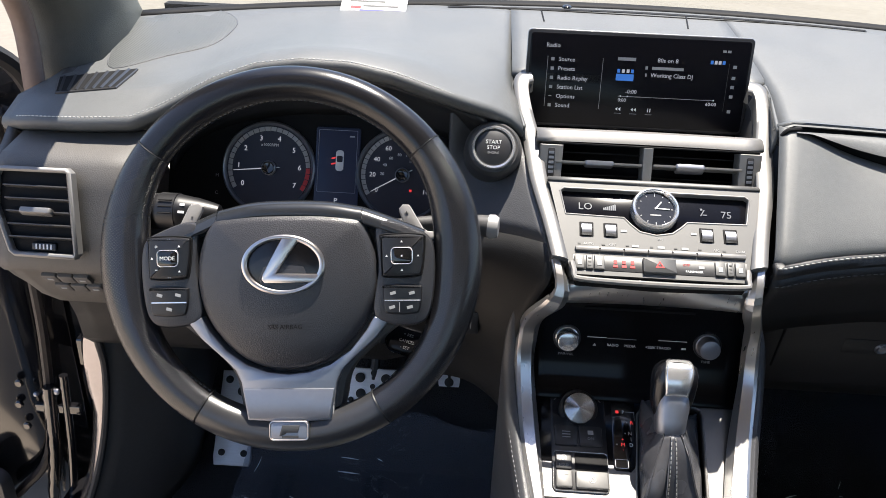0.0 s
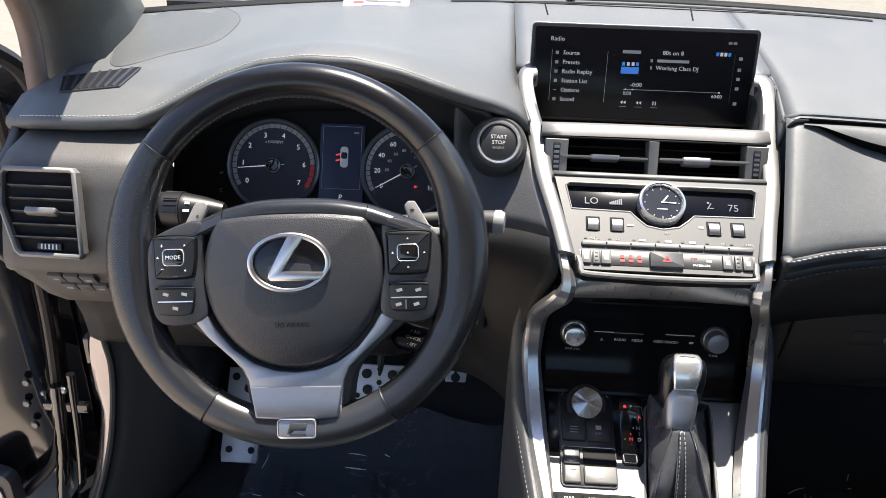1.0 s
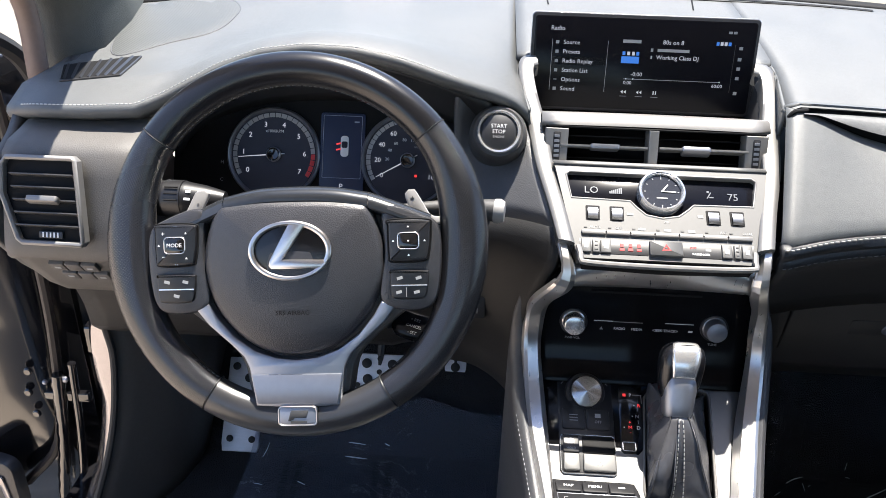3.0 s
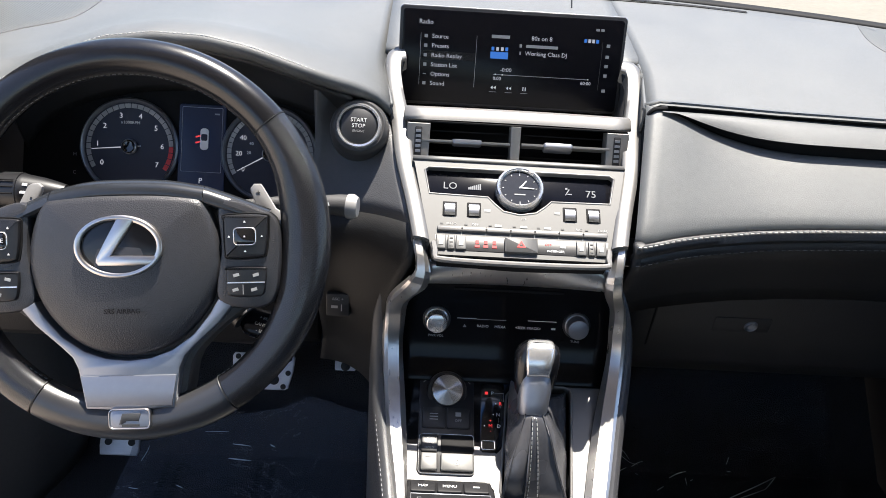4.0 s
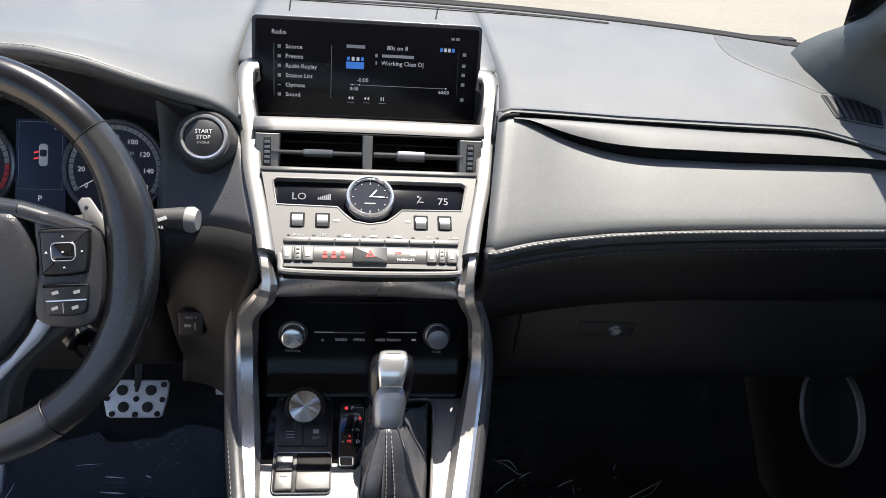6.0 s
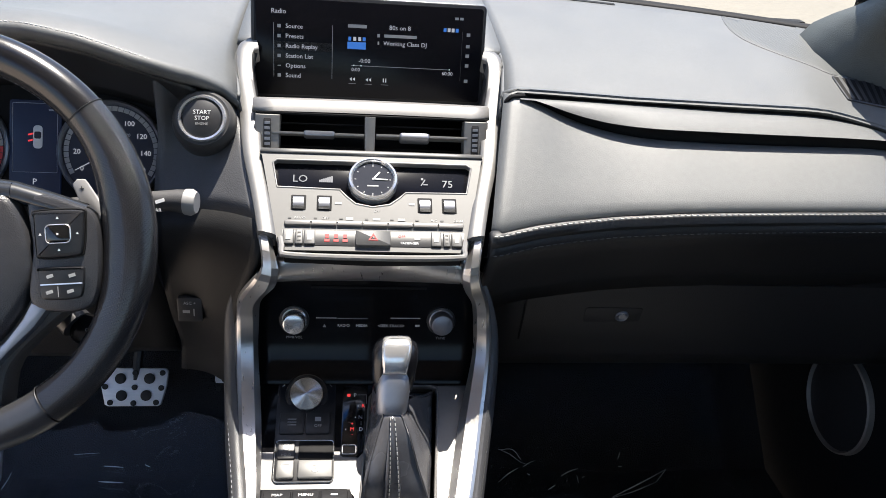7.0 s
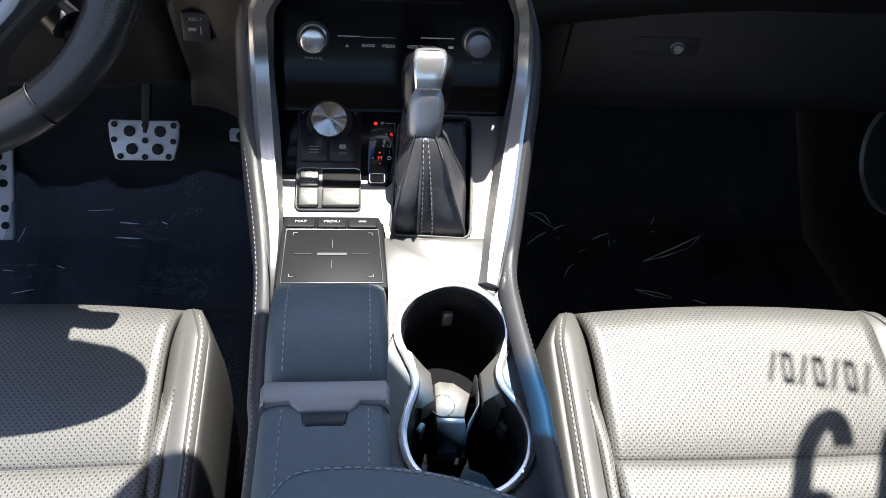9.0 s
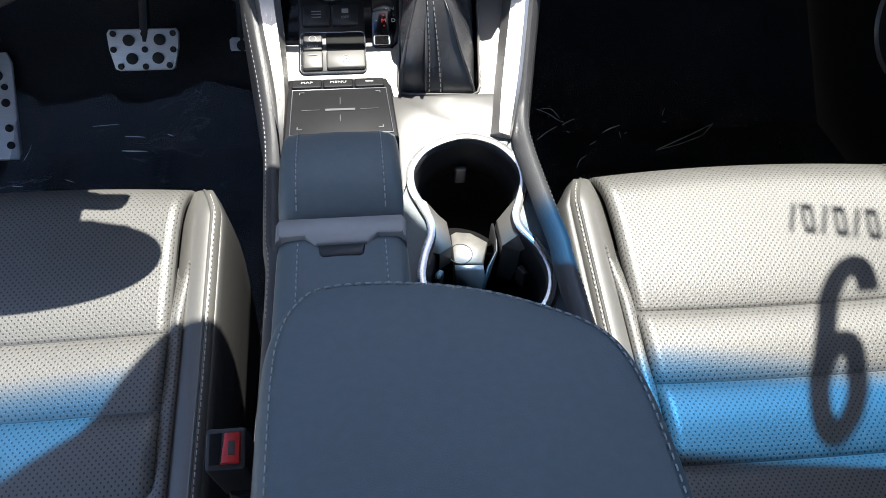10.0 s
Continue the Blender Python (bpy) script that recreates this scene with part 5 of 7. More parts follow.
bm = loft([sup(0.0140, 0.0130, -0.005), sup(0.0162, 0.0152, -0.001), sup(0.0170, 0.0158, 0.010), sup(0.0182, 0.0168, 0.024), sup(0.0176, 0.0172, 0.040), sup(0.014, 0.014, 0.046)], closed_v=True, m=LM)
bmesh.ops.recalc_face_normals(bm, faces=bm.faces)
part("knob_sleeve", bm, SPOKE, lever, "satin metal lower knob")
bm = loft([sup(0.0150, 0.012, 0.010, oy=0.004), sup(0.0200, 0.0150, 0.020, 3, oy=0.005), sup(0.0228, 0.0172, 0.032, 3, oy=0.004), sup(0.0243, 0.0200, 0.048, 3, oy=0.001), sup(0.0240, 0.0205, 0.060, 3), sup(0.0212, 0.0188, 0.0685, 3), sup(0.0145, 0.015, 0.0735, 3), sup(0.007, 0.008, 0.0758), sup(0.0, 0.0, 0.0762)], closed_v=True, m=LM)
bmesh.ops.recalc_face_normals(bm, faces=bm.faces)
part("knob_head", bm, GRIP, lever, "black leather knob head")
INLAY = ((0.0375, 0.0122, 0.0176), (0.0400, 0.0122, 0.0186), (0.0440, 0.0128, 0.0202), (0.0500, 0.0138, 0.0217), (0.0560, 0.0146, 0.0222), (0.0630, 0.0152, 0.0216), (0.0680, 0.0152, 0.0198), (0.0720, 0.0147, 0.0168), (0.0750, 0.0138, 0.0122), (0.0768, 0.0126, 0.0070))
rows = [[(w * x, -d * (1 - 0.07 * x * x) + 0.0006 * x**4, h - 0.0012 * x**4) for x in np.linspace(-1, 1, 11)] for h, w, d in INLAY]
part("knob_inlay", loft(rows, m=LM), CHROME, lever, "bright metal knob inlay", solid=0.002)
foot = LM @ Vector((0, 0, 0.0))
up_n = CM.to_3x3() @ Vector((0, 0, 1))


def boot_at(q, t, out=0.0):
    """A point of the boot: q on the rim of its well, t from there to the lever."""
    ang = math.atan2(q[1] - 0.022, q[0] - 0.026)
    a0 = CM @ Vector((q[0], q[1], -0.010))
    top = LM @ Vector((0.0142 * math.cos(ang), 0.0135 * math.sin(ang), -0.002))
    ctr = (CM @ Vector((0.030, 0.03, -0.02))).lerp(foot, t)
    rise = (top - a0).dot(up_n)
    p = a0 + (top - a0 - up_n * rise) * t**1.6 + up_n * rise * t**0.75
    swell = math.sin(math.pi * min(1, t * 1.15))
    p = ctr + (p - ctr) * (1 + (0.16 if q[0] < 0.02 else -0.14) * swell)
    side = (p - ctr).normalized()
    fold = 0.0026 * math.sin(4 * ang + 3.2 * t + 0.6) * math.sin(math.pi * t) * min(1, abs(ang + math.pi / 2) / 0.5)
    return p + side * (fold + out) + up_n * out * 0.6


P2 = smooth_loop(inset(well, 0.003), 60)
bm = loft([[boot_at(q, t) for q in P2] for t in np.linspace(0, 1, 16)], closed_v=True)
bmesh.ops.recalc_face_normals(bm, faces=bm.faces)
part("boot", bm, BOOT, lever, "black leather boot", solid=0.0015, sharp=180)
TS = np.linspace(0.04, 0.97, 30)
part("boot_ridge", loft([[boot_at((0.027 + du, -0.0255), t, o) for t in TS] for du, o in ((-0.0085, -0.0005), (-0.007, 0.0012), (-0.003, 0.0018), (0.003, 0.0018), (0.007, 0.0012), (0.0085, -0.0005))], flip=True), BOOT, lever, solid=0.001)
for du in (-0.0055, 0.0055):
    part("stitching", stitches([boot_at((0.027 + du, -0.0255), t, 0.0022) for t in TS], (0, -0.7, 0.7), 0.0032, 0.0018, 0.0009), THREAD, lever, "white seam")

# side walls of the console
FLANK_R = [(0.118, 0.955, 0.580), (0.130, 0.942, 0.550), (0.1365, 0.936, 0.525), (0.1378, 0.919, 0.486), (0.1275, 0.865, 0.442), (0.112, 0.795, 0.405), (0.101, 0.745, 0.390), (0.0995, 0.70, 0.386), (0.1035, 0.62, 0.383), (0.1055, 0.585, 0.383), (0.104, 0.53, 0.383), (0.104, 0.1, 0.383)]
FLANK_L = [(0.130, 0.955, 0.580), (0.143, 0.942, 0.550), (0.1455, 0.936, 0.525), (0.1452, 0.919, 0.486), (0.1395, 0.865, 0.442), (0.1275, 0.795, 0.408), (0.120, 0.74, 0.394), (0.117, 0.70, 0.388), (0.1145, 0.65, 0.386), (0.111, 0.59, 0.386), (0.107, 0.53, 0.386), (0.105, 0.1, 0.386)]
for s in (1, -1):
    p = cr(FLANK_R if s > 0 else mirror(FLANK_L), 70)
    g = 0.55 if s > 0 else 0.65
    rows = []
    for q in p:
        f = min(1, max(0, (0.95 - q.y) / 0.1))
        rows.append([q + Vector((-s * 0.010, 0, -0.005)), q + Vector((s * 0.001, 0, 0.001)), q + Vector((s * 0.008 * g, 0.004 * f, 0.0005)), q + Vector((s * 0.0145 * g, 0.008 * f, -0.004)), q + Vector((s * 0.019 * g, 0.01 * f, -0.015)), q + Vector((s * 0.021 * g, 0.012 * f, -0.05)), Vector((q.x + s * 0.022 * g, q.y + 0.02 * f, 0.18)), Vector((q.x + s * 0.022 * g, q.y + 0.03 * f, 0.0))])
    part("side_wall", loft(rows, flip=s > 0), FLANK, console, "dark grey leather console flank", solid=0.004, sharp=60)
    part("stitching", stitches([q + Vector((s * 0.0135 * g, 0.008, -0.0028)) for q in p[3:40]], (s * 0.6, -0.3, 0.75), 0.0036, 0.0022, 0.0006), THREADD if s > 0 else THREADL, console)

# touchpad
TM = plane_at((0, 0.748, 0.406), 95)
tb = part("touchpad_block", slab([(-0.1085, -0.050), (-0.0125, -0.050), (-0.014, 0.045), (-0.018, 0.062), (-0.109, 0.062)], -0.035, 0.0, TM, 0.003), TOUCH, console, "black touchpad block")
part("touch_surface", slab([(-0.1025, -0.0435), (-0.0175, -0.0435), (-0.0195, 0.0375), (-0.1035, 0.0375)], -0.001, 0.0012, TM, 0.0006), TOUCH, tb, "matt touch surface")
part("touch_edge", ring_frame([(-0.1035, -0.0448), (-0.0165, -0.0448), (-0.0188, 0.0385), (-0.1043, 0.0385)], [(-0.1027, -0.0438), (-0.0173, -0.0438), (-0.0195, 0.0375), (-0.1035, 0.0375)], -0.001, 0.0008, TM, 0.0004), SPOKE, tb)
for k, t in enumerate(("MAP", "MENU", "")):
    u0 = -0.105 + 0.0287 * k
    part("menu_key", slab(rrect(u0 + 0.0137, 0.0485, 0.0272, 0.0165, 0.002), -0.001, 0.0026, TM, 0.0014), TOUCH, tb)
    if t:
        words(t, TM, u0 + 0.0137, 0.0485, 0.0028, 0.0056, INK, tb)
    else:
        bar(TM, u0 + 0.0137, 0.0485, 0.007, 0.002, 0.0026, INK, tb)
bar(TM, -0.061, -0.003, 0.026, 0.0036, 0.0013, INKM, tb)
for u in (-0.0865, -0.0355):
    bar(TM, u, -0.003, 0.016, 0.0006, 0.0013, INKM, tb)
bar(TM, -0.061, 0.013, 0.0006, 0.013, 0.0013, INKM, tb)
bar(TM, -0.061, -0.019, 0.0006, 0.012, 0.0013, INKM, tb)
for su, sv in ((-1, -1), (1, -1), (-1, 1), (1, 1)):
    bar(TM, -0.061 + su * 0.034, -0.003 + sv * 0.034, 0.004, 0.0005, 0.0013, INKG, tb)
    bar(TM, -0.061 + su * 0.036, -0.003 + sv * 0.032, 0.0005, 0.004, 0.0013, INKG, tb)


def block(prof, xs):
    """A padded block: profile of (y, z), sides rolled down."""
    rows = []
    for y, z in prof:
        rows.append([(x, y, z - d) for x, d in xs])
    return loft(rows)


XB = [(-0.1085, 0.06), (-0.1085, 0.012), (-0.1065, 0.004), (-0.101, 0.0005), (-0.095, 0.0), (-0.0615, -0.0012), (-0.028, 0.0), (-0.022, 0.0005), (-0.0165, 0.004), (-0.0145, 0.012), (-0.0145, 0.06)]
part("palm_rest", block(((0.698, 0.395), (0.697, 0.412), (0.693, 0.4185), (0.684, 0.4225), (0.665, 0.4255), (0.645, 0.4255), (0.625, 0.4215), (0.61, 0.414), (0.602, 0.407), (0.596, 0.395)), XB), ARM, console, "dark leather palm rest", sharp=70)
for x in (-0.0945, -0.0285):
    part("stitching", stitches(cr([(x, 0.694, 0.4188), (x, 0.684, 0.4232), (x, 0.665, 0.4262), (x, 0.645, 0.4262), (x, 0.625, 0.4222), (x, 0.61, 0.4147), (x, 0.603, 0.4085)], 40), (0, 0, 1), 0.0040, 0.0022, 0.0010), THREADL, console, "pale thread seam")
part("compartment_lid", block(((0.588, 0.392), (0.586, 0.405), (0.58, 0.4085), (0.56, 0.410), (0.53, 0.410), (0.47, 0.410)), XB), ARM, console, "dark leather compartment lid", sharp=70)
for x in (-0.0925, -0.0305):
    part("stitching", stitches(cr([(x, 0.572, 0.4098), (x, 0.55, 0.4108), (x, 0.50, 0.4108)], 20), (0, 0, 1), 0.0040, 0.0022, 0.0010), THREADL, console, "pale thread seam")
LBM = plane_at((-0.0615, 0.582, 0.4095), 88)
part("latch_bar", slab([(-0.0465, -0.012), (-0.047, 0.006), (-0.044, 0.0115), (0.044, 0.0115), (0.047, 0.006), (0.0465, -0.012), (0.043, -0.0085), (0.026, -0.0075), (0.022, -0.012), (0.018, -0.0165), (-0.018, -0.0165), (-0.022, -0.012), (-0.026, -0.0075), (-0.043, -0.0085)], -0.014, 0.004, LBM, 0.0025), PADDLE, console, "satin silver latch bar")
part("latch_tab", slab([(-0.0165, -0.017), (0.0165, -0.017), (0.0155, -0.0265), (0.013, -0.029), (-0.013, -0.029), (-0.0155, -0.0265)], -0.004, 0.0035, LBM, 0.002), BLACK, console, "black latch tab")

# cup holders
UM = plane_at((0, 0.727, 0.381), 77.6)
ringo = smooth_loop([(0.046, 0.010), (0.075, 0.001), (0.0935, -0.022), (0.097, -0.046), (0.0895, -0.070), (0.0845, -0.084), (0.0865, -0.097), (0.0985, -0.117), (0.1045, -0.143), (0.097, -0.17), (0.076, -0.190), (0.05, -0.196), (0.022, -0.188), (0.001, -0.168), (-0.006, -0.143), (-0.002, -0.12), (0.005, -0.1), (0.0055, -0.086), (0.0005, -0.072), (-0.007, -0.05), (-0.005, -0.025), (0.013, -0.002)], 110)
ringi = inset(ringo, 0.0066)
hole = inset(ringo, 0.003)
part("cup_surround", slab([(-0.016, -0.235), (0.102, -0.235), (0.1075, -0.170), (0.1085, -0.143), (0.1045, -0.11), (0.100, -0.05), (0.0985, 0.0), (0.098, 0.03), (0.08, 0.05), (-0.016, 0.05)], -0.01, -0.0025, UM, holes=[hole]), ARM, console, "dark leather cup holder surround", smooth=False)
part("plate_front", slab([(-0.0135, 0.0605), (0.100, 0.0605), (0.097, 0.05), (0.0885, 0.004), (0.085, -0.006), (0.076, 0.0008), (0.062, 0.0065), (0.046, 0.0095), (0.028, 0.0065), (0.013, -0.002), (0.0, -0.0165), (-0.0055, -0.028), (-0.0072, -0.045), (-0.0135, -0.06)], -0.006, -0.0005, UM, 0.001), TOPPL, console, "satin grey plate ahead of the cup holders")
cups = part("cup_ring", ring_frame(ringo, ringi, -0.008, 0.0008, UM, 0.0008), CHROME, console, "silver ring round two cup holders")
part("cup_collar", loft([[(*q, n) for q in inset(ringo, d)] for d, n in ((0.0064, 0.0003), (0.0080, -0.008), (0.010, -0.018), (0.0115, -0.037))], closed_v=True, m=UM, flip=True), BLACK, cups, "black cup collar", solid=0.001)
for cu, cv, r in ((0.045, -0.047, 0.0435), (0.0495, -0.141, 0.0445)):
    part("cup_well", lathe([(r + 0.0015, -0.036), (r, -0.038), (r - 0.002, -0.06), (r - 0.006, -0.078), (0.0, -0.080)], UM @ Matrix.Translation((cu, cv, 0)), 48), CUPW, cups, "deep black cup well")
# silver shoulders that slope down between the cups
for outer, inner in ((((0.0045, -0.060), (0.0065, -0.074), (0.0085, -0.088), (0.0065, -0.101), (0.002, -0.116)), ((0.018, -0.0705), (0.0235, -0.077), (0.0245, -0.090), (0.0252, -0.103), (0.0145, -0.1105))),
                     (((0.089, -0.058), (0.0855, -0.074), (0.082, -0.088), (0.0845, -0.101), (0.0945, -0.112)), ((0.0745, -0.072), (0.0675, -0.078), (0.0680, -0.090), (0.0688, -0.105), (0.083, -0.1115)))):
    k = 1 if outer[0][0] < 0.05 else -1
    rows = [[(*p, -0.0035) for p in outer], [(p[0] + (q[0] - p[0]) * 0.25, p[1] + (q[1] - p[1]) * 0.25, -0.004) for p, q in zip(outer, inner)], [(*q, -0.0135) for q in inner], [(q[0] + k * 0.0008, q[1], -0.0150) for q in inner], [(q[0] + k * 0.0012, q[1], -0.060) for q in inner]]
    part("cup_shoulder", loft(rows, m=UM, flip=k > 0), SATIN, cups, "silver shoulder between the cups", sharp=30)
dv = [(0.028, -0.079), (0.033, -0.076), (0.0455, -0.078), (0.0594, -0.089), (0.0523, -0.111), (0.0285, -0.110)]
part("cup_divider", slab(dv, -0.07, -0.030, UM, 0.002), DIVIDER, cups, "pale worn divider between the cups")
part("divider_ring", ring_frame(circle(0.0345, -0.100, 0.0105, 28), circle(0.0345, -0.100, 0.0098, 28), -0.031, -0.0298, UM, 0.0003), SPOKE, cups)
rows = [[(0.0285, -0.1105, -0.031), (0.040, -0.1112, -0.031), (0.0523, -0.1115, -0.031)], [(0.0288, -0.114, -0.034), (0.040, -0.1145, -0.034), (0.053, -0.1145, -0.034)], [(0.0302, -0.1275, -0.055), (0.042, -0.1275, -0.055), (0.0548, -0.127, -0.055)], [(0.0302, -0.128, -0.07), (0.042, -0.128, -0.07), (0.0548, -0.1275, -0.07)]]
part("cup_divider_face", loft(rows, m=UM), SPOKE, cups, "grey divider face", solid=0.003)
rows = [[(0.0655, -0.074, n), (0.0672, -0.088, n), (0.0655, -0.103, n), (0.056, -0.120, n), (0.0508, -0.136, n)] for n in (-0.024, -0.07)]
part("cup_flap", loft(rows, m=UM), BLACK, cups, "black curved flap", solid=0.002)
for cu, cv, r, a in ((0.045, -0.047, 0.041, 90), (0.0495, -0.141, 0.041, 150), (0.0495, -0.141, 0.041, 30)):
    fm = UM @ Matrix.Translation((cu, cv, -0.034)) @ Matrix.Rotation(radians(a), 4, "Z") @ Matrix.Translation((r, 0, 0))
    part("cup_finger", slab(rrect(0, 0, 0.006, 0.011, 0.002), -0.012, 0.006, fm, 0.002), PLAST if a != 90 else SPOKE, cups, "spring finger")

# armrest
A2 = smooth_loop([(-0.108, 0.10), (-0.108, 0.30), (-0.109, 0.42), (-0.1055, 0.465), (-0.094, 0.493), (-0.074, 0.5075), (-0.027, 0.509), (0.026, 0.4985), (0.073, 0.477), (0.100, 0.4555), (0.1125, 0.425), (0.1165, 0.38), (0.1165, 0.30), (0.1165, 0.10), (0.10, -0.02), (0.0, -0.03), (-0.09, -0.02)], 102)
AM = plane_at((0, 0, 0.434), 90)
part("armrest_lid", slab(A2, -0.042, 0.0, AM, 0.011, dome=0.006), ARM, console, "broad dark blue-grey leather armrest", sharp=60)
s2 = inset(A2, 0.0075)
part("stitching", stitches([(q[0], q[1], 0.4338) for q in s2[2:80]], (0, 0, 1), 0.0042, 0.0022, 0.0008), THREADL, console, "pale seam round the armrest")
part("armrest_base", slab(inset(A2, 0.006), -0.43, -0.04, AM, 0.004), BLACK, console, "black console box below the armrest")

# ---- seat belt buckle ----
BM = plane_at((-0.1415, 0.449, 0.342), 70)
buckle = thing("seat_belt_buckle", (-0.1415, 0.44, 0.20), "black seat belt buckle with red release button", "buckle")
part("shell", slab(rrect(0, 0, 0.026, 0.028, 0.003), -0.07, 0.002, BM, 0.002), BLACK, buckle, "black plastic shell")
part("release_button", slab([(-0.003, -0.010), (0.0095, -0.010), (0.0095, 0.0105), (-0.001, 0.0105)], -0.004, 0.004, BM, 0.0018), RED, buckle, "red release button")
bar(BM, 0.004, 0.0, 0.004, 0.009, 0.004, INKD, buckle)
part("tongue_slot", slab([(-0.0105, -0.010), (-0.004, -0.010), (-0.0025, 0.0105), (-0.0105, 0.0105)], 0.001, 0.0024, BM, 0.0003), DEEP, buckle)
part("stalk", tube([(-0.1415, 0.46, 0.28), (-0.15, 0.45, 0.15), (-0.16, 0.43, 0.02)], [0.009, 0.008, 0.008], 8), BLACK, buckle)

# ---- front seats ----


def seat_z(y):
    """Height of the cushion panel along the seat."""
    return 0.228 + 0.247 * (y - 0.64)


def flare(y):
    """Half width of the cushion panel, a little broader at its front edge."""
    f = min(1, max(0, (y - 0.735) / 0.085))
    return 0.157 + 0.006 * f * f


def front_seat(cx, s, label):
    """A front seat cushion; s is +1 where the console lies on its left, -1 on its right."""
    seat = thing("front_seat", (cx, 0.5, 0.0), label, "seat", "front seats")
    segs = ((0.64, 0.812), (0.568, 0.64), (0.498, 0.568), (0.30, 0.498))
    for i, (y0, y1) in enumerate(segs):
        rows = []
        ts = np.linspace(0, 1, 22 if i == 0 else 12)
        prof = []
        for t in ts:
            y = y0 + (y1 - y0) * t
            puff = 0.0055 * math.sin(math.pi * min(1, t * (2.2 if i == 0 else 1))) if i else 0.006 * (1 - math.exp(-t * 14)) - 0.006
            puff = puff if i else 0.007 * (1 - math.exp(-t * 9)) - 0.004
            z = seat_z(y) + puff - (0.0035 if i and t in (0, 1) else 0)
            if i == 0 and y > 0.775:
                z -= ((y - 0.775) / 0.037) ** 2.2 * 0.012
            prof.append((y, z))
        if i == 0:
            z = prof[-1][1]
            prof += [(0.822, z - 0.010), (0.828, z - 0.025), (0.828, z - 0.06), (0.822, 0.12)]
        for y, z in prof:
            rows.append([(cx + x, y - 0.012 * (x / 0.155) ** 2 * min(1, max(0, (y - 0.66) / 0.1)), z + 0.004 - 0.004 * (1 - (x / 0.155) ** 2) * (1 if i else 0.6)) for x in np.linspace(-1, 1, 26) * flare(y)])
        part("cushion_panel", loft(rows, flip=True), SEAT, seat, "perforated pale leather panel", solid=0.01, sharp=70)
        if i:
            part("stitching", stitches([(cx + x, y1 - 0.0035, seat_z(y1) + 0.0005 - 0.001 * (1 - (x / 0.15) ** 2)) for x in np.linspace(-0.155, 0.155, 12)], (0, 0, 1), 0.0035, 0.002, 0.0009), THREAD, seat)
    for k in (1, -1):
        rows = []
        steps = [(y, 0.0, 0.0) for y in np.linspace(0.26, 0.765, 24)] + [(0.765 + 0.055 * math.sin(a), a, 0.016 * (1 - math.cos(a))) for a in np.linspace(0.12, 1.35, 12)] + [(0.823, 1.4, 0.024), (0.826, 1.45, 0.04), (0.826, 1.45, 0.07), (0.822, 1.45, 0.11)]
        for y, a, down in steps:
            z = seat_z(min(y, 0.82)) - down
            h = (0.015 + 0.012 * max(0, (0.6 - y) / 0.3)) * math.cos(a * 0.8)
            row = []
            for x, dz in ((0.152, -0.012), (0.1575, h * 0.2), (0.166, h * 0.6), (0.176, h * 0.9), (0.187, h), (0.196, h * 0.8), (0.205, h * 0.3), (0.213, -0.010), (0.219, -0.027), (0.2225, -0.05), (0.2235, -0.08)):
                back = max(0, (x - 0.18) / 0.042) ** 2 * 0.040 * math.sin(a)
                g = math.sin(a) ** 1.3
                px = x if x < 0.157 else 0.157 + (x - 0.157) * (1 - 0.74 * g) if x <= 0.187 else x - 0.0222 * g
                row.append((cx + k * (px + 0.006 * g), y - back, z + (dz * (1 - 0.7 * g) if x <= 0.187 else dz)))
            if s < 0 < k:
                row = row[:6] + [(row[5][0] + (q[0] - row[5][0]) * 0.55, q[1], q[2]) for q in row[6:]]
            row.append((row[-1][0], row[-1][1], 0.09))
            rows.append(row)
        part("side_bolster", loft([r[:6] for r in rows], flip=k < 0), SEATP, seat, "plain pale leather bolster", solid=0.006, sharp=70)
        # outer flank takes the darkened leather, shade held in its colour
        part("bolster_side", loft([r[5:] for r in rows], flip=k < 0), SEATD, seat, "plain leather bolster side, coloured darker for shade", solid=0.006, sharp=70)
        rim_pts = [(r[4][0], r[4][1], r[4][2] + 0.0005) for r in rows]
        part("piping", tube(cr(rim_pts[:37], 60), 0.0016, 6), SEATP, seat)
        part("stitching", stitches([(p[0] + k * 0.0035, p[1], p[2] - 0.0004) for p in cr(rim_pts[:36], 60)], (0, 0, 1), 0.0042, 0.002, 0.0011), THREAD, seat, "pale thread seam")
        rows = []
        for y in np.linspace(0.26, 0.715, 24):
            z = seat_z(y)
            e = min(1, (0.715 - y) / 0.05)
            h = 0.016 + 0.012 * max(0, (0.6 - y) / 0.3)
            rows.append([(cx + k * (0.150), y, z + 0.0), (cx + k * (0.155 - 0.004 * e), y, z + h * 0.5 * e + 0.002), (cx + k * 0.162, y, z + h * 0.75 * e + 0.002), (cx + k * 0.1685, y, z + h * 0.72 + 0.001)])
        part("bolster_insert", loft(rows, flip=k < 0), SEAT, seat, "perforated bolster insert", solid=0.004, sharp=70)
    part("seat_base", slab(rrect(cx, 0.54, 0.40, 0.50, 0.04), 0.0, 0.15, plane_at((0, 0, 0.03), 90), 0.01), BLACK, seat, "black seat base")
    return seat


drv = front_seat(-0.383, -1, "driver seat in sunlit pale perforated leather, black in shade")
front_seat(0.362, 1, "passenger seat in sunlit pale perforated leather with lettering shadow")

drv.location.y += 0.009
bpy.context.view_layer.update()

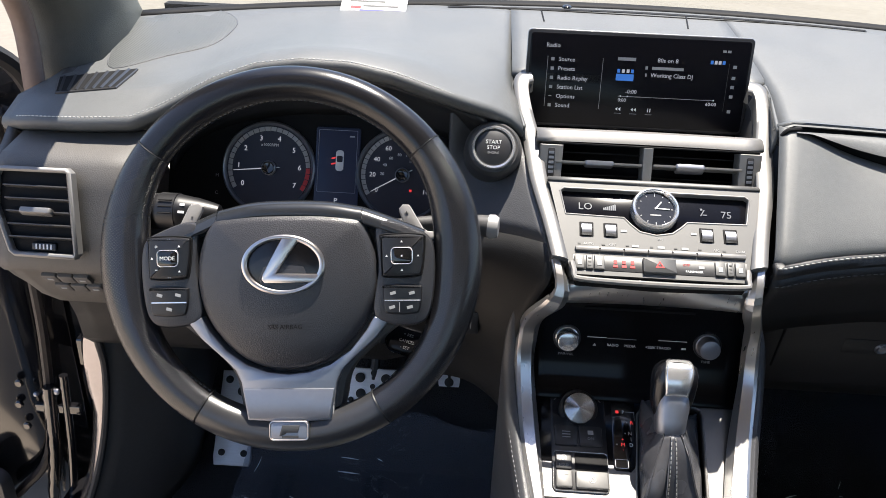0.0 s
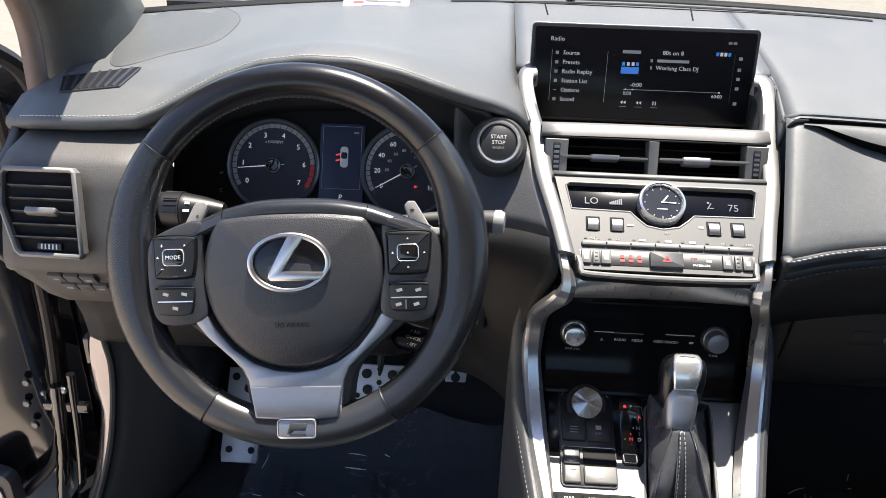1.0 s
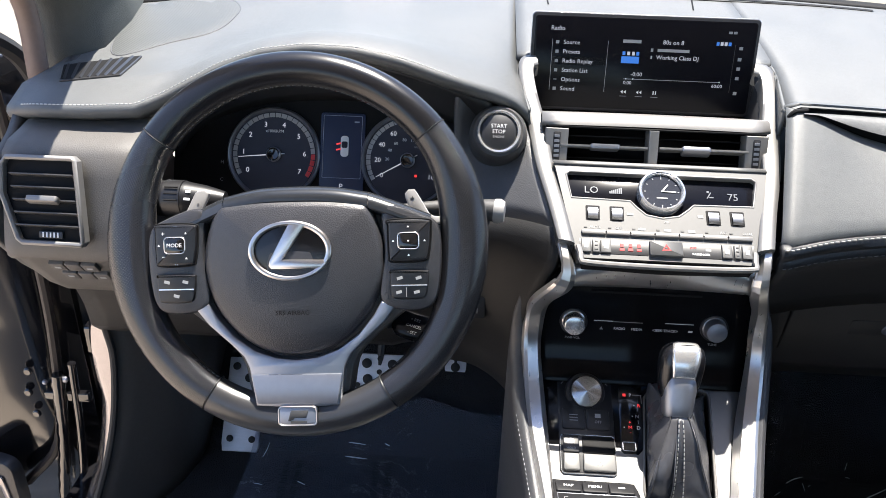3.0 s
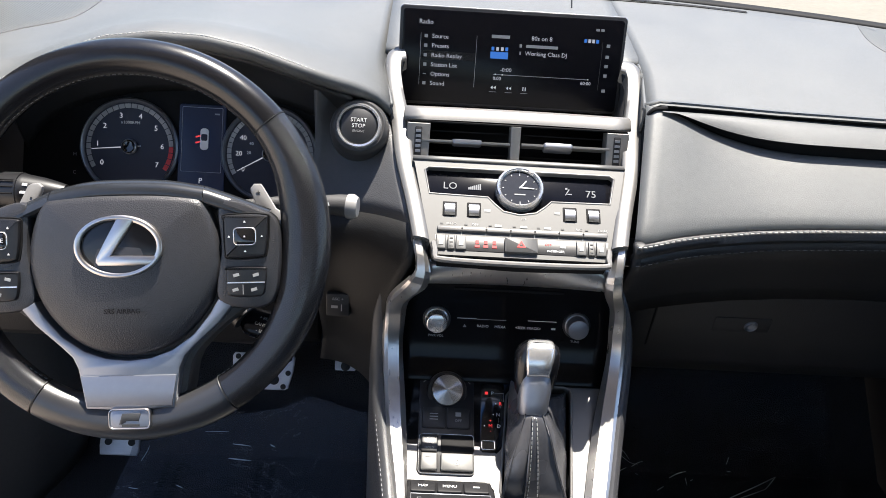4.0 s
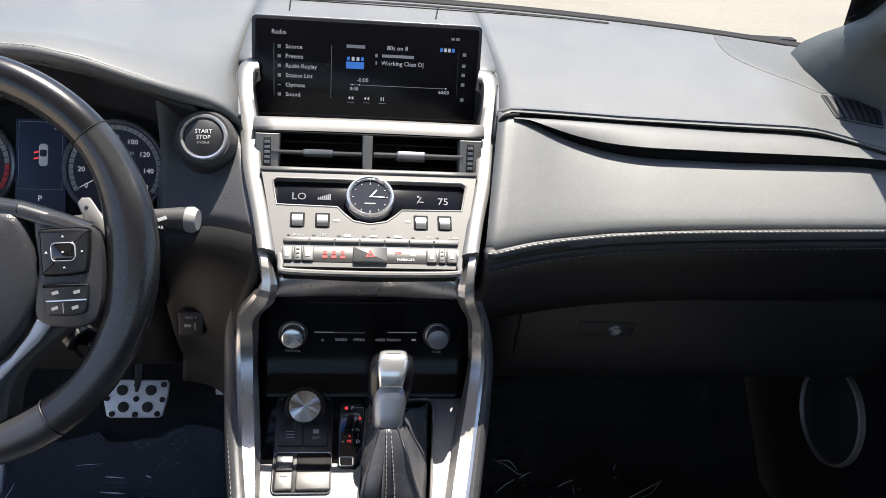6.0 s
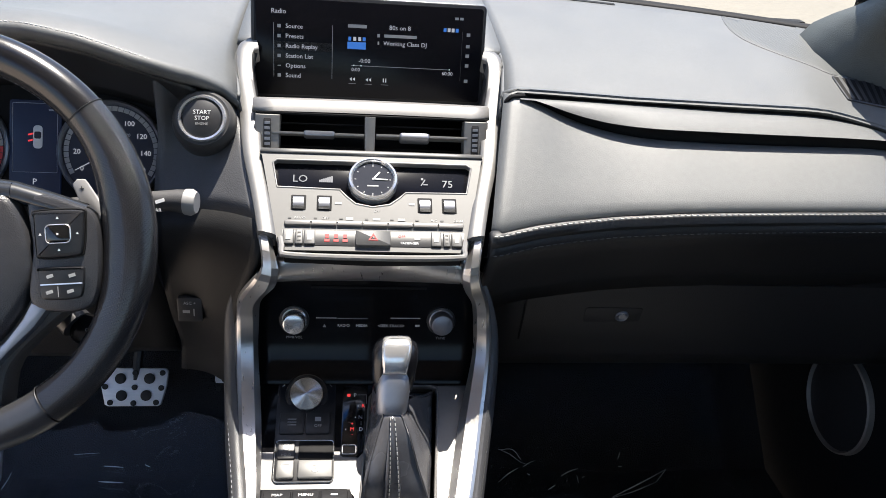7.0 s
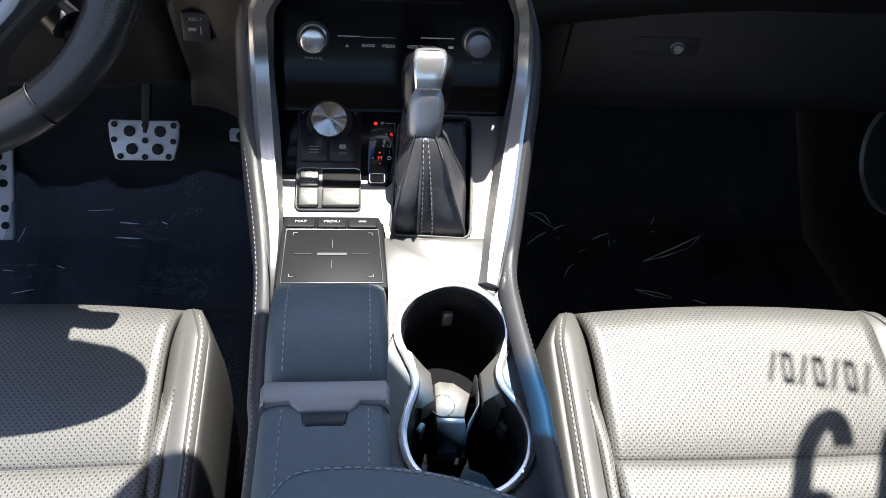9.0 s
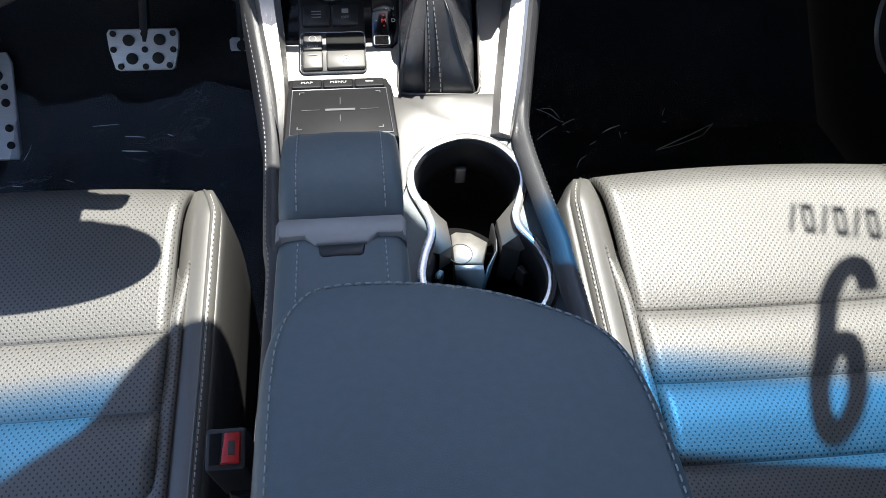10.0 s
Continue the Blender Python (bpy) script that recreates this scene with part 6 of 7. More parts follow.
# ---- steering wheel details ----
part("emblem_ring", ring_frame(circle(0, -0.006, 0.0395, 64, 0.0285), circle(0, -0.006, 0.0345, 64, 0.0240), 0.004, 0.0155, WM, 0.0012), EMBLEM, wheel, "oval chrome emblem ring")
part("emblem_back", slab(circle(0, -0.006, 0.036, 48, 0.0255), 0.004, 0.0132, WM, 0.001), GRIP, wheel)
part("emblem_bar", slab([(-0.0005, 0.0195), (0.0168, 0.0195), (0.005, 0.003), (-0.0068, -0.0138), (0.0352, -0.0148), (0.0328, -0.0212), (0.030, -0.0232), (-0.0178, -0.0232), (-0.0206, -0.0198), (-0.0196, -0.0152), (-0.012, -0.001)], 0.012, 0.0165, WM, 0.0014), EMBLEM, wheel, "slanted chrome emblem bar")
words("SRS·AIRBAG", WM, 0.0, -0.064, 0.0082, 0.0082, DEEP, wheel)
bar(WM, 0.036, -0.061, 0.006, 0.0015, 0.0065, INKD, wheel)
part("horn_mark", ring_frame(rrect(0.003, -0.0725, 0.007, 0.005, 0.001), rrect(0.003, -0.0725, 0.0055, 0.0035, 0.0008), 0.003, 0.0065, WM, 0.0002), INKD, wheel)
part("badge", slab(rrect(0.0, -0.1665, 0.037, 0.018, 0.004), -0.004, 0.0022, WM, 0.0012), SPOKE, wheel, "silver badge on the lower rim")
part("badge_rim", ring_frame(rrect(0.0, -0.1665, 0.0385, 0.0195, 0.0045), rrect(0.0, -0.1665, 0.0355, 0.0165, 0.0035), -0.002, 0.0024, WM, 0.0007), EMBLEM, wheel)
part("badge_mark", slab([(-0.0095, -0.1712), (-0.0065, -0.1612), (0.0105, -0.1612), (0.0085, -0.1682), (-0.003, -0.1682), (-0.0035, -0.1695), (-0.0072, -0.1712)], 0.002, 0.0031, WM, 0.0004), INKD, wheel)
bar(WM, 0.001, -0.1725, 0.016, 0.0024, 0.0023, INKD, wheel)

for s in (-1, 1):
    c = s * 0.1125
    # upper pad
    up = part("control_pad", slab(smooth_loop([(c - 0.0185, 0.0205), (c + 0.016, 0.0205), (c + 0.020, 0.014), (c + 0.0175, -0.012), (c + 0.012, -0.018), (c - 0.016, -0.0185), (c - 0.0195, -0.013), (c - 0.020, 0.014)], 48), -0.002, 0.0052, WM, 0.0022), SWITCH, wheel, "black wheel control pad")
    part("pad_edge", ring_frame(inset(smooth_loop([(c - 0.0185, 0.0205), (c + 0.016, 0.0205), (c + 0.020, 0.014), (c + 0.0175, -0.012), (c + 0.012, -0.018), (c - 0.016, -0.0185), (c - 0.0195, -0.013), (c - 0.020, 0.014)], 48), -0.0016), smooth_loop([(c - 0.0185, 0.0205), (c + 0.016, 0.0205), (c + 0.020, 0.014), (c + 0.0175, -0.012), (c + 0.012, -0.018), (c - 0.016, -0.0185), (c - 0.0195, -0.013), (c - 0.020, 0.014)], 48), -0.002, 0.0008, WM, 0.0005), DEEP, up)
    part("centre_key", slab(rrect(c - 0.001, 0.001, 0.019, 0.0145, 0.0035), 0.003, 0.0068, WM, 0.0016), PIANO, up)
    part("centre_key_rim", ring_frame(rrect(c - 0.001, 0.001, 0.0212, 0.0167, 0.0045), rrect(c - 0.001, 0.001, 0.0188, 0.0143, 0.0035), 0.003, 0.0060, WM, 0.0006), CHROME, up, "chrome ring")
    if s < 0:
        words("MODE", WM, c - 0.001, 0.001, 0.0071, 0.0052, INK, up)
        for v in (0.0155, -0.0135):
            bar(WM, c - 0.001, v, 0.0007, 0.009, 0.0046, CHROME, up)
            bar(WM, c + 0.001, v, 0.0007, 0.009, 0.0046, CHROME, up)
        words("+", WM, c - 0.012, 0.012, 0.0056, 0.006, INK, up)
        bar(WM, c - 0.012, -0.010, 0.003, 0.0007, 0.0051, INK, up)
    else:
        bar(WM, c - 0.001, 0.001, 0.0015, 0.0015, 0.0068, INK, up)
    for du, dv in (((0.010, 0.0125), (0.010, -0.0115), (-0.0165, 0.001)) if s < 0 else ((-0.001, 0.0145), (-0.001, -0.0125), (-0.0155, 0.001), (0.0145, 0.001))):
        part("arrow", slab([(c + du - 0.0012, dv - 0.0008), (c + du + 0.0012, dv - 0.0008), (c + du, dv + 0.0012)], 0.0048, 0.0055, WM, 0.0001), INK, up, smooth=False)
    # lower pad
    lo = part("control_pad", slab(smooth_loop([(c - 0.0185, -0.0275), (c + 0.013, -0.0275), (c + 0.0175, -0.031), (c + 0.0155, -0.049), (c + 0.010, -0.0545), (c - 0.013, -0.0545), (c - 0.0185, -0.050), (c - 0.0195, -0.0315)], 48), -0.002, 0.0045, WM, 0.002), SWITCH, wheel, "black wheel control pad")
    bar(WM, c - 0.001, -0.0415, 0.034, 0.0012, 0.0044, CHROME, lo, name="chrome_line")
    for du, dv in (((-0.010, -0.0345), (0.008, -0.0345), (-0.001, -0.048)) if s < 0 else ((-0.010, -0.0345), (0.008, -0.0345), (-0.011, -0.048), (0.006, -0.048))):
        bar(WM, c + du, dv, 0.0055, 0.0028, 0.0044, INKG, lo, turn=15 * s)
    if s > 0:
        bar(WM, c - 0.004, -0.048, 0.0006, 0.009, 0.0044, INKG, lo)
    # paddle behind the spoke
    pm = WM @ Matrix.Translation((0, 0, -0.068))
    pts = [(-0.117, 0.0532), (-0.1127, 0.0555), (-0.1067, 0.056), (-0.1027, 0.0524), (-0.1034, 0.0477), (-0.1086, 0.0378), (-0.112, 0.018), (-0.138, 0.018), (-0.1365, 0.0270), (-0.126, 0.0357)] if s < 0 else [(0.1031, 0.0442), (0.1032, 0.0477), (0.1068, 0.0517), (0.1132, 0.0516), (0.1155, 0.0486), (0.1279, 0.0268), (0.1325, 0.0238), (0.1442, 0.0228), (0.141, 0.0165), (0.125, 0.010), (0.110, 0.016), (0.1103, 0.0254)]
    pd = part("shift_paddle", slab(pts, -0.003, 0.002, pm, 0.0014), PADDLE, wheel, "pale silver shift paddle")
    words("+" if s > 0 else "-", pm, 0.1110 if s > 0 else -0.1135, 0.0425, 0.0023, 0.008, INKD, pd)

words("SRS AIRBAG", WM, 0.0005, -0.0652, 0.0125, 0.0062, DEEP, wheel, name="embossed_mark")

# column shroud behind the wheel
column = thing("steering_column", (-0.38, 0.9, 0.66), "dark plastic steering column shroud with two stalks", "steering column")
rows = []
for n, w, h, base in ((-0.030, 0.098, 0.046, -0.06), (-0.05, 0.104, 0.054, -0.065), (-0.10, 0.10, 0.055, -0.07), (-0.17, 0.085, 0.04, -0.075), (-0.26, 0.075, 0.03, -0.08)):
    r = []
    for k in range(25):
        a = math.pi * k / 24
        c, s2 = math.cos(a), math.sin(a)
        r.append((w * math.copysign(abs(c) ** 0.75, c), 0.0 + h * abs(s2) ** 0.8, n))
    r += [(-w * 0.95, -0.03, n), (-w * 0.6, base, n), (0, base - 0.006, n), (w * 0.6, base, n), (w * 0.95, -0.03, n)]
    rows.append(r)
WC = plane_at((-0.380, 0.813, 0.6745), 25)
bm = loft(rows, closed_v=True, m=WC)
bmesh.ops.recalc_face_normals(bm, faces=bm.faces)
part("shroud", bm, PLAST, column, "grained dark shroud", solid=0.003, sharp=50)
# light stalk
ax0, ax1 = Vector((-0.60, 0.943, 0.655)), Vector((-0.485, 0.94, 0.658))
ls = part("light_stalk", tube([ax0.lerp(ax1, f) for f in (0.0, 0.06, 0.30, 0.31, 0.62, 0.64, 0.80, 0.93, 1.0)], [0.012, 0.0165, 0.0195, 0.0200, 0.0202, 0.0196, 0.0165, 0.0125, 0.010], 32), SWITCH, column, "black light stalk with white marks")
part("stalk_ring", tube([ax0.lerp(ax1, f) for f in (0.425, 0.43, 0.60, 0.605)], [0.0198, 0.0214, 0.0214, 0.0198], 36), SWITCH, ls, "black turning ring")
LSM = plane_at((-0.54, 0.9263, 0.668), 38)
for u, v, w in ((-0.036, 0.006, 0.004), (-0.037, -0.004, 0.005), (-0.021, 0.0035, 0.0055), (-0.021, -0.0055, 0.0075), (-0.023, -0.0125, 0.007), (0.018, 0.0045, 0.0055), (0.0305, 0.0035, 0.005), (0.0175, -0.004, 0.007)):
    bar(LSM, u, v, w, 0.0028, 0.0008 if abs(v) < 0.007 else -0.001, INK, ls)
for k in (-1, 0, 1):
    part("ring_rib", tube([ax0.lerp(ax1, f) + Vector((0, -0.0163, 0.0137)) + Vector((0, -0.004, -0.006)) * k for f in (0.45, 0.58)], 0.0009, 6), DEEP, ls)
# wiper stalk
wsk = part("wiper_stalk", tube([(-0.30, 0.93, 0.66), (-0.25, 0.932, 0.665), (-0.215, 0.931, 0.666), (-0.195, 0.929, 0.667), (-0.183, 0.927, 0.667)], [0.006, 0.008, 0.0095, 0.0115, 0.0125], 20), PLAST, column, "dark grey wiper stalk")
part("stalk_cap", tube([(-0.186, 0.9275, 0.667), (-0.180, 0.9265, 0.667), (-0.175, 0.9258, 0.667)], [0.013, 0.0135, 0.0105], 24), PADDLE, wsk, "grey stalk end cap")
RSM = plane_at((-0.215, 0.920, 0.667), 25)
words("REAR", RSM, 0.002, -0.006, 0.0025, 0.0048, INK, wsk)
bar(RSM, 0.006, 0.003, 0.009, 0.0035, 0.002, INK, wsk, turn=20)
# cruise stalk below
CSM = plane_at((-0.268, 0.86, 0.558), 40, roll=-14)
cs = part("cruise_stalk", slab(rrect(0, 0, 0.044, 0.030, 0.012), -0.012, 0.004, CSM, 0.006), AUDIO, column, "black cruise control stalk")
part("stalk_arm", tube(cr([(-0.345, 0.905, 0.60), (-0.31, 0.885, 0.577), (-0.285, 0.868, 0.560)], 10), [0.012 + 0.0004 * k for k in range(10)], 12), BLACK, cs, "black stalk arm")
for t, v in (("+ RES", 0.006), ("CANCEL", -0.001), ("- SET", -0.008)):
    words(t, CSM, 0.002, v, 0.0044, 0.0045, INKM, cs)

# ---- instrument cluster ----
GM = plane_at((-0.38, 1.071, 0.664), 25)
cluster = thing("instrument_cluster", (-0.38, 1.071, 0.664), "instrument cluster with two round dials and a small display", "instrument cluster")
part("backing", slab(rrect(0, -0.005, 0.42, 0.17, 0.03), -0.012, -0.003, GM, 0.001), DEEP, cluster)
for u, kind in ((-0.082, 0), (0.086, 1)):
    M = GM @ Matrix.Translation((u, 0, 0))
    dl = part("dial", lathe([(0, 0), (0.0535, 0.0), (0.054, 0.001)], M, 64), DIAL, cluster, "dark blue dial face")
    part("dial_ring", lathe([(0.0535, 0.0005), (0.0545, 0.004), (0.0565, 0.006), (0.0585, 0.004), (0.059, -0.004)], M, 64), SPOKE, cluster, "silver dial ring")
    part("dial_hub", lathe([(0.0085, 0.001), (0.0085, 0.005), (0.007, 0.0062), (0.006, 0.0058), (0.0, 0.0058)], M, 32), PIANO, dl)
    part("hub_ring", lathe([(0.0092, 0.001), (0.0092, 0.0048), (0.0078, 0.0058)], M, 32), SPOKE, dl)
    n = 28 if kind == 0 else 32
    a0, a1 = (212, -32) if kind == 0 else (212, -32)
    for k in range(n):
        b0, b1 = radians(a0 + (a1 - a0) * (k + 0.06) / n), radians(a0 + (a1 - a0) * (k + 0.94) / n)
        red = kind == 0 and k >= n * 6 / 7
        arc = [(0.0518 * math.cos(b), 0.0518 * math.sin(b)) for b in (b0, (b0 + b1) / 2, b1)] + [(0.0466 * math.cos(b), 0.0466 * math.sin(b)) for b in (b1, (b0 + b1) / 2, b0)]
        part("scale_mark", slab(arc, 0.0001, 0.0008, M, 0.0001), RED if red else INKG, dl, smooth=False)
    if kind == 0:
        for k in range(8):
            a = radians(212 - 244 * k / 7)
            words(str(k), M, 0.0385 * math.cos(a), 0.0385 * math.sin(a), 0.0006, 0.009, LITW, dl)
        words("x1000RPM", M, 0.0, 0.029, 0.0006, 0.0052, INK, dl)
        na = radians(186)
    else:
        for k in range(9):
            a = radians(212 - 244 * k / 8)
            words(str(20 * k), M, 0.0375 * math.cos(a), 0.0375 * math.sin(a), 0.0006, 0.0082, LITW, dl)
        for k in range(1, 7):
            a = radians(205 - 26 * k)
            words(str(20 * k), M, 0.0255 * math.cos(a), 0.0255 * math.sin(a), 0.0006, 0.0052, INK, dl)
        words("km/h", M, 0.012, 0.017, 0.0006, 0.0042, INKG, dl)
        na = radians(210)
    part("needle", slab([(0.008, -0.0007), (0.0445, -0.0003), (0.0445, 0.0003), (0.008, 0.0007)], 0.003, 0.0038, M @ Matrix.Rotation(na, 4, "Z"), 0.0002), LITW, dl, "white needle")
    bar(M, -0.012 * math.cos(na), -0.012 * math.sin(na), 0.004, 0.001, 0.003, INK, dl, turn=math.degrees(na))
cd = part("centre_display", slab(rrect(0.0035, -0.006, 0.055, 0.122, 0.003), -0.003, 0.0004, GM, 0.0003), LCD, cluster, "dim blue centre display")
part("display_frame", ring_frame(rrect(0.0035, 0.013, 0.0485, 0.078, 0.001), rrect(0.0035, 0.013, 0.0475, 0.077, 0.001), 0.0002, 0.0008, GM, 0.0001), INKG, cd)
part("car_mark", slab(rrect(0.0065, 0.014, 0.010, 0.026, 0.004), 0.0003, 0.0012, GM, 0.0005), INK, cd, "small car diagram")
part("car_window", slab(rrect(0.0065, 0.016, 0.0075, 0.008, 0.002), 0.0010, 0.0015, GM, 0.0002), DIAL, cd)
for v in (0.017, 0.010):
    bar(GM, -0.001, v, 0.006, 0.0018, 0.0006, LITR, cd, turn=15)
bar(GM, 0.021, 0.0445, 0.006, 0.0018, 0.0006, INKG, cd)
words("P", GM, 0.0035, -0.0365, 0.0008, 0.0095, LITW, cd)
words("48448", GM, 0.0045, -0.0565, 0.0008, 0.0068, INK, cd)
words("miles", GM, 0.0215, -0.0570, 0.0008, 0.0036, INKG, cd)
bar(GM, 0.0035, -0.047, 0.005, 0.004, 0.0006, INKG, cd)
bar(GM, 0.148, 0.03, 0.004, 0.003, -0.002, LITG, cluster)
bar(GM, 0.097, -0.019, 0.003, 0.003, 0.002, LITR, cluster)
for t, v in (("H", -0.012), ("C", -0.034)):
    words(t, GM, -0.148, v, -0.002, 0.006, INKG, cluster)
# hood tunnel
xs = np.linspace(-0.565, -0.195, 40)
rows = []
for f in np.linspace(0, 1, 8):
    r = []
    for x in xs:
        e = edge(x) + Vector((0, 0.010, -0.016))
        q = (x + 0.38) / 0.187
        g = GM @ Vector((0.208 * q, 0.105 * math.sqrt(max(0, 1 - q * q)) ** 0.8 - 0.03, -0.004))
        r.append(e.lerp(g, f) + Vector((0, 0, 0.008 * math.sin(math.pi * f))))
    rows.append(r)
part("hood_lining", loft(rows), BLACK, cluster, "black hood lining", solid=0.004)

# ---- dashboard fittings ----
from mathutils.bvhtree import BVHTree

pad = next(o for o in dash.children if o.name.startswith("top_pad"))
tree = BVHTree.FromPolygons([v.co for v in pad.data.vertices], [tuple(p.vertices) for p in pad.data.polygons])


def on_top(x, y, lift=0.0):
    hit = tree.ray_cast(Vector((x, y, 2)), Vector((0, 0, -1)))[0]
    return Vector((x, y, (hit.z if hit else 0.77) + lift))


# start button in its pod
PM = plane_at((-0.184, 1.031, 0.7205), 32)
pod = part("start_pod", lathe([(0.036, -0.045), (0.034, -0.012), (0.0315, -0.003), (0.029, 0.0), (0.026, -0.001)], PM, 48), PLAST, dash, "round dark pod for the start button")
part("start_ring", lathe([(0.0265, -0.004), (0.0262, 0.001), (0.0245, 0.0035), (0.0222, 0.003), (0.0212, 0.0)], PM, 56), CHROME, pod, "chrome ring")
sbn = part("start_button", lathe([(0.0208, -0.002), (0.0206, 0.0012), (0.0192, 0.0022), (0.0, 0.0014)], PM, 48), BLACK, pod, "black start button")
words("START", PM, 0, 0.0062, 0.0024, 0.0064, INK, sbn)
words("STOP", PM, 0, -0.0004, 0.0024, 0.0064, INK, sbn)
words("ENGINE", PM, 0, -0.0065, 0.0024, 0.0038, INKG, sbn)

# outer air vent by the door
OM = plane_at((-0.66, 0.893, 0.668), 20)
vo = [(-0.049, 0.040), (-0.042, 0.0495), (0.029, 0.050), (0.0345, 0.045), (0.0425, -0.040), (0.0385, -0.046), (-0.026, -0.0455), (-0.033, -0.040), (-0.050, 0.008)]
vi = inset(vo, 0.0052)
ov = thing("air_vent", (-0.66, 0.9, 0.67), "outer air vent with silver frame and dark slats", "air vent")
part("frame", ring_frame(vo, vi, -0.002, 0.009, OM, 0.002), SATIN, ov, "satin silver frame")
part("cavity", slab(inset(vo, 0.003), -0.001, 0.0025, OM, 0.0003), DEEP, ov, "dark cavity")
for k in range(5):
    v = 0.029 - 0.0135 * k
    part("slat", slab(rrect(-0.004 + 0.0015 * k, 0, 0.069, 0.008, 0.001), -0.0007, 0.0007, OM @ Matrix.Translation((0, v, 0.006)) @ Matrix.Rotation(radians(70), 4, "X"), 0.0004), PLAST, ov, "dark slat")
part("slat_grip", slab(rrect(-0.001, 0, 0.034, 0.011, 0.003), -0.003, 0.003, OM @ Matrix.Translation((0, 0.003, 0.0115)) @ Matrix.Rotation(radians(60), 4, "X"), 0.0018), SATIN, ov, "silver sliding grip")
tw = part("thumb_wheel", slab(rrect(0.004, -0.034, 0.026, 0.0075, 0.001), 0.003, 0.0065, OM, 0.0008), BLACK, ov)
for j in range(5):
    bar(OM, -0.004 + 0.004 * j, -0.034, 0.0016, 0.0055, 0.0065, INK, tw, name="rib")

# switch rows under the vent
SWM = plane_at((-0.65, 0.9135, 0.5745), -38)
for r, (n, u0, v) in enumerate(((3, -0.024, 0.010), (3, -0.019, -0.0145))):
    for k in range(n):
        key = part("key", slab(rrect(u0 + 0.0185 * k, v, 0.0172, 0.0175, 0.0015), -0.004, 0.0022, SWM, 0.001), KNEE, dash, "small dash switch")
        if k != 1:
            bar(SWM, u0 + 0.0185 * k, v, 0.007, 0.004, 0.0022, INKG, key)
ASM = plane_at((-0.203, 0.990, 0.506), 5)
asc = part("socket_plate", slab(rrect(0, 0, 0.028, 0.03, 0.002), -0.006, 0.003, ASM, 0.001), BLACK, dash, "small black switch plate")
words("ASC +", ASM, 0, 0.0085, 0.0032, 0.0052, INKG, asc)
bar(ASM, -0.004, -0.002, 0.008, 0.0035, 0.003, INKG, asc)
bar(ASM, 0.0045, -0.003, 0.0012, 0.009, 0.003, INKG, asc)

# side window vents in the top pad
for pts, s in ((((-0.722, 1.092), (-0.632, 1.112), (-0.623, 1.026), (-0.690, 1.018)), -1), (((0.610, 1.172), (0.695, 1.172), (0.672, 1.115), (0.602, 1.113)), 1)):
    dv = thing("window_vent", tuple(on_top(sum(p[0] for p in pts) / 4, 1.07)), "slatted side window vent in the dashboard top", "air vent", "window vents")
    q = [on_top(*p, 0.001) for p in pts]
    n = 22
    ring = []
    for a, b in zip(q, q[1:] + q[:1]):
        ring += [a.lerp(b, k / 6) for k in range(6)]
    part("rim", tube(ring, 0.0016, 6, True), BLACK, dv)
    rows = [[q[0].lerp(q[1], g).lerp(q[3].lerp(q[2], g), f) + Vector((0, 0, 0.0015)) for g in np.linspace(0, 1, 10)] for f in np.linspace(0, 1, 5)]
    part("opening", loft(rows, flip=True), DEEP, dv)
    for k in range(7):
        g = (k + 0.6) / 7.2
        a, b = q[0].lerp(q[1], g), q[3].lerp(q[2], g)
        up = Vector((0.003 * s, 0, 0.0028))
        part("slat", loft([[a + Vector((-0.001, 0, 0.001)), b + Vector((-0.001, 0, 0.001))], [a + up, b + up], [a + up + Vector((0.0006, 0, 0)), b + up + Vector((0.0006, 0, 0))], [a + Vector((0.0008, 0, 0.001)), b + Vector((0.0008, 0, 0.001))]]), SWITCH, dv)

# speaker grilles
MESHM = mat("speaker_mesh", (0.062, 0.072, 0.064), 0.55, var=0.08)
perforated(MESHM, 0.0042, 0.27, coord="Object", dark=1.5)
for pts, s in (([(-0.715, 1.345), (-0.665, 1.375), (-0.60, 1.36), (-0.56, 1.31), (-0.556, 1.24), (-0.570, 1.195), (-0.613, 1.165), (-0.670, 1.128), (-0.70, 1.20)], -1), ([(0.545, 1.395), (0.60, 1.38), (0.655, 1.345), (0.66, 1.28), (0.625, 1.185), (0.585, 1.205), (0.545, 1.235), (0.522, 1.275), (0.522, 1.33)], 1)):
    lp = smooth_loop(pts, 48)
    c = Vector((sum(p[0] for p in lp) / len(lp), sum(p[1] for p in lp) / len(lp)))
    rows = [[on_top(c.x + (p[0] - c.x) * f, c.y + (p[1] - c.y) * f, 0.0007 if f < 1 else 0.0002) for p in lp] for f in (1.0, 0.985, 0.7, 0.4, 0.1, 0.01)]
    bm = loft(rows, closed_v=True)
    bmesh.ops.recalc_face_normals(bm, faces=bm.faces)
    gr = tagged(part("speaker_grille", bm, MESHM), "fine perforated speaker grille in the dashboard corner", "speaker grille", "speaker grilles")
    part("edge", tube([on_top(p[0], p[1], 0.0002) for p in lp], 0.0007, 5, True), DASHSIDE, gr, "thin moulded edge")
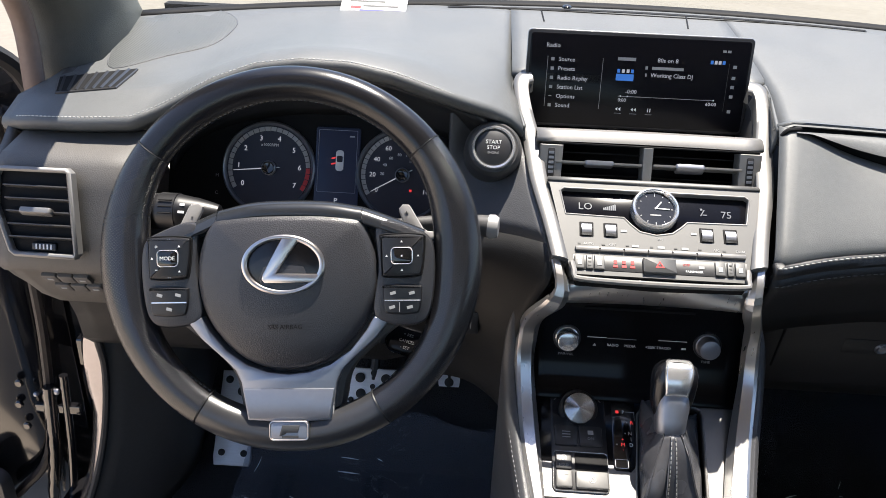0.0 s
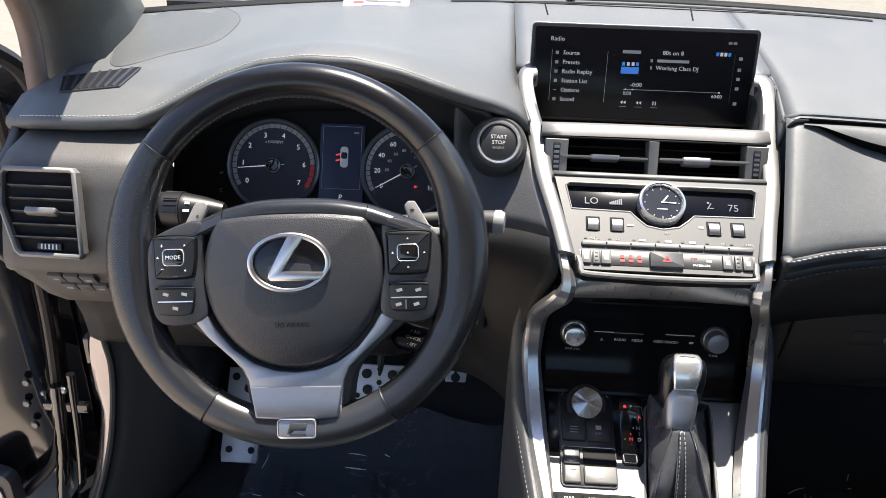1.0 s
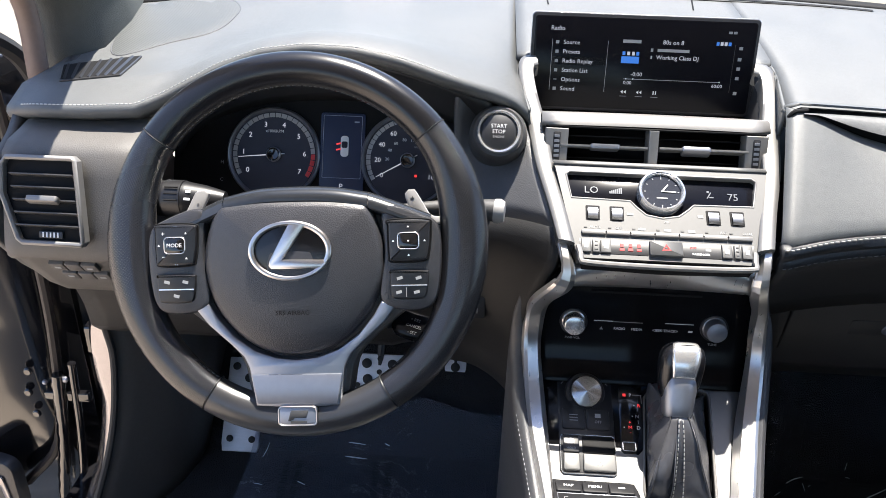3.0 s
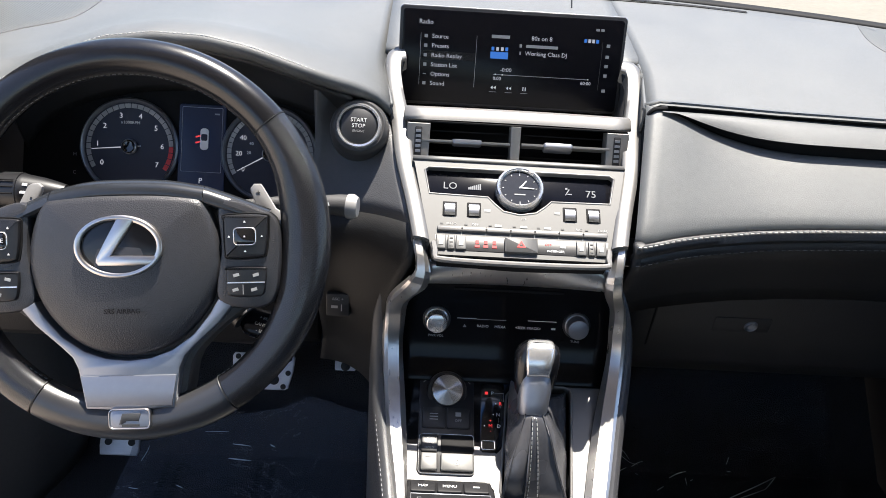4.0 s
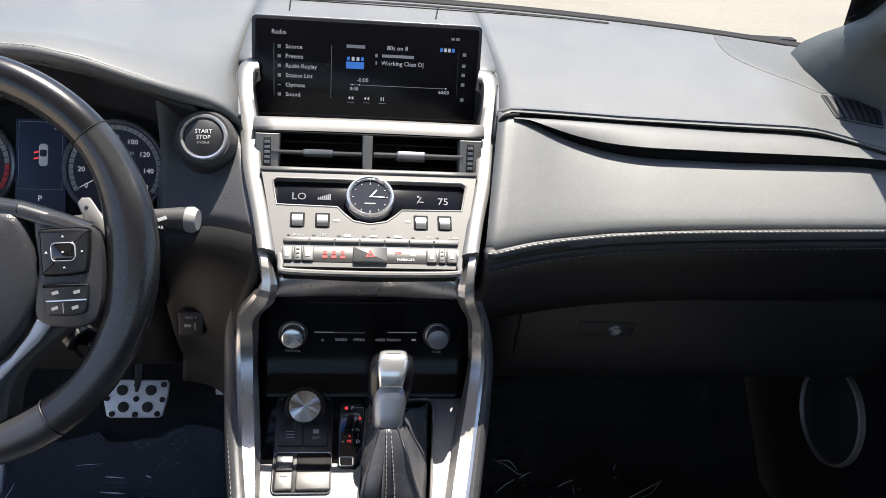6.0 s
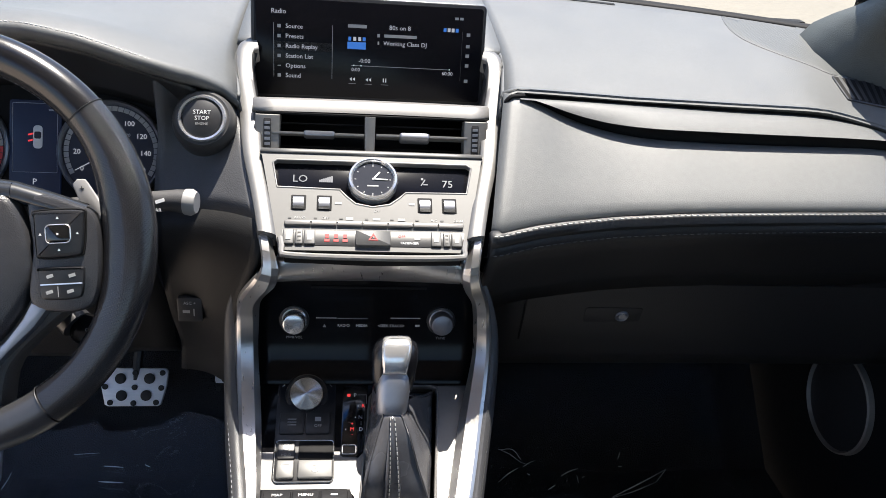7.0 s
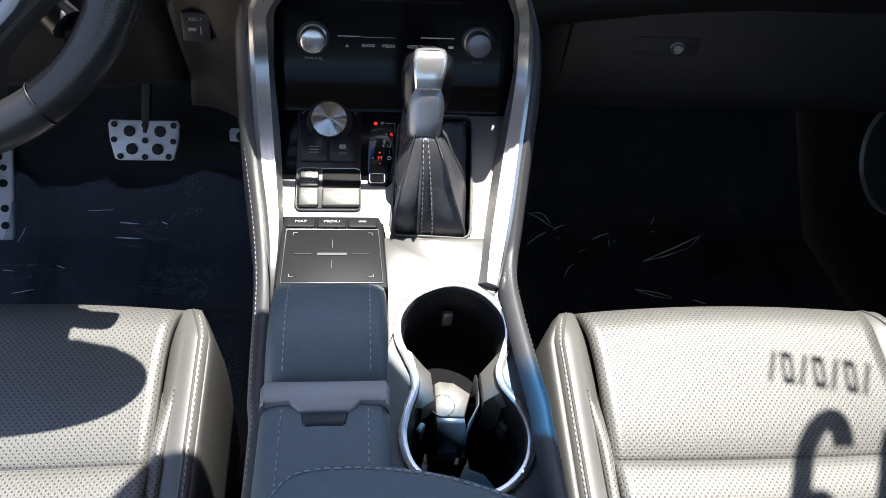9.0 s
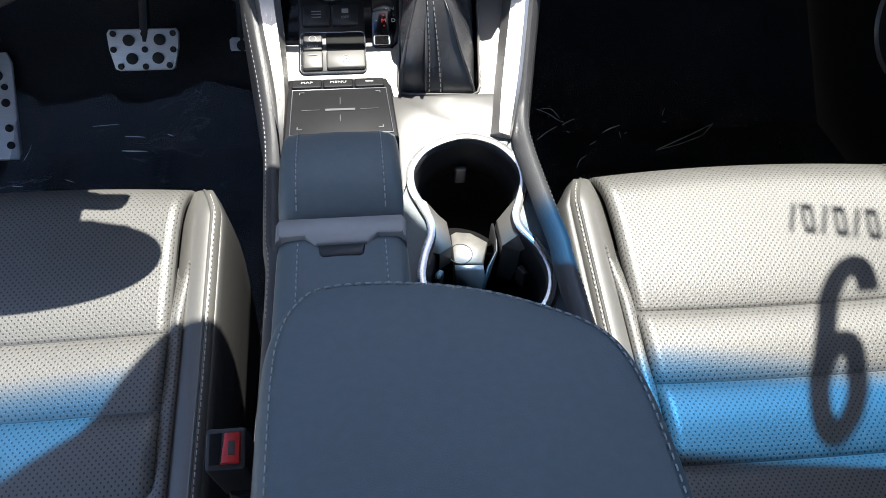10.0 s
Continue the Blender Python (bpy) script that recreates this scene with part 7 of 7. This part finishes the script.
# joint lines of the centre defroster panel
for a, b in (((-0.30, 1.425), (0.31, 1.405)), ((-0.116, 1.425), (-0.114, 1.365)), ((0.106, 1.42), (0.098, 1.362))):
    part("joint", tube([on_top(a[0] + (b[0] - a[0]) * t, a[1] + (b[1] - a[1]) * t, 0.0003) for t in np.linspace(0, 1, 12)], 0.0012, 6), DEEP, dash)
part("defroster_slot", loft([[on_top(x, base_w(x).y - d, 0.001) for x in np.linspace(-0.26, 0.37, 24)] for d in (0.026, 0.018)], flip=True), DEEP, dash)
part("sensor_dome", lathe([(0.008, -0.002), (0.007, 0.002), (0.004, 0.004), (0.0, 0.0045)], Matrix.Translation(on_top(-0.075, 1.44)), 24), PIANO, dash)
# black edge of the glass and the wiper cowl
part("glass_edge", loft([[base_w(x) + Vector((0, d, 0.002 + d * 0.3)) for x in XS] for d in (-0.007, 0.002, 0.010)]), DEEP, dash, solid=0.003)

# paper slip behind the windshield
slip = thing("paper_slip", tuple(on_top(-0.385, 1.38)), "white paper slip with blue and dark print", "paper")
SL = Matrix.Translation((-0.372, 1.398, 0.8135)) @ Matrix.Rotation(radians(24), 4, "X") @ Matrix.Diagonal((0.9, 1, 1, 1))
BLUEINK = mat("blue_ink", (0.03, 0.03, 0.22), 0.5, var=0.02)
part("sheet", slab([(-0.055, -0.032), (0.055, -0.030), (0.057, 0.045), (-0.057, 0.045)], 0, 0.0008, SL, 0.0002), INK, slip)
for u, v, w, h, c in ((0.012, -0.021, 0.07, 0.006, BLUEINK), (-0.03, -0.012, 0.018, 0.006, RED), (0.012, -0.008, 0.06, 0.004, INKD), (-0.012, 0.004, 0.06, 0.004, INKD), (0.008, 0.014, 0.07, 0.006, BLUEINK)):
    bar(SL, u, v, w, h, 0.0008, c, slip)

# lettering stuck to the windshield, read from outside
deco = thing("windshield_lettering", tuple(ws(0.5, 0.8)), "dark lettering stuck on the windshield, readable from outside", "sticker")


def glass_frame(x, s):
    p = ws(x, s)
    v = (ws(x, s + 0.02) - ws(x, s - 0.02)).normalized()
    u = (ws(x - 0.01, s) - ws(x + 0.01, s)).normalized()
    n = u.cross(v).normalized()
    u = v.cross(n)
    m = Matrix((u, v, n)).transposed().to_4x4()
    m.translation = p + n * 0.004
    return m


def stroke(path, wu, wv, closed=False):
    """A flat stroke on the glass along points (across, along the glass), leaning as the numerals do."""
    n = len(path)
    rows = []
    for i, (u, v) in enumerate(path):
        a, b = path[i - 1 if closed or i else 0], path[(i + 1) % n if closed else min(i + 1, n - 1)]
        t = Vector((b[0] - a[0], b[1] - a[1])).normalized()
        rows.append([ws(0.588 + u + k * t.y * wu - 0.19 * (v - k * t.x * wv), 0.952 + 0.82 * (v - k * t.x * wv)) + Vector((0, 0.0015, 0.003)) for k in (-1, 1)])
    return loft(rows, closed_u=closed)


loop = [(0.020 * math.cos(a), 0.080 + 0.078 * math.sin(a)) for a in np.linspace(0, 2 * math.pi, 40, endpoint=False)]
part("numeral", stroke(loop, 0.0115, 0.022, True), DEEP, deco, solid=0.0006)
tail = [(-0.020, 0.10), (-0.0205, 0.05), (-0.021, 0.0), (-0.0215, -0.06)] + [(0.0 - 0.0215 * math.cos(a), -0.075 - 0.075 * math.sin(a)) for a in np.linspace(0.1, 2.7, 16)]
part("numeral", stroke(tail, 0.0115, 0.022), DEEP, deco, solid=0.0006)
part("numeral", stroke([(0.070, -0.15), (0.070, 0.0), (0.070, 0.16)], 0.0115, 0.02), DEEP, deco, solid=0.0006)
gx = 0.556
for k in range(7):
    m = glass_frame(gx + 0.0180 * k, 0.757)
    part("letter_bar", slab([(-0.0062, -0.017), (0.0062, -0.017), (0.0062, 0.017), (-0.0062, 0.017)], 0, 0.0006, m, holes=[[(-0.0026, -0.010), (0.0026, -0.010), (0.0026, 0.010), (-0.0026, 0.010)]]) if k % 2 else slab([(-0.0062, -0.017), (-0.0022, -0.017), (0.0062, 0.017), (0.0022, 0.017)], 0, 0.0006, m, 0.0001), DEEP, deco, smooth=False)

# rear view mirror with its sensor housing at the top of the windshield
mirror_ob = thing("rear_view_mirror", (0.0, 0.76, 1.20), "black rear view mirror with sensor housing on the windshield", "mirror")
hp = [(-0.125, 0.915), (0.06, 0.915), (0.10, 0.95), (0.17, 1.05), (0.26, 1.115), (-0.29, 1.115), (-0.20, 1.05)]
rows = []
for f in (1.0, 1.0, 0.92, 0.6, 0.2, 0.002):
    rows.append([ws(-0.02 + (x + 0.02) * f, 1.04 + (q - 1.04) * f) + Vector((0, -0.004, -0.006)) * (0 if f == 1.0 and not rows else 1) + Vector((0, -0.012, -0.03)) * (1 - f) for x, q in hp])
bm = loft(rows, closed_v=True)
bmesh.ops.recalc_face_normals(bm, faces=bm.faces)
part("housing", bm, BLACK, mirror_ob, "black sensor housing", solid=0.004)
MM = plane_at((-0.03, 0.745, 1.125), -20)
part("mirror_shell", slab(rrect(0, 0, 0.27, 0.082, 0.036), -0.025, 0.0, MM, 0.006), BLACK, mirror_ob, "black mirror shell")
part("mirror_glass", slab(rrect(0, 0, 0.235, 0.058, 0.022), -0.001, 0.001, MM, 0.0005), CHROME, mirror_ob, "mirror glass")

# ---- pedals ----


def pedal(name, m, outline, dots, label, arm=None):
    p = thing(name, tuple(m.translation), label, "pedal")
    part("plate", slab(outline, -0.006, 0.0, m, 0.0025), PEDAL, p, "brushed aluminium plate")
    for u, v, r in dots:
        part("rubber_stud", lathe([(r, -0.001), (r, 0.0022), (r * 0.8, 0.003), (0, 0.0028)], m @ Matrix.Translation((u, v, 0)), 20), RUBBER, p, "black rubber stud")
    part("pad_back", slab(inset(outline, 0.003), -0.016, -0.006, m, 0.002), RUBBER, p)
    if arm:
        part("arm", tube(arm, [0.008] * len(arm), 8), BLACK, p, "black pedal arm")
    return p


pedal("brake_pedal", plane_at((-0.3615, 1.273, 0.190), 35), [(-0.053, 0.024), (-0.049, 0.030), (0.049, 0.030), (0.053, 0.024), (0.051, 0.0), (0.044, -0.028), (0.038, -0.031), (-0.038, -0.031), (-0.044, -0.028), (-0.051, 0.0)],
      [(-0.021, 0.013, 0.0085), (0.024, 0.013, 0.0085), (-0.018, -0.014, 0.0085), (0.02, -0.014, 0.0085), (-0.043, 0.023, 0.0045), (0.0015, 0.022, 0.0045), (0.044, 0.022, 0.0045), (-0.044, 0.0, 0.0045), (0.0015, -0.001, 0.0045), (0.043, -0.002, 0.0045), (-0.035, -0.025, 0.0045), (0.001, -0.026, 0.0045), (0.036, -0.025, 0.0045)],
      "perforated aluminium brake pedal with black rubber studs", [(-0.36, 1.285, 0.195), (-0.355, 1.33, 0.27), (-0.35, 1.34, 0.40)])
pedal("accelerator_pedal", plane_at((-0.2295, 1.351, 0.136), 35), [(-0.020, 0.022), (-0.016, 0.026), (0.016, 0.026), (0.020, 0.022), (0.0205, -0.008), (0.012, -0.022), (0.0, -0.026), (-0.012, -0.022), (-0.0205, -0.008)],
      [(0.0, 0.012, 0.0085), (-0.012, -0.006, 0.0045), (0.012, -0.006, 0.0045)], "perforated aluminium accelerator pedal with black rubber studs", [(-0.2295, 1.362, 0.14), (-0.2295, 1.42, 0.22), (-0.23, 1.44, 0.35)])
FP = plane_at((-0.609, 1.282, 0.094), 45)
pedal("foot_rest", FP, [(-0.037, 0.085), (0.018, 0.086), (0.026, 0.07), (0.036, -0.075), (0.032, -0.084), (-0.030, -0.084), (-0.033, -0.07)],
      [(-0.022, 0.068, 0.007), (0.004, 0.048, 0.0085), (-0.018, 0.02, 0.006), (0.016, 0.005, 0.0065), (-0.01, -0.03, 0.0085), (-0.018, -0.062, 0.006), (0.022, -0.062, 0.006), (0.02, -0.035, 0.006), (0.015, 0.03, 0.005)],
      "perforated aluminium foot rest with black rubber studs")

# ---- floor mats under protective film ----
def floor_z(y):
    return 0.0525 + 0.95 * (max(0, y - 1.17) ** 2 / 0.28 if y < 1.31 else y - 1.24)


# each crease glint: a width and a short line over the floor
GLINTS_D = ((1.3, (-0.412, 1.203), (-0.394, 1.2015), (-0.373, 1.200)), (0.9, (-0.410, 1.2295), (-0.394, 1.2285), (-0.379, 1.227)), (0.9, (-0.346, 1.231), (-0.3365, 1.227)), (0.5, (-0.555, 1.191), (-0.551, 1.208), (-0.5495, 1.221)), (0.5, (-0.556, 1.130), (-0.5395, 1.1275)), (0.5, (-0.528, 1.079), (-0.500, 1.088)), (0.5, (-0.483, 1.140), (-0.469, 1.133)), (0.35, (-0.461, 1.248), (-0.421, 1.250)))
GLINTS_P = ((0.7, (0.420, 1.1505), (0.463, 1.165), (0.510, 1.186)), (1.1, (0.423, 1.153), (0.486, 1.1865), (0.5355, 1.2115)), (0.7, (0.510, 1.186), (0.5355, 1.2115)), (0.5, (0.2415, 1.2505), (0.262, 1.2415), (0.2805, 1.227), (0.2945, 1.224)), (0.7, (0.246, 1.249), (0.2675, 1.249), (0.2805, 1.232)), (0.6, (0.287, 1.207), (0.292, 1.204)), (1.2, (0.236, 1.191), (0.254, 1.2065), (0.273, 1.2175)), (0.7, (0.2825, 1.2195), (0.295, 1.227), (0.305, 1.230)), (1.2, (0.3455, 1.201), (0.3615, 1.210), (0.378, 1.215)), (0.8, (0.283, 1.1135), (0.2935, 1.134), (0.3065, 1.145)), (0.8, (0.318, 1.173), (0.3315, 1.1825)), (0.8, (0.3735, 1.2025), (0.373, 1.1865)), (0.6, (0.381, 1.1965), (0.3865, 1.200)), (0.6, (0.388, 1.0845), (0.419, 1.077), (0.4445, 1.065)), (0.6, (0.3895, 1.083), (0.415, 1.069), (0.442, 1.0625)), (1.1, (0.4735, 1.060), (0.4915, 1.051)), (0.6, (0.453, 1.231), (0.4605, 1.244)), (0.6, (0.4505, 1.2185), (0.458, 1.2175)))
for x0, x1, seed, glints in ((-0.58, -0.135, 1, GLINTS_D), (0.17, 0.66, 2, GLINTS_P)):
    cx = (x0 + x1) / 2
    mt = tagged(part("floor_mat", slab(rrect(cx, 0.93, x1 - x0 - 0.06, 0.58, 0.05), 0.0, 0.012, plane_at((0, 0, 0.029), 90), 0.005), CARPET), "black carpet floor mat under clear film", "floor mat", "floor mats")
    rows = []
    for f in np.linspace(0, 1, 120):
        r = []
        for x in np.linspace(x0, x1, 90):
            y = 0.66 + f * (1.295 + 0.035 * noise.noise(Vector((x * 9, 0, 4))) + 0.012 * noise.noise(Vector((x * 40, 0, 2))) - 0.66 if seed == 1 else 0.74)
            w = noise.noise(Vector((x * 7 + seed * 7, y * 5, 0.3)))
            w2 = noise.noise(Vector((x * 26 + y * 30, y * 20 + seed, 1.0)))
            r.append((x, y, floor_z(y) - 0.007 + 0.0025 * w + (0.0018 if seed == 1 else 0.0005) * abs(w2)))
        rows.append(r)
    fl = tagged(part("protective_film", loft(rows), FILM if seed == 1 else FILMP, sharp=180), "crumpled clear plastic film over the floor mat", "plastic film", "plastic films")
    fl.visible_shadow = False
    # thin white tubes drawn where creases would catch the light
    for wide, *pts in glints:
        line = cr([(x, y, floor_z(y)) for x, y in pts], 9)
        part("crease", tube(line, [0.00012 + (0.0008 if seed == 1 else 0.0006) * wide * math.sin(math.pi * (0.15 + 0.8 * t)) for t in np.linspace(0, 1, 9)], 6), GLINT, fl, "white line painted as a glint on a film crease")
    if seed == 1:
        # dark print on the film
        for t, x, y, turn in (("DEALER MUST REMOVE", -0.286, 1.040, 1), ("BEFORE DELIVERY", -0.262, 1.018, 1), ("DEALER MUST REMOVE", -0.352, 1.118, 93), ("DEALER MUST REMOVE", -0.330, 1.118, 93), ("DEALER MUST REMOVE", -0.505, 1.112, 93), ("DEALER MUST REMOVE", -0.484, 1.112, 93)):
            words(t, Matrix(), x, y, 0.0525, 0.0155, DEEP, fl, turn=turn, name="print")

# ---- passenger door fittings ----
pdm = Matrix.Translation((0.742, 1.118, 0.275)) @ Matrix.Rotation(radians(-90), 4, "Y")
sp = thing("door_speaker", (0.742, 1.118, 0.275), "round door speaker with a silver ring", "speaker")
part("ring", lathe([(0.082, 0.0), (0.081, 0.008), (0.078, 0.010), (0.076, 0.006), (0.075, 0.0)], pdm, 56), SATIN, sp, "thin silver ring")
part("grille", lathe([(0.076, 0.004), (0.05, 0.007), (0.0, 0.008)], pdm, 48), BLACK, sp)

# ---- open driver door and door frame ----
dd = thing("driver_door", (-0.83, 1.2, 0.0), "open black driver door seen at its hinge edge", "door")
part("edge_panel", loft([[(x, y, z) for z in (-0.22, 0.1, 0.3, 0.5, 0.66, 0.72)] for x, y in ((-0.80, 1.27), (-0.825, 1.225), (-0.90, 1.195), (-1.1, 1.13), (-1.7, 0.95))]), PAINT, dd, "glossy black hinge edge", solid=0.03)
part("inner_panel", loft([[(x, y, z) for z in (-0.20, 0.2, 0.42, 0.5, 0.7, 0.745)] for x, y in ((-0.835, 1.19), (-0.91, 1.16), (-1.1, 1.10), (-1.7, 0.92))]), PAINT, dd, "black inner trim", solid=0.01)
part("trim_strip", tube([(-0.85, 1.165, 0.545), (-0.95, 1.13, 0.55), (-1.1, 1.08, 0.56)], 0.006, 8), SATIN, dd, "silver strip")
part("seal", tube(cr([(-0.865, 1.165, 0.70), (-0.86, 1.165, 0.50), (-0.865, 1.165, 0.30), (-0.89, 1.155, 0.10), (-0.95, 1.135, 0.02)], 30), 0.008, 8), SEALD, dd, "dark brown rubber seal")
for z in (0.30, 0.47):
    hg = part("hinge", slab(rrect(0, 0, 0.05, 0.035, 0.004), -0.01, 0.01, Matrix.Translation((-0.80, 1.18, z)) @ Matrix.Rotation(radians(90), 4, "Y"), 0.003), PAINT, dd, "black hinge")
    for k in (-1, 1):
        part("bolt", lathe([(0.006, 0), (0.006, 0.004), (0, 0.005)], Matrix.Translation((-0.787, 1.18 + 0.01 * k, z)) @ Matrix.Rotation(radians(90), 4, "Y"), 8), SPOKE, hg)
part("window_frame", tube(cr([(-0.80, 1.17, 0.70), (-0.80, 1.13, 0.76), (-0.81, 1.08, 0.80)], 10), 0.012, 8), BLACK, dd, "black window frame")
part("mirror_base", slab(smooth_loop([(-0.05, -0.05), (0.04, -0.05), (0.02, 0.04), (-0.03, 0.05)], 24), -0.03, 0.03, Matrix.Translation((-0.92, 1.15, 0.755)) @ Matrix.Rotation(radians(90), 4, "X"), 0.012), PAINT, dd, "black mirror foot")
# check strap, cable sleeve and pocket of the door
cs = part("check_strap", slab(rrect(0, 0, 0.075, 0.016, 0.003), -0.006, 0.006, Matrix.Translation((-0.855, 1.155, 0.195)) @ Matrix.Rotation(radians(90), 4, "X"), 0.002), PAINT, dd, "black door check strap")
for u, v, r in ((-0.885, 0.225, 0.004), (-0.850, 0.232, 0.005), (-0.868, 0.205, 0.004)):
    part("bolt", lathe([(r, 0), (r, 0.004), (r * 0.5, 0.006), (0, 0.006)], Matrix.Translation((u, 1.15, v)) @ Matrix.Rotation(radians(90), 4, "X"), 10), SPOKE, cs, "metal bolt head")
part("cable_sleeve", tube(cr([(-0.862, 1.15, 0.24), (-0.872, 1.145, 0.12), (-0.892, 1.14, 0.0), (-0.91, 1.14, -0.12)], 24), [0.010 + 0.0016 * (k % 2) for k in range(24)], 10), PAINT, dd, "ribbed black cable sleeve")
part("edge_post", tube(cr([(-0.838, 1.155, 0.26), (-0.846, 1.150, 0.12), (-0.862, 1.145, -0.02), (-0.875, 1.14, -0.15)], 20), 0.007, 10), PAINT, dd, "glossy black edge")
part("door_pocket", slab(rrect(0, 0, 0.10, 0.15, 0.02), -0.01, 0.012, Matrix.Translation((-0.985, 1.115, 0.02)) @ Matrix.Rotation(radians(-16), 4, "Z") @ Matrix.Rotation(radians(90), 4, "X"), 0.008), BLACK, dd, "black door pocket")
# pale strip added in place of sunlit ground showing past the door
part("ground_sliver", slab(rrect(0, 0, 0.012, 0.065, 0.004), 0.0, 0.004, Matrix.Translation((-0.962, 1.095, 0.035)) @ Matrix.Rotation(radians(-16), 4, "Z") @ Matrix.Rotation(radians(90), 4, "X") @ Matrix.Rotation(radians(8), 4, "Z"), 0.001), JAMB, dd, "pale strip added for a sunlit sliver of ground")
for x, z in ((-0.909, 0.244), (-0.917, 0.202), (-0.912, 0.159)):
    part("plug", lathe([(0.007, 0), (0.007, 0.003), (0.005, 0.005), (0, 0.005)], Matrix.Translation((x, 1.15, z)) @ Matrix.Rotation(radians(90), 4, "X"), 14), PAINT, dd, "small black plug")
# painted door frame beside the pedals
jo = cr([(-0.730, 1.085, 0.66), (-0.733, 1.085, 0.50), (-0.742, 1.082, 0.42), (-0.756, 1.082, 0.36), (-0.754, 1.075, 0.30), (-0.750, 1.072, 0.25), (-0.766, 1.055, 0.15), (-0.79, 1.03, 0.07)], 24)
ji = cr([(q[0] + 0.002, q[1] + 0.010, q[2]) for q in [(-0.716, 1.045, 0.62)] + KICK[1:]], 24)
part_j = part("jamb_left", loft([[b + Vector((0.01, 0.02, 0)), b.lerp(a, 0.0), b.lerp(a, 0.35) + Vector((0, -0.003, 0)), b.lerp(a, 0.75) + Vector((0, -0.002, 0)), a, a + Vector((-0.012, 0.02, 0)), a + Vector((-0.02, 0.10, 0))] for a, b in zip(jo, ji)]), JAMB, solid=0.004)
tagged(part_j, "glossy dark painted door jamb", "door jamb", kind="structure")
SEAL = mat("pale_seal", (0.15, 0.108, 0.09), 0.6, var=0.12)
o = part("door_seal", tube(cr([(-0.754, 1.08, 0.62), (-0.754, 1.088, 0.75), (-0.754, 1.09, 0.82), (-0.75, 1.065, 0.87), (-0.725, 0.97, 0.98), (-0.655, 0.70, 1.18)], 40), 0.013, 10), SEAL)
tagged(o, "brownish weather seal along the door opening", "seal", kind="structure")
# dark line of the kick panel edge
o = part("jamb_seal", tube(cr([(q[0] - 0.001, q[1] - 0.002, q[2]) for q in KICK], 40), 0.0055, 8), RUBBER)
tagged(o, "black rubber edge beside the kick panel", "seal", kind="structure")
